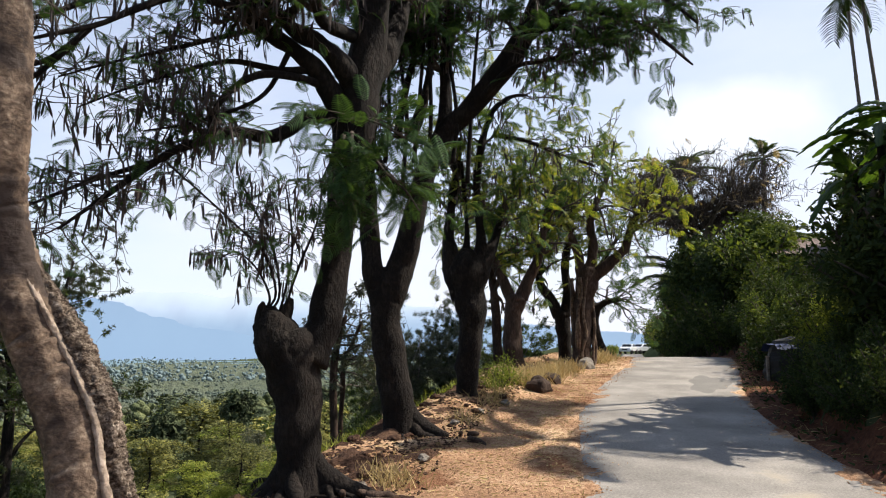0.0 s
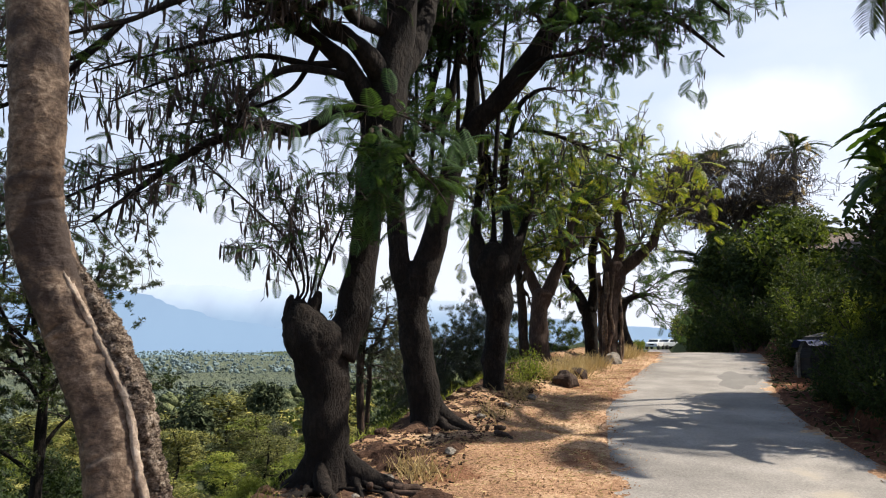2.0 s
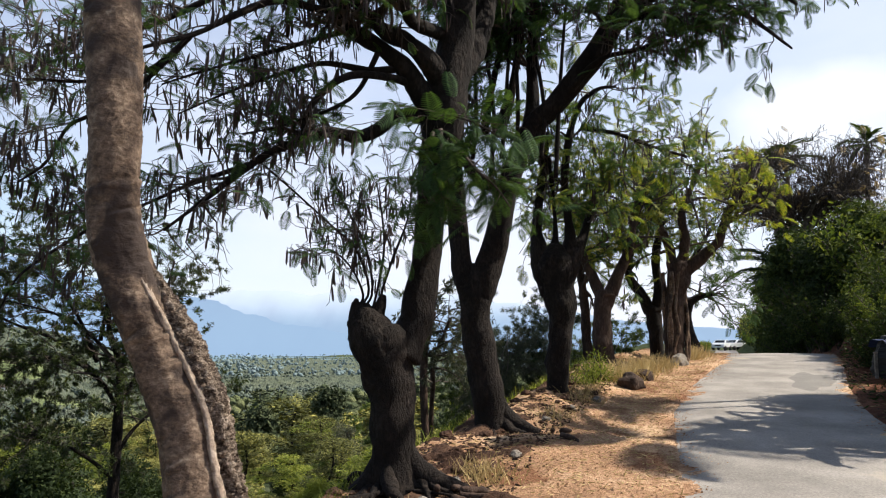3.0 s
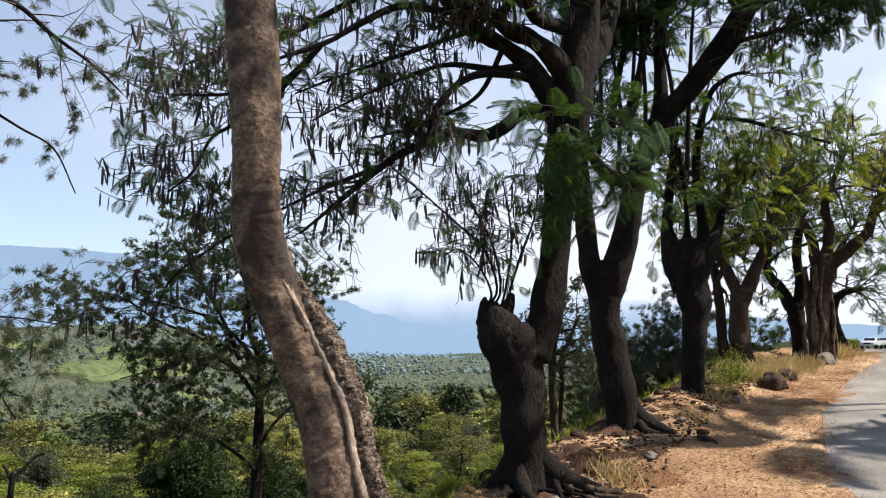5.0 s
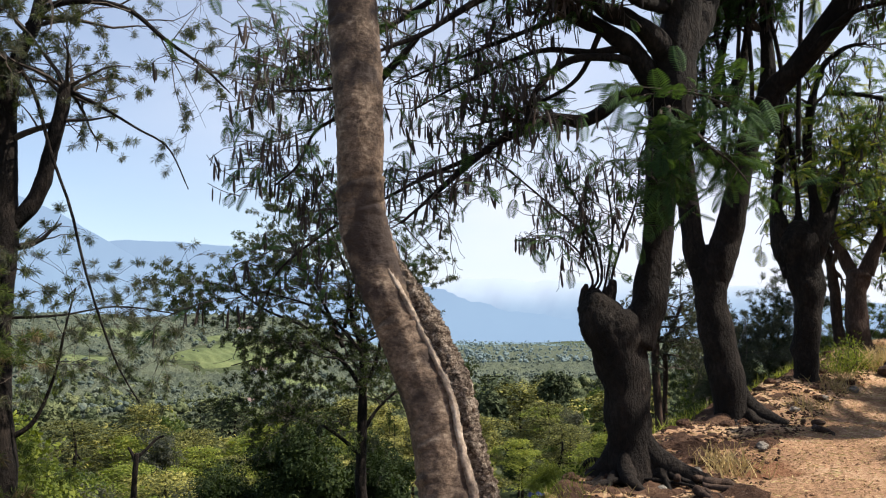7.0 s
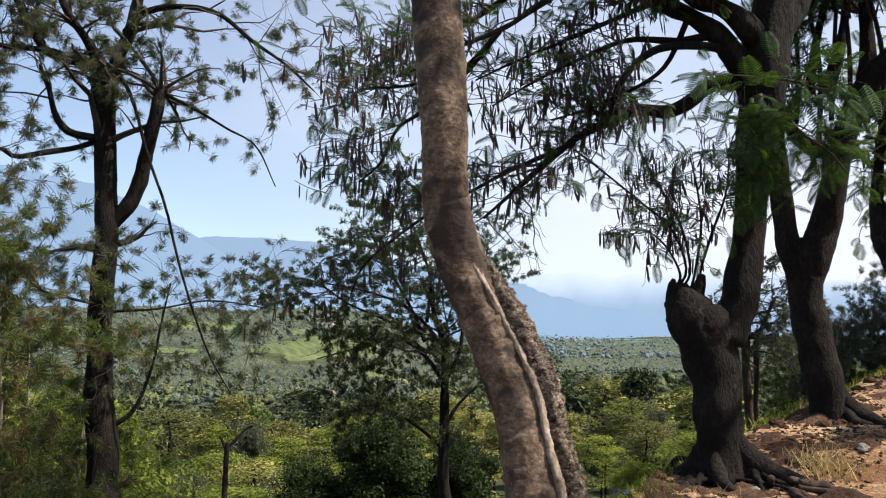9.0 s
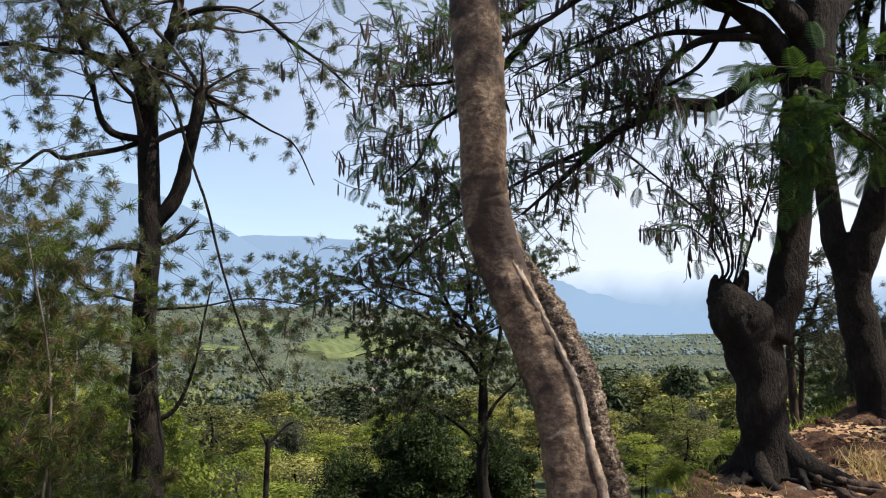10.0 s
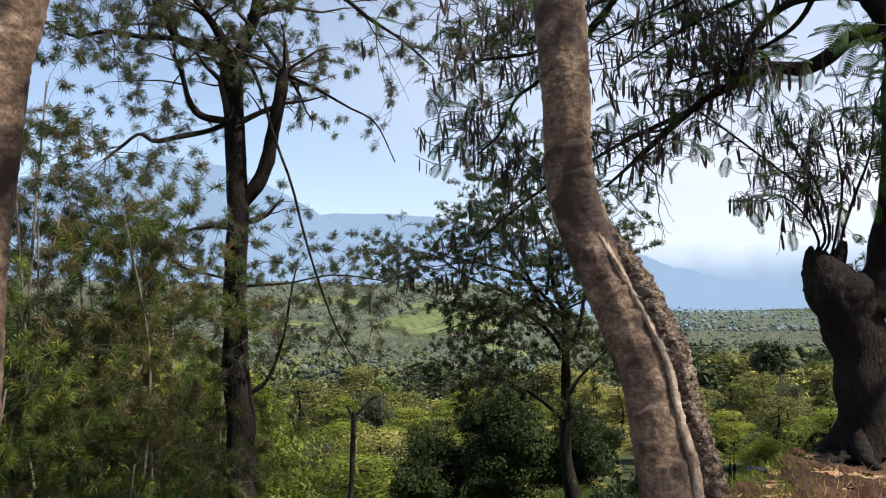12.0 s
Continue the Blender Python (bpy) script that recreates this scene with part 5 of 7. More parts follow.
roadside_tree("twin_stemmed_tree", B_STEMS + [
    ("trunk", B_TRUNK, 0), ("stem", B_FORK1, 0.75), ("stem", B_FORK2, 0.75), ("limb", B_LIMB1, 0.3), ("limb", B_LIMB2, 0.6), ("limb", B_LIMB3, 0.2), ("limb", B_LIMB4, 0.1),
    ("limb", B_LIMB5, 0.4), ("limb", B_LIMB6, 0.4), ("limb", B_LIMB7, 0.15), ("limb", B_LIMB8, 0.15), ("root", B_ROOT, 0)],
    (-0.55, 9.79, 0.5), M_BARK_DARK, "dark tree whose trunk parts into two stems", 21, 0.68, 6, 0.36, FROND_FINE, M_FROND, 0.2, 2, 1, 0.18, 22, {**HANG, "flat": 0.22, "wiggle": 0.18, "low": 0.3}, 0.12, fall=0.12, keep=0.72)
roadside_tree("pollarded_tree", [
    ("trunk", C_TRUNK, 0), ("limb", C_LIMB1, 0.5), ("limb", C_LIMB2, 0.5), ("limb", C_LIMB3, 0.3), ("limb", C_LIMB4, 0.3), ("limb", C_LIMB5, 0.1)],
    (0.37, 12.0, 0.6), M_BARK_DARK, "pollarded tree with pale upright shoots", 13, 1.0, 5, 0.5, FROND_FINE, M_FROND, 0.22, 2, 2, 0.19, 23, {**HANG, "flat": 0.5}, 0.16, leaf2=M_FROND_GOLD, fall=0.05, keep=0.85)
SPREAD = dict(start=0.25, spread=0.9, lift=0.12, droop=0.04, thick=0.45, wiggle=0.28, least=0.009)
roadside_tree("spreading_tree", [
    ("trunk", D_TRUNK, 0), ("limb", D_FORK1, 0.3), ("limb", D_FORK2, 0.3), ("stem", D2_TRUNK, 0.5)],
    (1.55, 16.93, 1.0), M_BARK_RED, "roadside tree with yellow-green feathery foliage", 15, 1.5, 6, 0.6, FROND, M_FROND_GOLD, 0.27, 3, 1, 0.22, 24, SPREAD, 0.12, leaf2=M_FROND, fall=0.0, keep=0.6)
roadside_tree("spreading_tree", [
    ("trunk", E_TRUNK, 0), ("limb", E_FORK1, 0.3), ("limb", E_FORK2, 0.3)],
    (2.95, 19.28, 1.1), M_BARK_DARK, "dark roadside tree with low forking limbs", 15, 1.5, 6, 0.6, FROND, M_FROND_GOLD, 0.27, 3, 1, 0.22, 25, SPREAD, 0.12, leaf2=M_FROND, fall=0.0, keep=0.6)
strangler = roadside_tree("aerial_rooted_tree", [
    ("trunk", F_TRUNK, 0), ("limb", F_LIMB1, 0.3), ("limb", F_LIMB2, 0.3), ("limb", F_LIMB3, 0.3)],
    (3.17, 18.23, 1.1), M_BARK_RED, "stout tree wrapped in aerial roots, gold-green crown", 16, 1.5, 6, 0.6, FROND, M_FROND_GOLD, 0.27, 3, 1, 0.22, 26, SPREAD, 0.2, fall=0.0, keep=0.62)
rng = np.random.default_rng(31)
for i in range(9):
    a = rng.uniform(0, 2 * np.pi)
    p = [(3.22 + 0.24 * math.cos(a + k * 0.12) + rng.normal(0, 0.03), 18.2 + 0.24 * math.sin(a + k * 0.12) + rng.normal(0, 0.03), 1.15 + 0.42 * k, 0.035 + 0.012 * (k == 0)) for k in range(6)]
    g = Geo()
    tube(g, p, 7, 20, rough=0.2, seed=i)
    part("aerial_root", g, M_BARK_PALE, strangler, base=(3.17, 18.23, 1.1), smooth=True)
roadside_tree("bent_tree", [
    ("trunk", G_TRUNK, 0.7), ("limb", G_LIMB, 0.3)],
    (4.5, 22.55, 1.2), M_BARK_DARK, "bent dark tree by the road's crest", 12, 1.3, 5, 0.6, FROND, M_FROND, 0.28, 3, 0, 0.2, 27, SPREAD, 0.12, fall=0.0)

# trees that stand lower on the slope
TUFTY = dict(start=0.25, spread=0.8, lift=0.12, droop=0.05, thick=0.4, wiggle=0.22)
L_LIMBS = [("trunk", L_TRUNK, 0.35), ("stub", L_STUB, 0.8), ("limb", L_LIMB1, 0.2), ("limb", L_LIMB2, 0.2), ("limb", L_LIMB3, 0.2), ("limb", L_LIMB4, 0.3), ("limb", L_LIMB5, 0.3), ("limb", L_LIMB6, 0.15),
           ("limb", L_TWIG2, 0.2), ("limb", L_LIMB7, 0.3), ("limb", L_LIMB8, 0.2), ("limb", L_LIMB9, 0.2), ("hanging_branch", L_HANG, 0), ("twig", L_TWIG1, 0)]
roadside_tree("wattle_tree", L_LIMBS, (-8.3, 6.62, -1.6), M_BARK_DARK, "dark slender tree with a sawn stub and tufted leaves", 12, 1.25, 7, 0.45, TUFT, M_WATTLE, 0.115, 4, 0, 0.1, 28, TUFTY, 0.1, group="trees on the slope", fall=0.0, leaf2=M_LEAF_DARK, tips=0.68)
roadside_tree("slope_tree", [
    ("trunk", M_TRUNK, 0.45), ("limb", M_LIMB1, 0.2), ("limb", M_LIMB2, 0.2), ("limb", M_LIMB3, 0.2), ("limb", M_LIMB4, 0.2), ("limb", M_LIMB5, 0.2), ("limb", M_LIMB6, 0.2), ("limb", M_LIMB7, 0.2), ("limb", M_LIMB8, 0.2)],
    (-7.7, 14.6, -3.4), M_BARK_DARK, "slender dark tree with flat open sprays of leaves", 18, 1.4, 8, 0.6, TUFT2, M_LEAF_DARK, 0.105, 6, 0, 0.1, 29, {**TUFTY, "flat": 0.4}, 0.1, group="trees on the slope", fall=0.0, tips=0.55, leaf2=M_WATTLE)
roadside_tree("slender_tree", [
    ("trunk", K_TRUNK, 0.3), ("trunk", K_TRUNK2, 0.3)],
    (-1.72, 12.89, -0.6), M_BARK_RED, "thin paired stems with sparse grey-green leaves", 16, 0.8, 5, 0.4, TUFT2, M_WATTLE, 0.13, 3, 0, 0.1, 30, TUFTY, 0.1, group="trees on the slope", fall=0.0)
g = Geo()
tube(g, SNAG, 10, 24, rough=0.12, freq=1.0, seed=2)
snag = thing("dead_snag", (-13.85, 14.53, -6.56), "bare dead tree stem with one crooked arm", "dead tree")
part("trunk", g, M_BARK_DARK, snag, base=(-13.85, 14.53, -6.56), smooth=True)
g = Geo()
tube(g, SNAG2, 8, 16, rough=0.12, freq=1.0, seed=4)
part("limb", g, M_BARK_DARK, snag, base=(-13.85, 14.53, -6.56), smooth=True)
g = Geo()
tube(g, SNAG3, 7, 10, rough=0.12, freq=1.0, seed=6)
part("limb", g, M_BARK_DARK, snag, base=SNAG[0][:3], smooth=True)

# tangled wattles crowding the slope
def tangle(base, lean, height, seed, label, mats, n_stem=5):
    r = np.random.default_rng(seed)
    b = np.array(base, float)
    limbs = []
    for i in range(n_stem):
        a = r.uniform(0, 6.28)
        o = np.array([math.cos(a), math.sin(a), 0]) * r.uniform(0.3, 1.0) + np.array(lean)
        t = b + o + [0, 0, height * r.uniform(0.75, 1.05)]
        m = b * 0.5 + t * 0.5 + r.normal(0, 0.15, 3) - o * 0.15
        limbs.append(("stem", [(*b, 0.032), (*(b * 0.75 + m * 0.25 + r.normal(0, 0.12, 3)), 0.028), (*m, 0.022), (*(m * 0.5 + t * 0.5 + r.normal(0, 0.15, 3)), 0.015), (*t, 0.008)], 0.25))
    return roadside_tree("wattle_shrub", limbs, base, M_TWIG_GREY, label, 16, 1.1, 7, 0.45, TUFT, mats[0], 0.12, 6, 0, 0.1, seed, TUFTY, 0.0, group="trees on the slope", fall=0.0, twig_mat=M_TWIG, leaf2=mats[1])


for x, y, top, seed, mats in ((-7.9, 4.6, 2.6, 41, (M_LEAF, M_DRYLEAF)), (-9.2, 5.4, 2.9, 42, (M_LEAF_DARK, M_WATTLE)), (-9.6, 7.0, 1.4, 43, (M_LEAF, M_LEAF_BRIGHT)), (-8.2, 3.4, 3.6, 44, (M_LEAF_DARK, M_DRYLEAF)), (-6.6, 3.6, 0.9, 45, (M_LEAF, M_LEAF_BRIGHT)), (-10.5, 4.0, 4.2, 47, (M_DRYLEAF, M_WATTLE))):
    z = float(land(x, y)) - 0.2
    tangle((x, y, z), (0.1, 0, 0), top - z, seed, "tangled olive-green shrub on the slope", mats)

for x, y, top, seed, mats in ((-1.0, 17.3, 2.4, 51, (M_WATTLE, M_WATTLE)), (0.2, 19.5, 2.1, 52, (M_LEAF_DARK, M_WATTLE)), (1.9, 22.5, 2.3, 53, (M_LEAF, M_LEAF_DARK)), (-1.6, 20.0, 1.4, 54, (M_LEAF_DARK, M_LEAF))):
    z = float(land(x, y)) - 0.2
    tangle((x, y, z), (0.0, 0, 0), top - z, seed, "leafy sapling rising behind the tree row", mats, 3)


# ---------------------------------------------------------------- the valley's trees
def umbrella_mesh(seed, height, spread, layers, sprays, size):
    """Trunk and crown of a flat-layered tree standing at the origin."""
    rng = np.random.default_rng(seed)
    wood, crown = Geo(), Geo()
    line = [(0, 0, -1.5, 0.2), (rng.normal(0, 0.2), rng.normal(0, 0.2), height * 0.4, 0.15), (rng.normal(0, 0.3), rng.normal(0, 0.3), height * 0.75, 0.1), (rng.normal(0, 0.3), rng.normal(0, 0.3), height, 0.04)]
    trunk = tube(wood, line, 7, 14)
    for i in range(layers):
        f = (i + 0.5) / layers
        z = height * (0.42 + 0.6 * f)
        a = rng.uniform(0, 2 * np.pi)
        reach = spread * (1.0 - 0.75 * abs(f - 0.35)) * rng.uniform(0.45, 1.0) * (1 - 0.45 * f)
        c = np.array([math.cos(a) * reach * 0.75, math.sin(a) * reach * 0.75, z])
        k = trunk[min(13, int(14 * (0.35 + 0.6 * f)))]
        tube(wood, [(*k[:3], 0.06), (*(k[:3] * 0.5 + c * 0.5 - [0, 0, 0.3]), 0.04), (*c, 0.015)], 4, 6, ends=False)
        n = int(sprays * rng.uniform(0.6, 1.3))
        rad = spread * rng.uniform(0.32, 0.6)
        ang, rr = rng.uniform(0, 2 * np.pi, n), np.sqrt(rng.random(n)) * rad
        pos = c + np.stack([np.cos(ang) * rr, np.sin(ang) * rr, rng.normal(0, 0.05, n) * spread * 0.5 - rr * rr / rad * 0.16], -1)
        t = SPRAYS[i % 3]
        scatter(crown, t[0], t[1], pos, rng.normal(0, 1, (n, 3)) * [1, 1, 0.2], np.array([0, 0, 1.0]) + rng.normal(0, 0.24, (n, 3)), size * rng.uniform(0.6, 1.3, n))
    return wood.mesh("trunk", smooth=True), crown.mesh("crown")


def rounded_mesh(seed, height, spread, clumps, sprays, size):
    """Trunk and crown of a broad leafy tree with clumps and gaps, at the origin."""
    rng = np.random.default_rng(seed)
    wood, crown = Geo(), Geo()
    trunk = tube(wood, [(0, 0, -1.5, 0.22), (rng.normal(0, 0.2), rng.normal(0, 0.2), height * 0.35, 0.16), (rng.normal(0, 0.4), rng.normal(0, 0.4), height * 0.8, 0.06)], 7, 12)
    for i in range(clumps):
        d = unit(rng.normal(0, 1, 3) + [0, 0, 0.25])
        c = np.array([0, 0, height * 0.66]) + d * [spread * 0.62, spread * 0.62, height * 0.3] * rng.uniform(0.4, 1.0)
        k = trunk[rng.integers(5, 12)]
        tube(wood, [(*k[:3], 0.06), (*(k[:3] * 0.5 + c * 0.5 + [0, 0, 0.2]), 0.04), (*c, 0.015)], 4, 6, ends=False)
        n = int(sprays * rng.uniform(0.5, 1.4))
        rad = spread * rng.uniform(0.2, 0.38)
        o = unit(rng.normal(0, 1, (n, 3))) * (rng.random((n, 1)) ** 0.45) * rad * [1, 1, 0.75]
        t = SPRAYS[i % 3]
        scatter(crown, t[0], t[1], c + o, rng.normal(0, 1, (n, 3)), o / rad + [0, 0, 0.6] + rng.normal(0, 0.45, (n, 3)), size * rng.uniform(0.6, 1.3, n))
    return wood.mesh("trunk", smooth=True), crown.mesh("crown")


def planted(name, meshes, mats, at, scale, turn, label, category, group):
    ob = thing(name, at, label, category, group)
    part("trunk", meshes[0], mats[0], ob)
    part("crown", meshes[1], mats[1], ob)
    ob.scale = (scale,) * 3
    ob.rotation_euler = (0, 0, turn)
    return ob


near_kinds = [
    ("umbrella_tree", umbrella_mesh(101, 9.0, 4.6, 11, 280, 0.29), (M_BARK_DARK, M_CANOPY), "layered light green tree on the valley slope"),
    ("umbrella_tree", umbrella_mesh(102, 10.5, 4.0, 12, 250, 0.29), (M_BARK_DARK, M_CANOPY), "layered light green tree on the valley slope"),
    ("umbrella_tree", umbrella_mesh(103, 8.0, 5.2, 10, 300, 0.29), (M_BARK_DARK, M_LEAF_BRIGHT), "bright green layered tree on the valley slope"),
    ("leafy_tree", rounded_mesh(104, 8.5, 3.6, 26, 130, 0.3), (M_BARK_DARK, M_LEAF), "dense green leafy tree on the valley slope"),
    ("leafy_tree", rounded_mesh(105, 11.0, 3.2, 28, 110, 0.29), (M_BARK_DARK, M_WATTLE), "tall grey-green leafy tree on the valley slope"),
    ("leafy_tree", rounded_mesh(106, 6.5, 3.0, 22, 120, 0.28), (M_BARK_DARK, M_LEAF_DARK), "low dark leafy tree on the valley slope"),
]
far_kinds = [
    ("umbrella_tree", umbrella_mesh(111, 9.5, 4.6, 13, 40, 0.75), (M_BARK_DARK, M_CANOPY), "layered light green tree on the valley floor"),
    ("umbrella_tree", umbrella_mesh(112, 10.5, 4.0, 14, 38, 0.75), (M_BARK_DARK, M_MIST), "layered tree on the valley floor, paled for haze"),
    ("leafy_tree", rounded_mesh(114, 9.0, 3.4, 20, 36, 0.75), (M_BARK_DARK, M_LEAF), "green leafy tree on the valley floor"),
    ("leafy_tree", rounded_mesh(115, 12.0, 2.8, 20, 34, 0.75), (M_BARK_DARK, M_MIST), "tall leafy tree on the valley floor, paled for haze"),
]
for nm, me, mats, lab in near_kinds + far_kinds:
    me[0].materials.append(mats[0])
    me[1].materials.append(mats[1])
rng = np.random.default_rng(55)
placed = []


def plant(count, d0, d1, table, weights, gap):
    tries, made = 0, 0
    while made < count and tries < 6000:
        tries += 1
        az, d = radians(rng.uniform(-5, 70)), d0 + (d1 - d0) * rng.random() ** 1.1
        x, y = -math.sin(az) * d, math.cos(az) * d
        if float(edge_x(y)) - x < 10 or any((x - a) ** 2 + (y - b) ** 2 < gap ** 2 for a, b in placed):
            continue
        z = float(land(x, y))
        nm, me, mats, lab = table[rng.choice(len(table), p=weights)]
        low, high = (-14, -7.5) if d < 40 else (-11, -5.6) if d < 70 else (-7, -3.4) if az < radians(22) else (-8.5, -4.6)
        sc = (1.8 + d * math.tan(radians(rng.uniform(low, high))) - z) / 10.5
        if not 0.5 < sc < 1.8:
            continue
        placed.append((x, y))
        made += 1
        planted(nm, me, mats, (x, y, z), sc, rng.uniform(0, 6.28), lab, "tree", "trees in the valley")


plant(135, 20, 78, near_kinds, [0.24, 0.2, 0.2, 0.12, 0.12, 0.12], 3.1)
plant(150, 65, 200, far_kinds, [0.36, 0.24, 0.22, 0.18], 5.0)


# leafy trees just below the road's edge
low_trees = [(rounded_mesh(107, 6.0, 2.6, 30, 330, 0.13), M_LEAF_BRIGHT, "sunlit yellow-green tree low on the slope"), (rounded_mesh(108, 6.0, 2.3, 30, 360, 0.14), M_LEAF_DARK, "dark leafy tree low on the slope"), (rounded_mesh(109, 6.0, 2.4, 28, 320, 0.13), M_LEAF, "green leafy tree low on the slope")]
for me, mt, lab in low_trees:
    me[0].materials.append(M_BARK_DARK)
    me[1].materials.append(mt)
for x, y, top, k, turn in ((-11.5, 8.6, 0.3, 0, 0.3), (-12.8, 7.6, 1.3, 0, 1.8), (-10.6, 9.6, -2.0, 0, 3.1), (-13.5, 10.4, -0.6, 2, 4.4), (-11.6, 18.4, -0.7, 1, 2.0), (-10.3, 19.8, -1.3, 1, 5.1), (-13.4, 17.4, -1.9, 1, 0.9), (-9.0, 17.0, -2.7, 2, 2.7), (-6.2, 15.6, -1.6, 2, 1.1), (-4.4, 16.5, -1.1, 0, 3.9)):
    z = float(land(x, y))
    planted("leafy_tree", low_trees[k][0], (M_BARK_DARK, low_trees[k][1]), (x, y, z), (top - z) / 5.9, turn, low_trees[k][2], "tree", "trees on the slope")


# tea fields in clearings on the facing hillside
FIELDS = [(-285, 385, 34, 40, 1), (-420, 430, 30, 26, 2), (-215, 345, 17, 20, 3), (-345, 320, 20, 20, 4), (-470, 330, 28, 30, 5), (-130, 420, 26, 22, 6), (-330, 430, 16, 26, 7)]


def tea_field(cx, cy, rx, ry, seed):
    def point(a, r):
        k = 1 + 0.16 * np.sin(2 * a + seed) + 0.12 * np.sin(5 * a + 2 * seed)
        x, y = cx + rx * 0.95 * r * k * np.cos(a), cy + ry * 0.95 * r * k * np.sin(a)
        return x, y, land(x, y) + 1.0 + 0.14 * np.sin(y * 1.1 + x * 0.6 + 2 * wob(x, y, 0.04, seed)) + 0.5 * wob(x, y, 0.2, seed) - 1.5 * r ** 6
    ob = part("tea_field", grid_mesh("tea_field", np.linspace(0, 2 * np.pi, 150), np.linspace(0, 1, 60), point), M_TEA)
    return tagged(ob, "light green tea field in a hillside clearing", "tea field", "tea fields", "structure")


for f in FIELDS:
    tea_field(*f)


def cottage(x, y, turn):
    b = (x, y, float(land(x, y)))
    ob = thing("cottage", b, "small pale cottage with a red-brown roof", "house", "cottages on the hillside")
    part("wall", Geo().add([(-4, -3, -1), (4, -3, -1), (4, 3, -1), (-4, 3, -1), (-4, -3, 3), (4, -3, 3), (4, 3, 3), (-4, 3, 3)], [[0, 1, 5, 4], [1, 2, 6, 5], [2, 3, 7, 6], [3, 0, 4, 7]]), M_WHITE, ob)
    part("roof", Geo().add([(-4.6, -3.6, 2.8), (4.6, -3.6, 2.8), (4.6, 0, 5), (-4.6, 0, 5), (-4.6, 3.6, 2.8), (4.6, 3.6, 2.8)], [[0, 1, 2, 3], [3, 2, 5, 4]], [[0, 3, 4], [1, 5, 2]]), M_ROOF, ob)
    part("window", Geo().add([(-2.6, -3.03, 0.8), (-1.2, -3.03, 0.8), (-1.2, -3.03, 2), (-2.6, -3.03, 2)], [[0, 1, 2, 3]]), M_GLASS, ob)
    part("door", Geo().add([(0.6, -3.03, -0.5), (1.8, -3.03, -0.5), (1.8, -3.03, 2), (0.6, -3.03, 2)], [[0, 1, 2, 3]]), M_BARK_RED, ob)
    ob.rotation_euler = (0, 0, turn)


for x, y, a in ((-248, 352, 0.6), (-330, 452, 0.3), (-190, 262, 0.9)):
    cottage(x, y, a)


# woods too far to tell apart: crowns of several uneven lobes
def lobe_template(level, seed):
    bm = bmesh.new()
    bmesh.ops.create_icosphere(bm, subdivisions=level, radius=1)
    for v in bm.verts:
        k = 1 + 0.45 * noise.noise(v.co * 1.7 + Vector((seed * 5.1, seed, 0)))
        v.co = Vector((v.co.x * k, v.co.y * k, v.co.z * k * 0.85))
    bm.verts.index_update()
    out = np.array([v.co[:] for v in bm.verts]), np.array([[v.index for v in f.verts] for f in bm.faces])
    bm.free()
    return out


def far_woods(n, d0, d1, seed, az0=-14, az1=76, per=4, leafy=0, tall=1.0):
    rng = np.random.default_rng(seed)
    g = Geo()
    az, d = np.radians(rng.uniform(az0, az1, n)), d0 + (d1 - d0) * rng.random(n) ** 1.3
    x, y = -np.sin(az) * d, np.cos(az) * d
    open_field = np.zeros(n, bool)
    for cx, cy, rx, ry, _ in FIELDS:
        open_field |= (rng.random(n) < 0.93) & (((x - cx) / rx) ** 2 + ((y - cy) / ry) ** 2 < 1.0)
    ok = ~open_field & (edge_x(y) - x > 40) & (wob(x, y, 0.021, 8.0) + wob(x, y, 0.006, 3.0) > -0.6)
    x, y, d = x[ok], y[ok], d[ok]
    h = tall * rng.uniform(3.0, 10.5, len(x)) * (0.75 + 0.4 * wob(x, y, 0.01, 2.0))
    slim = np.where(rng.random(len(x)) < 0.25, 0.55, 1.0)
    w = h * rng.uniform(0.3, 0.55, len(x)) * slim
    h = h * np.where(slim < 1, 1.35, 1.0)
    at = np.stack([x, y, land(x, y) + h * 0.55], -1)
    o = unit(rng.normal(0, 1, (len(x), per, 3))) * rng.uniform(0.25, 0.85, (len(x), per, 1)) * np.stack([w, w, h * 0.42], -1)[:, None]
    pos = (at[:, None] + o).reshape(-1, 3)
    size = np.repeat(w, per) * rng.uniform(0.45, 0.8, len(pos)) * (4 / per) ** 0.5
    for i in range(4):
        tv, tt = lobe_template(1, i + 1)
        p = pos[i::4]
        scatter(g, tv, None, p, rng.normal(0, 1, (len(p), 3)) * [1, 1, 0.15], np.array([0, 0, 1.0]) + rng.normal(0, 0.2, (len(p), 3)), size[i::4], tt)
    if leafy:
        k = np.repeat(np.arange(len(pos)), leafy)
        way = unit(rng.normal(0, 1, (len(k), 3)) + [0, 0, 0.35])
        t = SPRAYS[1]
        scatter(g, t[0], t[1], pos[k] + way * size[k][:, None], rng.normal(0, 1, (len(k), 3)), way + rng.normal(0, 0.3, (len(k), 3)), size[k] * rng.uniform(0.5, 0.9, len(k)))
    return g.mesh("woods", smooth=True)


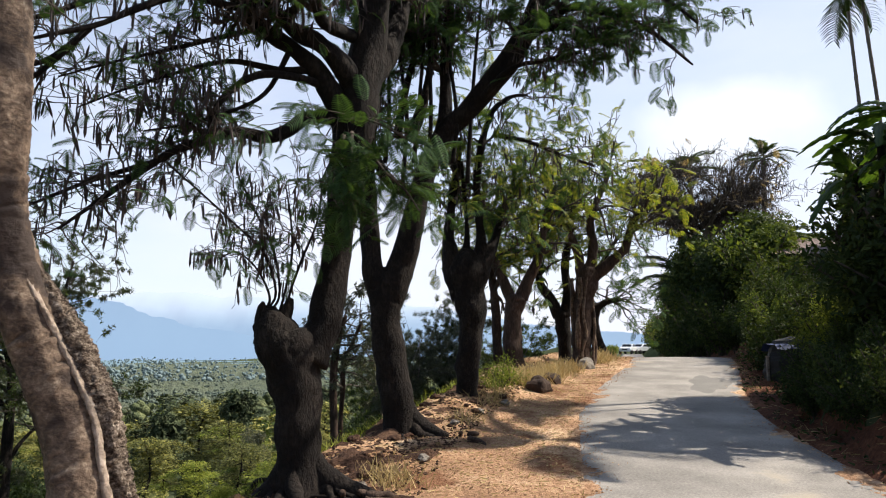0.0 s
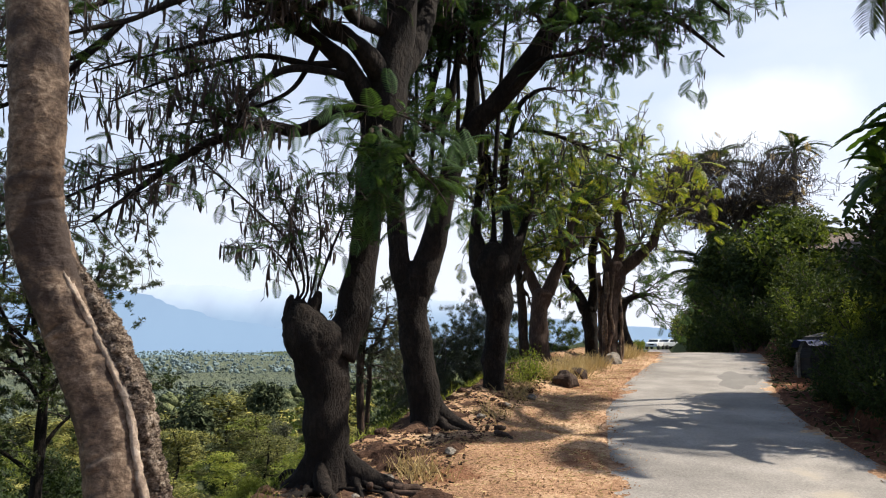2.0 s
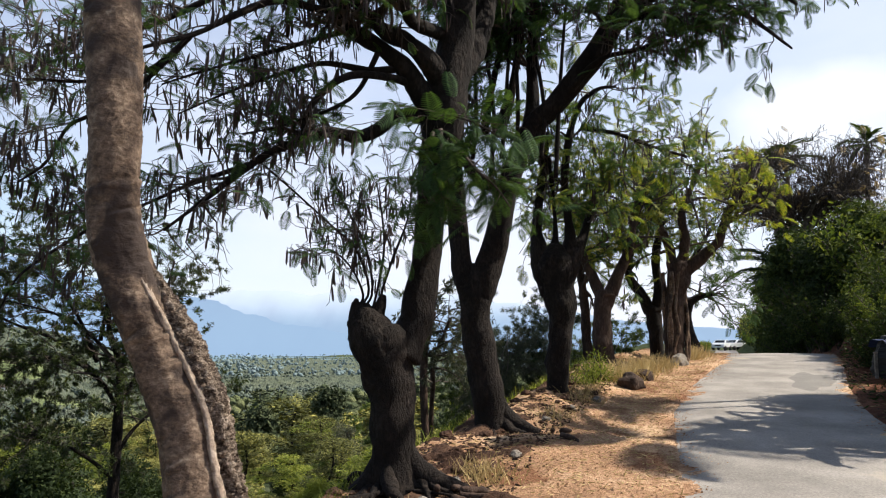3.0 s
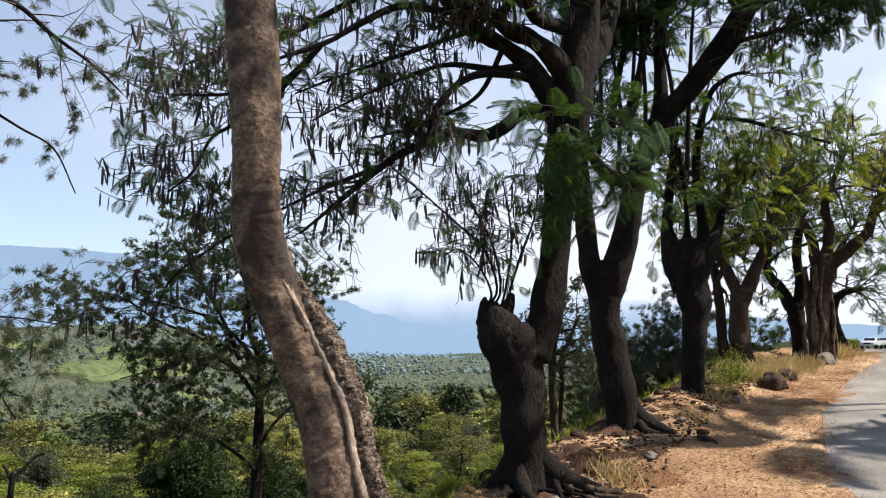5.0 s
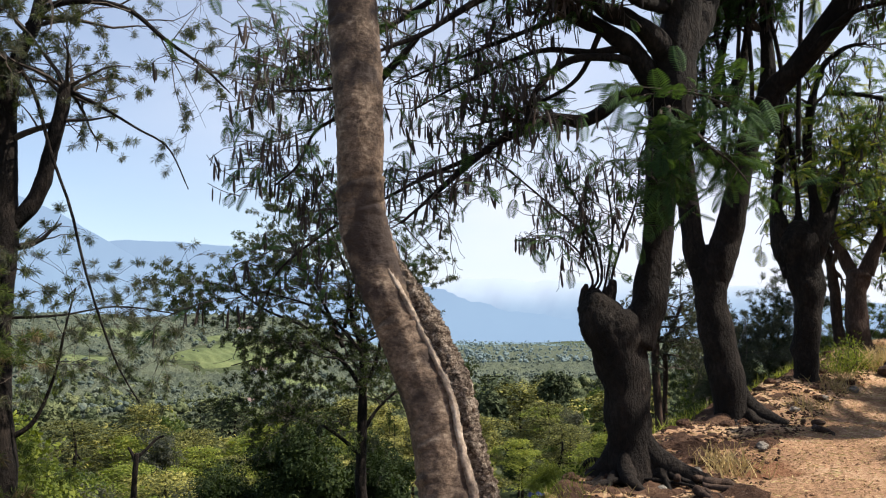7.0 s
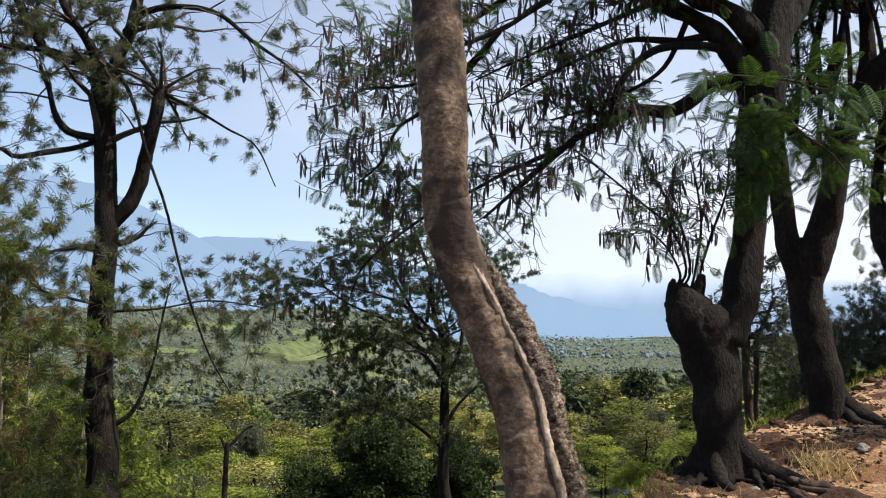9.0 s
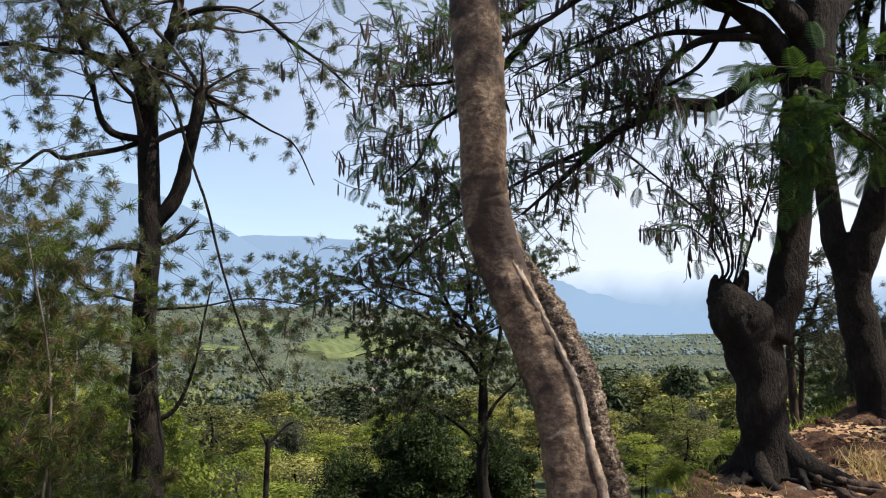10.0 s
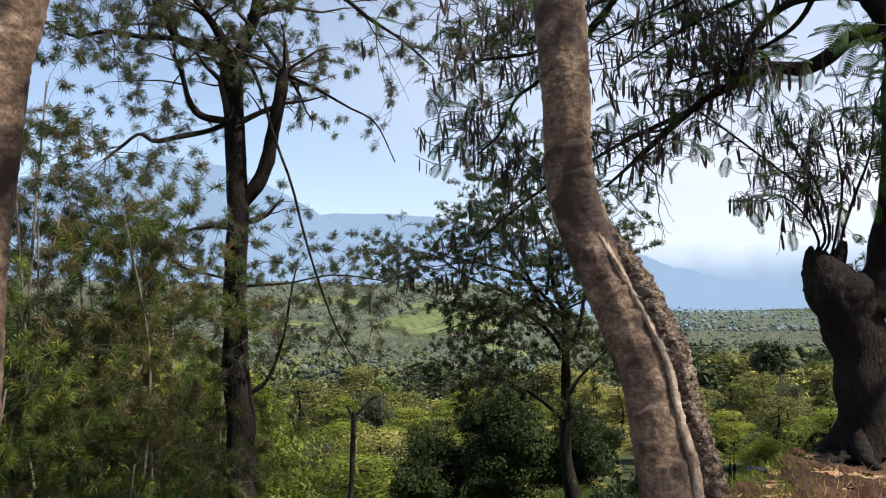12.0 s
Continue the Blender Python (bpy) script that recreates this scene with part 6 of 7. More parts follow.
# the closed canopy of the woods, as an uneven sheet of treetops
def canopy_point(d, a):
    x, y = -np.sin(a) * d, np.cos(a) * d
    k = -0.6 + 0.95 * (1 - np.abs(1.7 * wob(x, y, 0.36, 1.0))) + 0.6 * (1 - np.abs(1.7 * wob(x, y, 0.8, 2.0))) + 0.35 * wob(x, y, 0.09, 5.0)
    z = land(x, y) + 0.8 + 2.4 * k - 5 * np.clip((150 - d) / 25, 0, 1) - 4 * np.clip((45 - edge_x(y) + x) / 10, 0, 2) - np.clip((d - 900) / 3900, 0, 1) * 20
    for cx, cy, rx, ry, _ in FIELDS:
        z = z - 9 * np.clip(1.35 - ((x - cx) / rx) ** 2 - ((y - cy) / ry) ** 2, 0, 0.8)
    return x, y, z


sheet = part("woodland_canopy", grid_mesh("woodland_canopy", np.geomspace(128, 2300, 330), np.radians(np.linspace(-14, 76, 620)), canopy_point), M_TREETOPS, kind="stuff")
tagged(sheet, "closed green treetops filling the valley, haze put into their colour", "woods")
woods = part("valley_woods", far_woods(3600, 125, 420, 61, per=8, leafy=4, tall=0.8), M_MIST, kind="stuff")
tagged(woods, "mixed green woods covering the valley floor, paled for haze", "woods")
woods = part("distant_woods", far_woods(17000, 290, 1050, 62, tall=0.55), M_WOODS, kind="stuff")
tagged(woods, "distant woods coloured grey-green for haze", "woods")


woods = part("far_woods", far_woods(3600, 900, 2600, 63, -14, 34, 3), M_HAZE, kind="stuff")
tagged(woods, "far woods coloured blue-grey for haze", "woods")


# ---------------------------------------------------------------- undergrowth
def bush_mesh(seed, radius, height, leaves, size, stems=7, clump=0.42):
    rng = np.random.default_rng(seed)
    wood, leaf = Geo(), Geo()
    tips = []
    for i in range(stems):
        a, k = rng.uniform(0, 2 * np.pi), rng.uniform(0.2, 1)
        tip = np.array([math.cos(a) * radius * k, math.sin(a) * radius * k, height * rng.uniform(0.45, 1.0)])
        tube(wood, [(0, 0, -0.3, 0.03), (*(tip * [0.35, 0.35, 0.5]), 0.022), (*tip, 0.008)], 5, 7, ends=False)
        tips.append(tip)
    tips = np.array(tips)
    n = leaves
    c = tips[rng.integers(0, stems, n)] * rng.uniform(0.35, 1.0, (n, 1))
    o = unit(rng.normal(0, 1, (n, 3))) * rng.random((n, 1)) ** 0.5 * radius * clump
    pos = c + o
    pos[:, 2] = np.maximum(pos[:, 2], 0.02)
    scatter(leaf, BLADE[0], BLADE[1], pos, o + rng.normal(0, 0.25, (n, 3)) + [0, 0, 0.05], np.array([0, 0, 1.0]) + rng.normal(0, 0.5, (n, 3)), size * rng.uniform(0.6, 1.3, n))
    return wood.mesh("stems", smooth=True), leaf.mesh("leaves")


def bush(meshes, mats, at, scale, turn, label, group, name="bush"):
    ob = thing(name, at, label, "bush", group)
    part("branch_frame", meshes[0], mats[0], ob)
    part("foliage", meshes[1], mats[1], ob)
    ob.scale, ob.rotation_euler = (scale,) * 3, (0, 0, turn)
    return ob


bush_kinds = [(bush_mesh(201, 0.9, 1.3, 1100, 0.1), M_LEAF_DARK), (bush_mesh(202, 1.1, 1.7, 1200, 0.11), M_LEAF), (bush_mesh(203, 0.8, 1.0, 900, 0.085), M_LEAF_DARK), (bush_mesh(204, 1.0, 1.5, 1000, 0.1), M_LEAF_BRIGHT)]
thicket_kinds = [(bush_mesh(211, 1.1, 1.5, 2300, 0.095, 10), M_LEAF_DARK), (bush_mesh(212, 1.1, 1.7, 2200, 0.1, 9), M_LEAF), (bush_mesh(213, 1.0, 1.3, 2000, 0.085, 8), M_LEAF_DARK), (bush_mesh(214, 1.1, 1.6, 1900, 0.09, 9), M_LEAF_BRIGHT)]
for me, mt in bush_kinds + thicket_kinds:
    me[0].materials.append(M_TWIG)
    me[1].materials.append(mt)
bush_labels = ["dense dark green bush on the bank", "green leafy shrub on the bank", "low dark shrub on the bank", "sunlit yellow-green shrub on the bank"]
rng = np.random.default_rng(77)
# thicket kinds carry shade in the dark leaves, sun in the bright ones
GROVES = [(bush_mesh(221, 1.0, 1.55, 3000, 0.1, 19, 0.24), M_LEAF_DARK), (bush_mesh(222, 1.0, 1.6, 2800, 0.1, 17, 0.25), M_LEAF), (bush_mesh(223, 1.0, 1.2, 2300, 0.09, 15, 0.27), M_LEAF_DARK), (bush_mesh(224, 1.0, 1.6, 2600, 0.1, 17, 0.24), M_LEAF_BRIGHT)]
for me, mt in GROVES:
    me[0].materials.append(M_TWIG)
    me[1].materials.append(mt)
grove_labels = ["dark green thicket on the sloping ground, shade in its leaf colour", "green thicket on the sloping ground", "low dark shrub on the sloping ground, shade in its leaf colour", "yellow-green thicket on the sloping ground, sun in its leaf colour"]


def grove(x, y, height, k, turn):
    me, mt = GROVES[k]
    bush(me, (M_TWIG, mt), (x, y, float(land(x, y)) - 0.12), (height + 0.12) / (1.35 if k == 2 else 1.75), turn, grove_labels[k], "bushes on the bank" if x > 0 else "bushes on the slope")


# low growth filling the bank
for i in range(150):
    y = rng.uniform(7.5, 44)
    u = rng.uniform(0.12, 1.0) if i % 2 == 0 else rng.uniform(0.9, 6.0)
    x = float(road_x(y)) + HALF + 0.42 + u
    if 12.6 < y < 16.2 and u < 1.0:
        continue
    grove(x, y, rng.uniform(0.35, 0.6) if y < 12.5 else rng.uniform(0.5, 1.0) if y < 19 else rng.uniform(0.8, 1.5), rng.choice(3, p=[0.6, 0.06, 0.34]), rng.uniform(0, 6.28))
# single tall clumps at the bend
for x, y, h, k in ((12.7, 40.0, 3.4, 0), (13.4, 43.7, 2.2, 0), (11.2, 34.1, 2.1, 0), (10.6, 30.9, 3.6, 0), (10.3, 28.4, 3.7, 0), (10.6, 26.2, 3.5, 1), (10.6, 25.0, 2.6, 0), (9.8, 23.0, 2.1, 0), (8.8, 24.9, 2.0, 0), (9.4, 28.7, 1.8, 0), (8.0, 20.5, 1.2, 0), (8.6, 23.3, 1.4, 0), (9.0, 26.5, 2.4, 0), (9.3, 27.6, 2.9, 0), (10.6, 29.6, 3.4, 0), (10.2, 32.6, 2.8, 0), (11.0, 36.8, 2.6, 0), (9.0, 21.6, 1.7, 0)):
    grove(x, y, h, k, y * 1.7)
# clumps along the near bank
for x, y, h, k in ((7.7, 18.5, 1.3, 1), (6.9, 16.7, 1.2, 0), (7.8, 17.3, 1.3, 0), (7.0, 16.0, 1.4, 0), (7.3, 15.3, 1.5, 0), (6.8, 13.4, 1.1, 3), (6.6, 12.3, 1.0, 3), (6.3, 11.3, 0.8, 0), (7.5, 14.7, 1.4, 0), (6.3, 13.1, 1.0, 3), (5.9, 11.6, 0.7, 0), (5.7, 10.6, 0.5, 0), (5.4, 11.3, 0.6, 0), (4.95, 9.8, 0.8, 0), (4.85, 8.8, 0.75, 0), (5.15, 11.1, 0.85, 0), (5.1, 10.5, 0.8, 0), (5.3, 9.4, 0.9, 0), (5.25, 11.9, 0.8, 0), (4.8, 9.3, 0.6, 2), (4.95, 10.2, 0.6, 2), (5.05, 10.8, 0.6, 2), (4.75, 8.2, 0.5, 2), (5.2, 8.4, 0.7, 1), (5.6, 8.0, 0.9, 0), (5.9, 9.2, 1.0, 0), (6.6, 10.2, 1.2, 0), (6.3, 11.0, 2.3, 0), (6.9, 12.3, 2.3, 0), (6.3, 9.9, 2.4, 0), (6.7, 11.6, 2.5, 0), (7.0, 10.8, 2.6, 0)):
    grove(x, y, h, k, y * 2.3)
# growth along the far stretch of road
for i in range(15):
    y = 42 + 5 * i
    x = float(road_x(y)) + HALF + 1.4 + 0.3 * (i % 3)
    grove(x, y, 2.6 + 0.5 * (i % 3), (0, 1, 0, 3)[i % 4], y)
for i in range(6):
    y = 96 + 4 * i
    x = float(road_x(y)) + HALF - 4.1
    grove(x, y, 1.5, (1, 3)[i % 2], y)

# undergrowth along the drop
for i in range(46):
    y = rng.uniform(2.0, 24)
    s = rng.uniform(0.5, 5.5)
    x = float(edge_x(y)) - s
    k = rng.choice(4, p=[0.42, 0.33, 0.15, 0.1])
    me, mt = thicket_kinds[k]
    z = float(land(x, y))
    sc = min(rng.uniform(0.4, 0.9), max(0.3, (0.1 + 0.06 * y - z) / 1.7))
    bush(me, (M_TWIG, mt), (x, y, z - 0.05), sc, rng.uniform(0, 6.28), "leafy green shrub on the steep slope", "bushes on the slope")
for x, y, sc, k in ((0.95, 13.2, 0.42, 3), (1.15, 13.7, 0.38, 3), (0.75, 12.8, 0.3, 3)):
    me, mt = bush_kinds[k]
    bush(me, (M_TWIG, mt), (x, y, float(road_z(y)) + 0.02), sc, y, "bright green sunlit shrub by the tree row", "bushes by the tree row")

DEEP_SLOPE = ((-9.4, 5.2, 3.4, 1), (-9.6, 6.6, 3.2, 0), (-7.9, 4.4, 2.2, 3), (-8.1, 5.4, 2.0, 3), (-10.4, 8.2, 2.6, 3), (-8.9, 4.2, 3.2, 1), (-7.2, 5.6, 1.3, 3), (-6.9, 4.5, 1.2, 3))
for x, y, sc, k in ((-7.4, 5.2, 1.2, 1), (-8.9, 6.0, 1.4, 0), (-9.4, 4.4, 1.5, 1), (-10.2, 7.4, 1.4, 3), (-7.0, 3.6, 1.1, 3), (-8.6, 3.0, 1.5, 1), (-9.0, 8.6, 1.3, 1), (-6.8, 7.2, 1.0, 3)):
    me, mt = thicket_kinds[k]
    bush(me, (M_TWIG, mt), (x, y, float(land(x, y)) - 0.1), sc, x * 3, "dense shaded shrub on the steep slope", "bushes on the slope")

for x, y, h, k in DEEP_SLOPE:
    grove(x, y, h, k, x * 2.1)

for x, y, top, k in ((-5.8, 3.3, 0.1, 3), (-6.4, 4.2, 0.0, 3), (-6.9, 3.0, 0.3, 1), (-5.5, 4.1, -0.3, 3), (-6.2, 2.4, 0.4, 3), (-5.2, 3.1, -0.2, 3), (-7.4, 3.9, 0.5, 3), (-6.4, 8.4, -0.9, 3), (-5.6, 7.9, -0.7, 1), (-7.2, 9.3, -1.2, 1), (-4.9, 8.6, -0.9, 3)):
    grove(x, y, top - float(land(x, y)), k, x * 1.3)

# leafy trees behind the bank, dark against the sky
big = [rounded_mesh(301, 6.5, 3.2, 34, 190, 0.26), rounded_mesh(302, 8.0, 2.8, 30, 180, 0.26)]
for me, mt in ((big[0], M_LEAF_DARK), (big[1], M_LEAF)):
    me[0].materials.append(M_BARK_DARK)
    me[1].materials.append(mt)
# several at the right stand out of view, added to shade the bank hedge
for x, y, sc, k, turn in ((10.9, 28.6, 0.56, 0, 0.7), (9.9, 29.6, 0.66, 0, 2.9), (10.9, 26.2, 0.42, 1, 4.1), (12.3, 30.4, 0.56, 0, 5.2), (9.8, 27.0, 0.5, 0, 1.9), (11.4, 28.0, 0.6, 0, 3.3), (12.6, 31.0, 0.42, 0, 0.4), (12.4, 37, 0.6, 0, 2.2), (7.8, 12.9, 0.5, 0, 0.9), (10.5, 13, 0.5, 0, 1.3), (15.4, 25.6, 0.62, 0, 1.0), (15.8, 28.6, 0.6, 0, 2.6), (14.6, 23.4, 0.5, 0, 3.6), (9.6, 10.5, 0.5, 0, 2.3), (10.8, 15.8, 0.5, 0, 3.3), (11.7, 18.6, 0.5, 0, 4.3), (13.2, 21.5, 0.5, 0, 0.2), (9.4, 8.4, 0.45, 0, 5.3), (15.9, 51, 0.75, 0, 0.5), (18.6, 60, 0.85, 0, 1.5), (21.2, 70, 0.95, 1, 2.5), (24.8, 82, 1.0, 0, 3.5), (14.6, 44, 0.7, 0, 4.5), (29.5, 96, 0.8, 0, 1.2), (33.5, 112, 0.75, 1, 0.3)):
    planted("leafy_tree", big[k], (M_BARK_DARK, M_LEAF_DARK), (x, y, float(land(x, y)) - 0.1), sc, turn, "dark green leafy tree above the bank, seen or added unseen for shade", "tree", "trees above the bank")


# a bare-twigged tree with brown pods
def bare_tree(base, height, spread, seed, label):
    rng = np.random.default_rng(seed)
    root = thing("bare_tree", base, label, "tree")
    b = np.array(base, float)
    g = Geo()
    trunk = tube(g, [(*b, 0.3), (*(b + [0.2, 0, height * 0.35]), 0.22), (*(b + [0.1, 0.2, height * 0.55]), 0.17)], 12, 16, rough=0.1)
    part("trunk", g, M_BARK_DARK, root, base=base, smooth=True)
    limbs = []
    for i in range(9):
        a = i / 9 * 2 * np.pi + rng.normal(0, 0.2)
        o = np.array([math.cos(a) * spread, math.sin(a) * spread, 0])
        s = trunk[-1, :3]
        p = [(*s, 0.13), (*(s + o * 0.35 + [0, 0, height * 0.18]), 0.09), (*(s + o * 0.7 + [0, 0, height * 0.3]), 0.06), (*(s + o * rng.uniform(0.85, 1.05) + [0, 0, height * rng.uniform(0.25, 0.42)]), 0.025)]
        g = Geo()
        limbs.append(tube(g, p, 8, 14, rough=0.08))
        part("limb", g, M_TWIG_GREY, root, base=base, smooth=True)
    first, second = branching(rng, limbs, 42, 1.5, 13, 0.65, start=0.15, spread=0.8, lift=0.2, droop=0.0, thick=0.4, wiggle=0.2, least=0.011)
    part("twig_work", twig_mesh(first + second), M_TWIG, root, "bare grey-brown twigs", base=base, kind="stuff")
    pos, _ = sites(rng, second, 1)
    part("pod_spray", pod_mesh(rng, pos, 0.24), M_POD, root, base=base, kind="stuff")
    pos, way = sites(rng, second[::30], 1)
    part("foliage", leaf_mesh(rng, FROND, pos, way, 0.4), M_DRYLEAF, root, base=base, kind="stuff")


bare_tree((10.3, 31.8, float(land(10.3, 31.8)) - 0.2), 7.3, 3.0, 401, "bare grey-brown tree dotted with dry pods")


# ---------------------------------------------------------------- palms and bananas
def palm_leaf(length, width, pairs, arch, seed):
    """A feather palm leaf along +x from the origin."""
    rng = np.random.default_rng(seed)
    g = Geo()
    n = 14
    f = np.linspace(0, 1, n)
    rib = np.stack([f * length * (1 - 0.18 * arch * f), 0 * f, length * (0.35 * f * arch * 0.6 - 0.75 * arch * f ** 2.2), 0.022 * (1 - 0.85 * f) * length / 1.6], -1)
    tube(g, rib, 5, ends=False)
    for i in range(pairs):
        k = 0.15 + 0.85 * (i + 0.5) / pairs
        at = np.array([np.interp(k, f, rib[:, j]) for j in range(3)])
        ln = width * (0.55 + 0.9 * math.sin(math.pi * min(k * 0.9 + 0.08, 1))) * rng.uniform(0.85, 1.1)
        for s in (-1, 1):
            d = unit(np.array([0.75, s * 0.9, 0.1 - 0.35 * k + rng.normal(0, 0.1)]))
            w = unit(np.array([0.9, -s * 0.75, 0.15])) * 0.028 * length / 1.6
            tip = at + d * ln - [0, 0, 0.28 * ln]
            mid = at + d * ln * 0.5
            g.add([at - w * 0.5, at + w * 0.5, mid - w, mid + w, tip - w * 0.1, tip + w * 0.1], [[0, 2, 3, 1], [2, 4, 5, 3]])
    return g


AREKA_LEAF = palm_leaf(1.5, 0.42, 20, 0.9, 1).mesh("palm_leaf")
COCO_LEAF = palm_leaf(2.8, 0.6, 30, 0.8, 2).mesh("palm_leaf")
for me in (AREKA_LEAF, COCO_LEAF):
    me.materials.append(M_LEAF_DARK)


def palm(name, base, top, radius, leaf, count, scale, label, seed, group="palms"):
    rng = np.random.default_rng(seed)
    root = thing(name, base, label, "palm", group)
    b, t = np.array(base, float), np.array(top, float)
    g = Geo()
    mid = (b + t) / 2 + rng.normal(0, 0.08, 3) * [1, 1, 0]
    tube(g, [(*b, radius * 1.25), (*mid, radius), (*t, radius * 0.85)], 10, 60, rings=radius * 0.12)
    part("trunk", g, M_TWIG_GREY, root, base=base, smooth=True)
    g = Geo()
    tube(g, [(*(t - [0, 0, 0.05]), radius * 1.1), (*(t + [0, 0, 0.3 * scale]), radius * 1.3), (*(t + [0, 0, 0.65 * scale]), radius * 0.5)], 10, 10)
    part("crownshaft", g, M_LEAF, root, "smooth green crownshaft", base=base, smooth=True)
    for i in range(count):
        ob = part("palm_leaf", leaf, M_LEAF_DARK, root)
        el = rng.uniform(-25, 60)
        ob.matrix_basis = Matrix.Translation(t - b + Vector((0, 0, 0.55 * scale))) @ Euler((rng.normal(0, 0.2), -radians(el), i * 2.4 + rng.normal(0, 0.2))).to_matrix().to_4x4() @ Matrix.Diagonal((scale, scale, scale, 1))
    return root


def on_land(x, y):
    return (x, y, float(land(x, y)) - 0.1)


palm("areca_palm", on_land(15.3, 37.0), (15.27, 36.97, 9.9), 0.11, AREKA_LEAF, 13, 1.0, "slender areca palm with a feathery round crown", 501)
palm("areca_palm", on_land(7.5, 13.5), (7.1, 13.3, 7.6), 0.032, AREKA_LEAF, 9, 0.62, "thin areca palm leaning over the bank", 502)
palm("areca_palm", on_land(7.8, 13.7), (7.5, 13.55, 7.9), 0.034, AREKA_LEAF, 9, 0.62, "thin areca palm above the banana plants", 503)
palm("areca_palm", on_land(7.75, 13.1), (7.62, 13.0, 7.8), 0.034, AREKA_LEAF, 9, 0.62, "thin areca palm above the banana plants", 504)
palm("coconut_palm", on_land(10.4, 33.5), (9.9, 33.4, 8.3), 0.16, COCO_LEAF, 15, 0.75, "coconut palm rising behind a bare tree", 505)
palm("coconut_palm", on_land(10.6, 31.4), (9.4, 30.4, 3.6), 0.15, COCO_LEAF, 14, 0.75, "low coconut palm drooping over the road bend", 506)
palm("coconut_palm", on_land(15.2, 34.6), (15.1, 34.4, 6.0), 0.15, COCO_LEAF, 14, 0.6, "coconut palm among the bank trees", 507)
palm("coconut_palm", on_land(17.2, 36.5), (17.0, 36.4, 5.9), 0.12, COCO_LEAF, 12, 0.42, "small palm by the house", 508)


def banana_leaf(length, width, arch, seed):
    rng = np.random.default_rng(seed)
    n, m = 26, 7
    f = np.linspace(0, 1, n)
    x = length * f * (1 - 0.25 * arch * f)
    z = length * (0.5 * f - 0.95 * arch * f ** 2)
    half = width * 0.5 * np.sin(np.pi * np.clip(f * 0.93 + 0.05, 0, 1)) ** 0.55 * np.where(f < 0.1, f * 10, 1)
    tear = 1 - 0.35 * (rng.random(n) < 0.3)
    v = []
    for i in range(n):
        for j in range(m):
            s = (j / (m - 1) - 0.5) * 2
            e = half[i] * s * (tear[i] if abs(s) > 0.6 else 1)
            v.append((x[i], e, z[i] - abs(s) ** 1.6 * half[i] * 0.45 + 0.02 * math.sin(i * 2.1 + j)))
    q = [(i * m + j, (i + 1) * m + j, (i + 1) * m + j + 1, i * m + j + 1) for i in range(n - 1) for j in range(m - 1)]
    g = Geo().add(v, q)
    return g.mesh("leaf_blade", smooth=True)


BANANA = [banana_leaf(2.0, 0.36, a, s) for a, s in ((0.75, 1), (0.95, 2), (1.15, 3), (0.5, 4))]
for me in BANANA:
    me.materials.append(M_BANANA)
DEAD_BANANA = banana_leaf(1.5, 0.24, 0.6, 9)
DEAD_BANANA.materials.append(M_DEADLEAF)


def banana(base, height, count, scale, seed, label):
    rng = np.random.default_rng(seed)
    root = thing("banana_plant", base, label, "banana plant", "banana plants on the bank")
    b = np.array(base, float)
    g = Geo()
    tube(g, [(*b, 0.1), (*(b + [0.05, 0, height * 0.5]), 0.075), (*(b + [0.02, 0.05, height]), 0.045)], 12, 18, rough=0.06)
    part("stem", g, M_BARK_DARK, root, "dark sheathed stem", base=base, smooth=True)
    for i in range(count):
        ob = part("leaf_blade", BANANA[rng.integers(4)], M_BANANA, root)
        ob.matrix_basis = Matrix.Translation((0.02, 0.05, height - 0.15)) @ Euler((rng.normal(0, 0.35), -radians(rng.uniform(-20, 55)), i * 2.4 + rng.normal(0, 0.3))).to_matrix().to_4x4() @ Matrix.Diagonal((scale, scale, scale, 1))
    for i in range(7):
        ob = part("dead_leaf", DEAD_BANANA, M_DEADLEAF, root, "dry brown leaf hanging down the stem")
        ob.matrix_basis = Matrix.Translation((0.02, 0.05, height - 0.2 - 0.12 * i)) @ Euler((rng.normal(0, 0.3), radians(rng.uniform(35, 62)), i * 2.4 + rng.normal(0, 0.4))).to_matrix().to_4x4() @ Matrix.Diagonal((scale, scale * 0.8, scale, 1))


for x, y, top, sc, seed, label in ((6.1, 10.8, 4.7, 0.58, 602, "banana plant with broad drooping leaves on the bank"), (6.05, 11.36, 4.2, 0.56, 603, "banana plant with torn leaves on the bank"), (6.3, 10.6, 5.1, 0.58, 604, "tall banana plant above the bank"), (6.5, 11.9, 4.2, 0.55, 605, "banana plant with broad drooping leaves on the bank"), (6.2, 9.8, 4.5, 0.55, 606, "tall banana plant above the bank")):
    banana(on_land(x, y), top - on_land(x, y)[2], 10, sc, seed, label)
# two palms out of view, added for frond shadows across the road
palm("coconut_palm", on_land(8.9, 6.4), (8.7, 6.3, 7.4), 0.14, COCO_LEAF, 9, 0.8, "coconut palm leaning towards the road, out of view", 511)
palm("coconut_palm", on_land(8.6, 11.0), (8.5, 11.2, 8.6), 0.14, COCO_LEAF, 7, 0.7, "coconut palm behind the banana plants, out of view", 512)



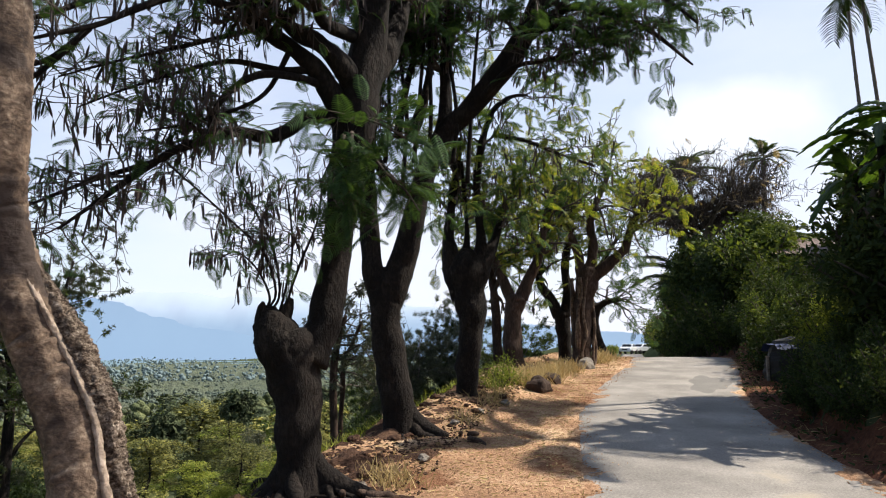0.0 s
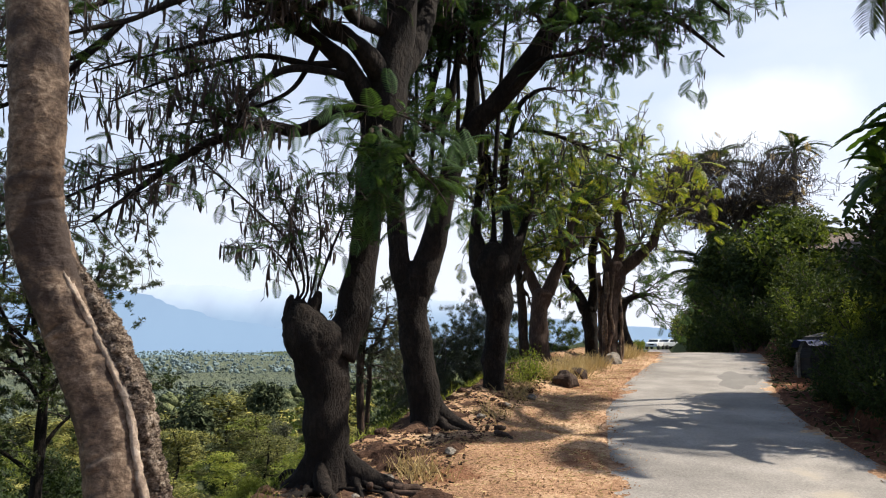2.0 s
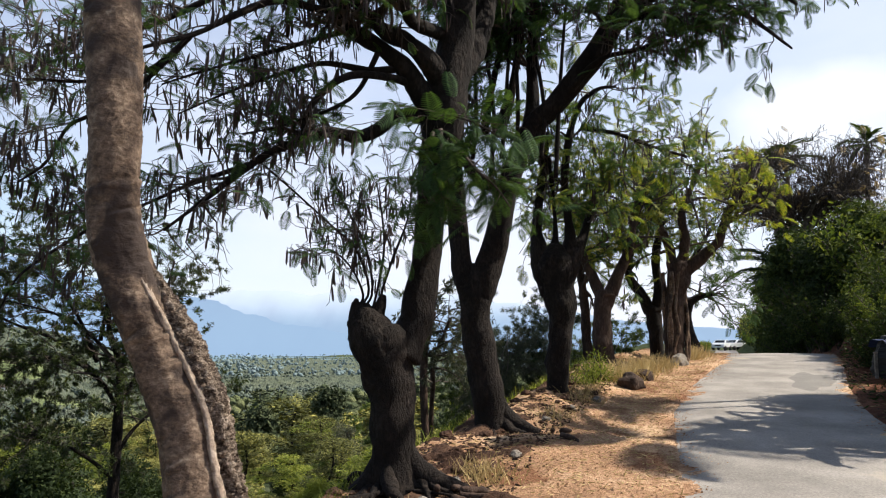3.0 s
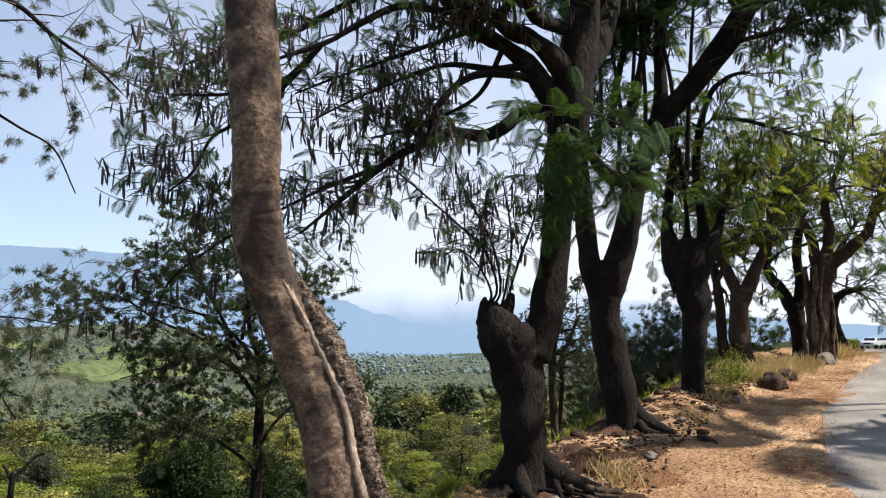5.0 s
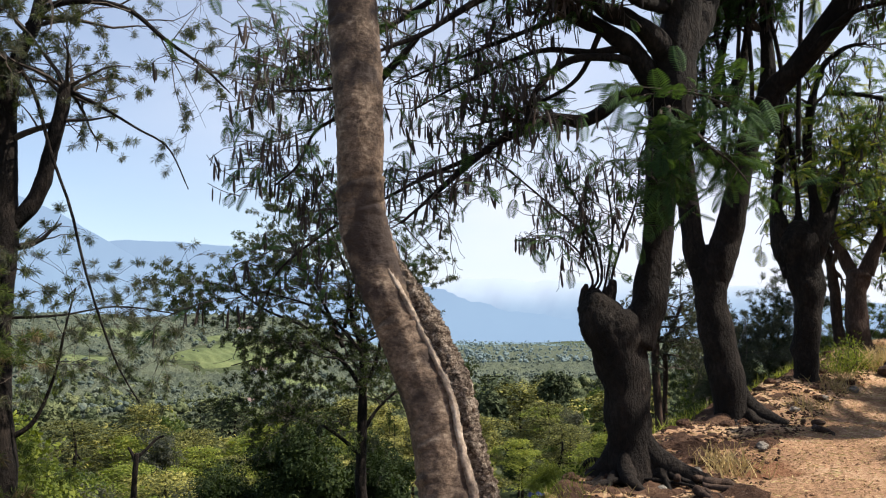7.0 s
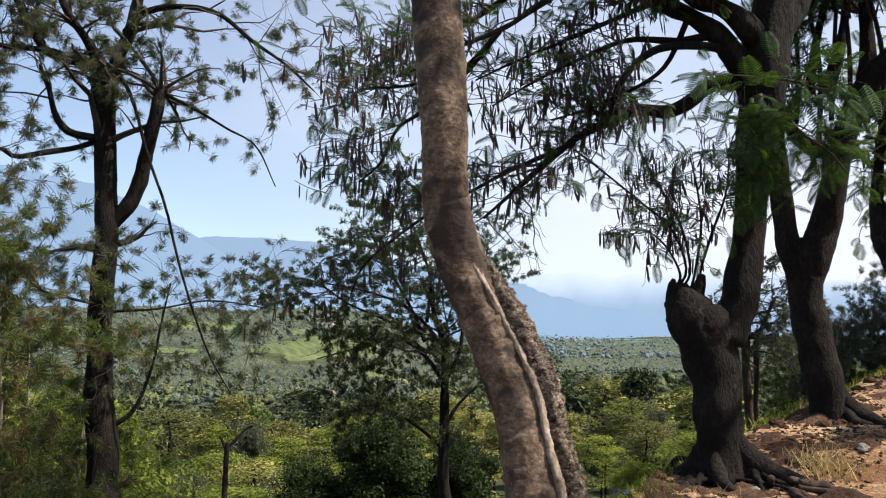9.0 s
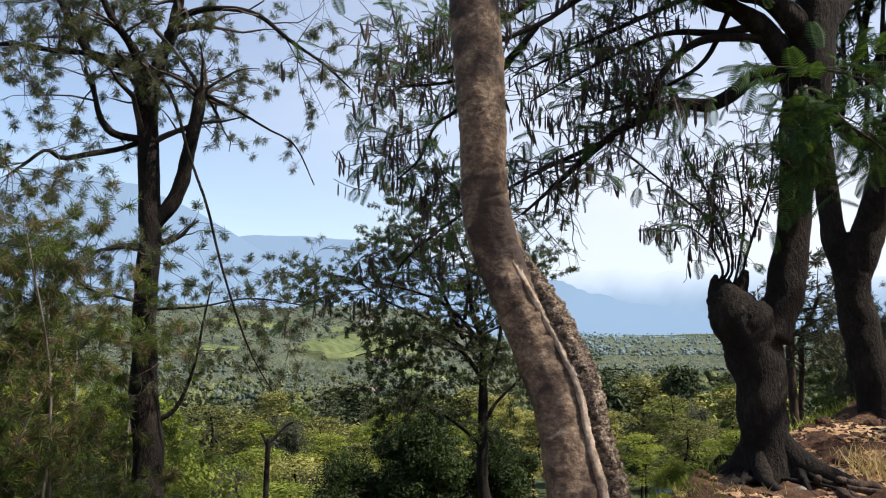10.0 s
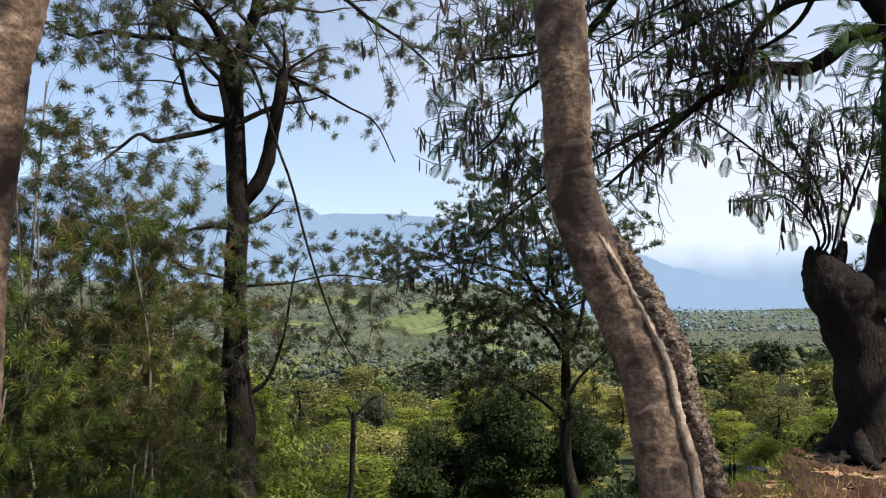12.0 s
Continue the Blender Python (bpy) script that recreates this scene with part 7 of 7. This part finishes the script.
# ---------------------------------------------------------------- built things
def box(geo, lo, hi, bevel=0.0):
    """A block with chamfered edges."""
    bm = bmesh.new()
    bmesh.ops.create_cube(bm, size=1)
    lo, hi = np.array(lo, float), np.array(hi, float)
    for v in bm.verts:
        v.co = Vector((lo + hi) / 2 + np.array(v.co) * (hi - lo))
    if bevel:
        bmesh.ops.bevel(bm, geom=bm.edges[:], offset=bevel, segments=2, affect="EDGES")
    bmesh.ops.triangulate(bm, faces=bm.faces[:])
    bm.verts.index_update()
    geo.add([v.co[:] for v in bm.verts], None, [[v.index for v in f.verts] for f in bm.faces])
    bm.free()
    return geo


# house behind the bank
HB = (12.7, 27.2, float(land(12.7, 27.2)) - 0.35)
house = thing("house", HB, "small plastered house with a low rusty roof", "house")
part("wall", box(Geo(), (-1.6, -1.5, 0), (1.9, 1.8, 1.75), 0.02), M_WALL, house)
for s, nm in ((-1, "roof"), (1, "roof")):
    me = grid_mesh("roof_sheet", np.linspace(-2.1, 2.4, 91), np.linspace(0, 1, 6), lambda u, v: (u, 0.15 + s * (2.05 - 2.05 * v), 1.55 + 0.75 * v + 0.025 * np.sin(u * 42)))
    part("roof", me, M_ROOF, house, "rusty corrugated roof sheet")
part("window", box(Geo(), (-0.5, -1.54, 0.8), (0.3, -1.49, 1.4), 0.01), M_GLASS, house)
part("door", box(Geo(), (0.7, -1.54, 0.05), (1.3, -1.49, 1.5), 0.01), M_BARK_RED, house)

# tarred block with a blue sheet over it, a white post and a sign by the road
y0 = 14.7
BB = (6.35, y0, float(road_z(y0)))
block = thing("roadside_block", BB, "black tarred roadside block partly covered by blue sheet", "block")
g = Geo()
tube(g, [(0.16, 0.1, -0.1, 0.56), (0.16, 0.1, 0.15, 0.55), (0.15, 0.1, 0.45, 0.52), (0.14, 0.1, 0.66, 0.46)], 16, 22, rough=0.08, lobes=4, lobe=0.1)
part("body", g, M_BLACK, block)
me = grid_mesh("sheet", np.linspace(-0.34, 0.34, 14), np.linspace(-0.36, 0.4, 14), lambda u, v: (u, v, 0.74 + 0.012 * np.sin(u * 21 + v * 9) - 0.9 * np.maximum(np.abs(v) - 0.26, 0)))
part("cover_sheet", me, M_BLUE, block, "crumpled dark blue plastic sheet")
post = thing("marker_post", (5.93, y0 - 0.1, float(road_z(y0))), "short weathered grey marker post", "post")
part("shaft", box(Geo(), (-0.025, -0.025, -0.1), (0.025, 0.025, 0.5), 0.006), M_ROCK, post)
part("cap", box(Geo(), (-0.032, -0.032, 0.5), (0.032, 0.032, 0.53), 0.006), M_WALL, post)
SB = (6.75, 15.3, float(land(6.75, 15.3)))
sign = thing("small_sign", SB, "small blank white board on a thin stake", "sign")
part("stake", box(Geo(), (-0.02, -0.02, -0.2), (0.02, 0.02, max(0.3, 1.86 - SB[2])), 0.004), M_WALL, sign)
part("board", box(Geo(), (-0.1, -0.045, 1.7 - SB[2]), (0.1, -0.025, 1.84 - SB[2]), 0.006), M_WHITE, sign)
g = Geo()
tube(g, [(-0.22, 0, 0.03, 0.05), (0, 0.02, 0.05, 0.09), (0.24, 0, 0.04, 0.06)], 9, 12, rough=0.25, freq=5)
slab = part("flat_stone", g.mesh("flat_stone", smooth=True), M_DIRT)
slab.location, slab.scale = (6.1, 13.6, float(road_z(13.6)) + 0.03), (1, 1, 0.6)
tagged(slab, "flat ochre stone lying by the road", "stone")


# parked cars beyond the crest
def car(base, turn, label):
    root = thing("car", base, label, "car", "cars on the road")
    prof = [(-2.0, 0.45), (-1.98, 0.8), (-1.75, 0.95), (-1.1, 1.02), (-0.55, 1.42), (0.75, 1.46), (1.5, 1.05), (1.95, 0.98), (2.05, 0.7), (2.02, 0.42)]
    v, q = [], []
    for s in (-1, 1):
        for x, z in prof:
            k = 0.72 if z > 1.2 else 0.84
            v.append((x, s * k, z))
    n = len(prof)
    q = [(i, i + 1, n + i + 1, n + i) for i in range(n - 1)] + [(0, n, 2 * n - 1, n - 1)]
    bm = bmesh.new()
    vs = [bm.verts.new(p) for p in v]
    for f in q:
        bm.faces.new([vs[k] for k in f])
    bm.faces.new(vs[:n])
    bm.faces.new(vs[n:][::-1])
    bmesh.ops.recalc_face_normals(bm, faces=bm.faces[:])
    bmesh.ops.bevel(bm, geom=bm.edges[:], offset=0.06, segments=2, affect="EDGES")
    me = bpy.data.meshes.new("body")
    bm.to_mesh(me)
    bm.free()
    body = part("body", me, M_CARPAINT, root)
    part("windscreen", Geo().add([(-1.06, -0.68, 1.07), (-1.06, 0.68, 1.07), (-0.6, 0.62, 1.4), (-0.6, -0.62, 1.4)], [[0, 1, 2, 3]]), M_GLASS, root)
    for s in (-1, 1):
        part("side_window", Geo().add([(-0.85, s * 0.85, 1.06), (1.25, s * 0.85, 1.06), (0.75, s * 0.765, 1.39), (-0.45, s * 0.765, 1.39)], [[0, 1, 2, 3]]), M_GLASS, root)
        part("headlight", box(Geo(), (-2.02, s * 0.62 - 0.16, 0.7), (-1.9, s * 0.62 + 0.16, 0.84), 0.02), M_LAMP, root)
        for x in (-1.3, 1.3):
            g = Geo()
            tube(g, [(x, s * 0.68, 0.32, 0.32), (x, s * 0.86, 0.32, 0.32)], 18)
            w = part("wheel", g, M_TYRE, root, smooth=True)
            g = Geo()
            tube(g, [(x, s * 0.86, 0.32, 0.2), (x, s * 0.885, 0.32, 0.18)], 14)
            part("rim", g, M_RIM, w)
    part("grille", box(Geo(), (-2.04, -0.4, 0.62), (-1.95, 0.4, 0.8), 0.02), M_TYRE, root)
    part("bumper", box(Geo(), (-2.08, -0.8, 0.4), (-1.95, 0.8, 0.58), 0.04), M_CARPAINT, root)
    root.rotation_euler = (0, 0, turn)
    return root


car((26.6, 114.5, float(road_z(114.5)) + 0.02), radians(62), "silver white car parked beyond the crest")
car((29.2, 117.0, float(road_z(117)) + 0.02), radians(35), "white car parked beyond the crest")


# ---------------------------------------------------------------- roots, stones, grass and litter
rng = np.random.default_rng(88)


def root_line(start, heading, length, r, n=9):
    a, p, c = heading, [], np.array(start, float)
    for k in range(n):
        x, y = c
        f = k / (n - 1)
        z = float(road_z(y)) + 0.02 + 0.1 * (1 - f) ** 2 * min(1.0, r / 0.08) - 0.05 * f - max(0.0, float(edge_x(y)) - 0.1 - x) * 1.1
        p.append((x, y, z + 0.03 * math.sin(5 * f + heading), r * (1 - 0.75 * f)))
        a += rng.normal(0, 0.5)
        c = c + np.array([math.cos(a), math.sin(a)]) * length / (n - 1)
    return p


for base, mat, rows in (((-1.25, 7.11), M_BARK_DARK, ((-0.15, 0.75, 0.045), (-2.7, 0.9, 0.05), (-0.75, 0.9, 0.03), (0.25, 1.0, 0.035), (-2.2, 0.7, 0.05), (-0.5, 1.1, 0.028), (3.4, 0.7, 0.05), (-1.6, 0.6, 0.035), (-1.1, 0.9, 0.022))),
                        ((-0.75, 6.7), M_BARK_RED, ((-0.9, 0.5, 0.035), (0.3, 0.6, 0.04), (1.2, 0.5, 0.03), (-0.2, 0.7, 0.03), (2.4, 0.4, 0.035), (-0.5, 0.55, 0.02), (0.8, 0.5, 0.02))),
                        ((-0.55, 9.79), M_BARK_DARK, ((-0.2, 0.6, 0.1), (-0.9, 0.8, 0.03), (0.4, 1.0, 0.04), (-1.6, 0.6, 0.035), (-0.4, 1.1, 0.02))),
                        ((0.2, 9.4), M_BARK_RED, ((-0.3, 0.6, 0.03), (0.6, 0.7, 0.03), (1.5, 0.5, 0.025), (-1.2, 0.5, 0.02))),
                        ((0.37, 12.0), M_BARK_RED, ((-0.3, 1.0, 0.05), (0.5, 1.2, 0.05), (-1.0, 0.8, 0.04))),
                        ((1.55, 16.93), M_BARK_RED, ((-0.5, 1.2, 0.08), (-1.2, 1.0, 0.06), (0.3, 1.2, 0.07)))):
    for h, ln, r in rows:
        g = Geo()
        st = (base[0] + 0.12 * math.cos(h), base[1] + 0.12 * math.sin(h))
        tube(g, root_line(st, h, ln, r), 9, 26, rough=0.4, freq=7.0, seed=int(h * 7) % 13)
        b = (base[0], base[1], float(road_z(base[1])))
        ob = part("surface_root", g, mat, None, base=b, smooth=True)
        tagged(ob, "gnarled dark root spreading over the dirt", "tree root", "roots at the tree feet")


def stone(at, size, squash, seed, label, mat=M_ROCK):
    bm = bmesh.new()
    bmesh.ops.create_icosphere(bm, subdivisions=3, radius=1)
    for v in bm.verts:
        k = 1 + 0.38 * noise.noise(v.co * 1.3 + Vector((seed * 3.3, 0, 0))) + 0.14 * noise.noise(v.co * 4 + Vector((0, seed, 0)))
        v.co = Vector((v.co.x * k, v.co.y * k * 0.8, v.co.z * k * squash)) * size
    me = bpy.data.meshes.new("stone")
    bm.to_mesh(me)
    bm.free()
    ob = part("stone", me, mat)
    ob.location, ob.rotation_euler = at, (0, 0, seed)
    return tagged(ob, label, "stone", "stones on the verge")


def on_verge(x, y):
    f = (x - (float(edge_x(y)) - 0.3)) / (float(road_x(y)) - HALF + 0.3 - float(edge_x(y)) + 0.3)
    return float(verge_point(np.array([y]), np.array([f]))[2][0])


for x, y, s, q, sd, lab in ((1.62, 13.5, 0.24, 0.75, 1, "mossy brown boulder at the verge"), (1.95, 14.6, 0.22, 0.6, 2, "low weathered stone on the verge"), (1.75, 15.6, 0.2, 0.55, 3, "low weathered stone on the verge"), (3.1, 17.4, 0.22, 0.8, 4, "squared stone before the rooted tree"),
                            (-0.95, 6.7, 0.05, 0.8, 5, "pale stone by the forked tree's foot"), (-0.75, 7.3, 0.07, 0.7, 6, "small stone between the roots"), (-0.2, 8.3, 0.06, 0.7, 7, "small stone between the roots"), (0.5, 10.9, 0.07, 0.6, 8, "small stone on the verge"), (0.9, 11.8, 0.08, 0.6, 9, "small stone on the verge"), (0.15, 10.2, 0.06, 0.6, 10, "small stone on the verge")):
    stone((x, y, on_verge(x, y) + s * q * 0.4), s, q, sd, lab, M_BARK_RED if sd in (1, 2, 3) else M_ROCK)

# crumpled blue litter
me = grid_mesh("plastic_litter", np.linspace(-0.1, 0.1, 12), np.linspace(-0.05, 0.05, 8), lambda u, v: (u, v * (1 + 2 * u), 0.025 + 0.02 * np.sin(u * 60) * np.cos(v * 70)))
lit = part("plastic_litter", me, M_BLUE)
lit.location = (-1.86, 6.3, on_verge(-1.86, 6.3) + 0.02)
tagged(lit, "crumpled bright blue plastic scrap on the ground", "litter")


def blades(n, place, length, mat, name, label, lie=0.3, width=0.02, cat="grass"):
    g = Geo()
    pos = np.array([place() for _ in range(n)])
    t = np.array([[0, -0.5, 0], [0, 0.5, 0], [0.55, -0.35, 0.03], [0.55, 0.35, 0.03], [1, -0.05, -0.03], [1, 0.05, -0.03]]) * [1, width, 1]
    q = np.array([[0, 2, 3, 1], [2, 4, 5, 3]])
    way = rng.normal(0, 1, (n, 3)) * [1, 1, 0.15] * lie + [0, 0, 1 - lie]
    scatter(g, t, q, pos, way, rng.normal(0, 1, (n, 3)), length * rng.uniform(0.5, 1.4, n))
    ob = part(name, g, mat, kind="stuff")
    return tagged(ob, label, cat)


def verge_spot(f0, f1, y0, y1):
    def spot():
        y = rng.uniform(y0, y1)
        f = rng.uniform(f0, f1)
        x, _, z = verge_point(np.array([y]), np.array([f]))
        return float(x[0]), y, float(z[0])
    return spot


def tuft_spot(centres, spread):
    def spot():
        cx, cy = centres[rng.integers(len(centres))]
        x, y = cx + rng.normal(0, spread), cy + rng.normal(0, spread)
        return x, y, on_verge(x, y) - 0.01
    return spot


blades(20000, verge_spot(0.1, 0.9, 4.5, 22), 0.055, M_GRASS, "straw_litter", "dry straw and leaf litter scattered over the dirt", 0.98, 0.16, "litter")
blades(2500, verge_spot(0.08, 0.5, 4.5, 20), 0.06, M_BARK_RED, "leaf_litter", "brown fallen leaves among the roots", 0.97, 0.45, "litter")
blades(2600, tuft_spot([(1.75, 14.6), (1.9, 15.1), (2.3, 16.2), (1.45, 13.9), (2.0, 15.6), (2.6, 16.8), (3.6, 18.8), (3.9, 19.6)], 0.16), 0.26, M_GRASS, "dry_grass_tufts", "tall dry straw-coloured grass tufts", 0.35, 0.05)
blades(420, tuft_spot([(-0.55, 7.6), (-0.45, 7.4), (0.3, 10.4), (0.7, 11.6), (0.85, 12.2)], 0.13), 0.2, M_GRASS, "dry_grass_tufts", "dry grass tufts between the roots", 0.4, 0.05)
blades(700, tuft_spot([(-1.45, 5.5), (-1.6, 5.9), (-1.75, 6.3), (-1.3, 5.2), (-1.85, 5.6)], 0.16), 0.1, M_LEAF_BRIGHT, "green_grass", "green and straw grass at the verge's edge", 0.4, 0.05)
blades(500, tuft_spot([(-1.45, 5.4), (-1.2, 5.6), (-1.55, 6.1), (-1.1, 6.2)], 0.2), 0.09, M_GRASS, "dry_grass_tufts", "dry grass by the forked tree's foot", 0.5, 0.05)
blades(900, verge_spot(0.02, 0.12, 4.4, 8.2), 0.09, M_LEAF_BRIGHT, "green_grass", "short green grass at the verge's edge", 0.4, 0.07)
blades(1500, verge_spot(0.0, 0.12, 9, 18), 0.13, M_LEAF_BRIGHT, "green_grass", "short green grass along the tree row", 0.4, 0.07)


def bank_spot():
    y = rng.uniform(5, 20)
    f = rng.uniform(0.1, 0.75)
    x, _, z = bank_point(np.array([y]), np.array([f]))
    return float(x[0]), y, float(z[0])


blades(1300, bank_spot, 0.13, M_GRASS, "dry_bank_litter", "dry stalks and roots hanging on the red bank", 0.9, 0.05, "litter")
blades(1500, bank_spot, 0.07, M_LEAF_DARK, "bank_weeds", "small dark weeds on the red bank", 0.7, 0.4, "weeds")


# clods of dark soil heaped between the roots
for i in range(80):
    y = rng.uniform(6.4, 16.5)
    x = float(edge_x(y)) + rng.uniform(0.05, 1.0)
    sz = rng.uniform(0.025, 0.09)
    ob = stone((x, y, on_verge(x, y) + sz * 0.15), sz, rng.uniform(0.4, 0.75), i + 20, "clod of brown soil between the roots", M_HUMUS)
    ob.name = "soil_clod"
    tagged(ob, category="soil clod", group="clods between the roots")


# gravel along the road's edges
def pebbles(n, place, size, mat, name, label):
    g = Geo()
    t = np.array([[1, 0, 0], [-0.3, 0.8, 0.1], [-0.5, -0.7, 0], [0.1, 0, 0.7], [0.1, 0.1, -0.5]])
    f = np.array([[0, 1, 3], [1, 2, 3], [2, 0, 3], [1, 0, 4], [2, 1, 4], [0, 2, 4]])[:3]
    pos = np.array([place() for _ in range(n)])
    scatter(g, t, None, pos, rng.normal(0, 1, (n, 3)) * [1, 1, 0.2], np.array([0, 0, 1.0]) + rng.normal(0, 0.3, (n, 3)), size * rng.uniform(0.4, 1.6, n), f)
    return tagged(part(name, g, mat, kind="stuff"), label, "gravel")


def road_edge_spot():
    y = rng.uniform(5.5, 22)
    side = rng.random() < 0.65
    w = -(1 + float(widen(y)) / HALF + rng.normal(-0.02, 0.12)) if side else 1 + rng.normal(0.0, 0.12)
    return float(road_x(y)) + w * HALF, y, float(road_z(y)) + 0.002


pebbles(4200, road_edge_spot, 0.01, M_DIRT, "road_gravel", "loose tan gravel along the crumbling road edge")
pebbles(9000, verge_spot(0.12, 0.95, 5, 22), 0.014, M_DIRT, "dirt_gravel", "loose ochre grit on the dirt shoulder")
pebbles(2500, verge_spot(0.1, 0.5, 6, 16), 0.022, M_HUMUS, "soil_crumbs", "brown soil crumbs near the tree roots")
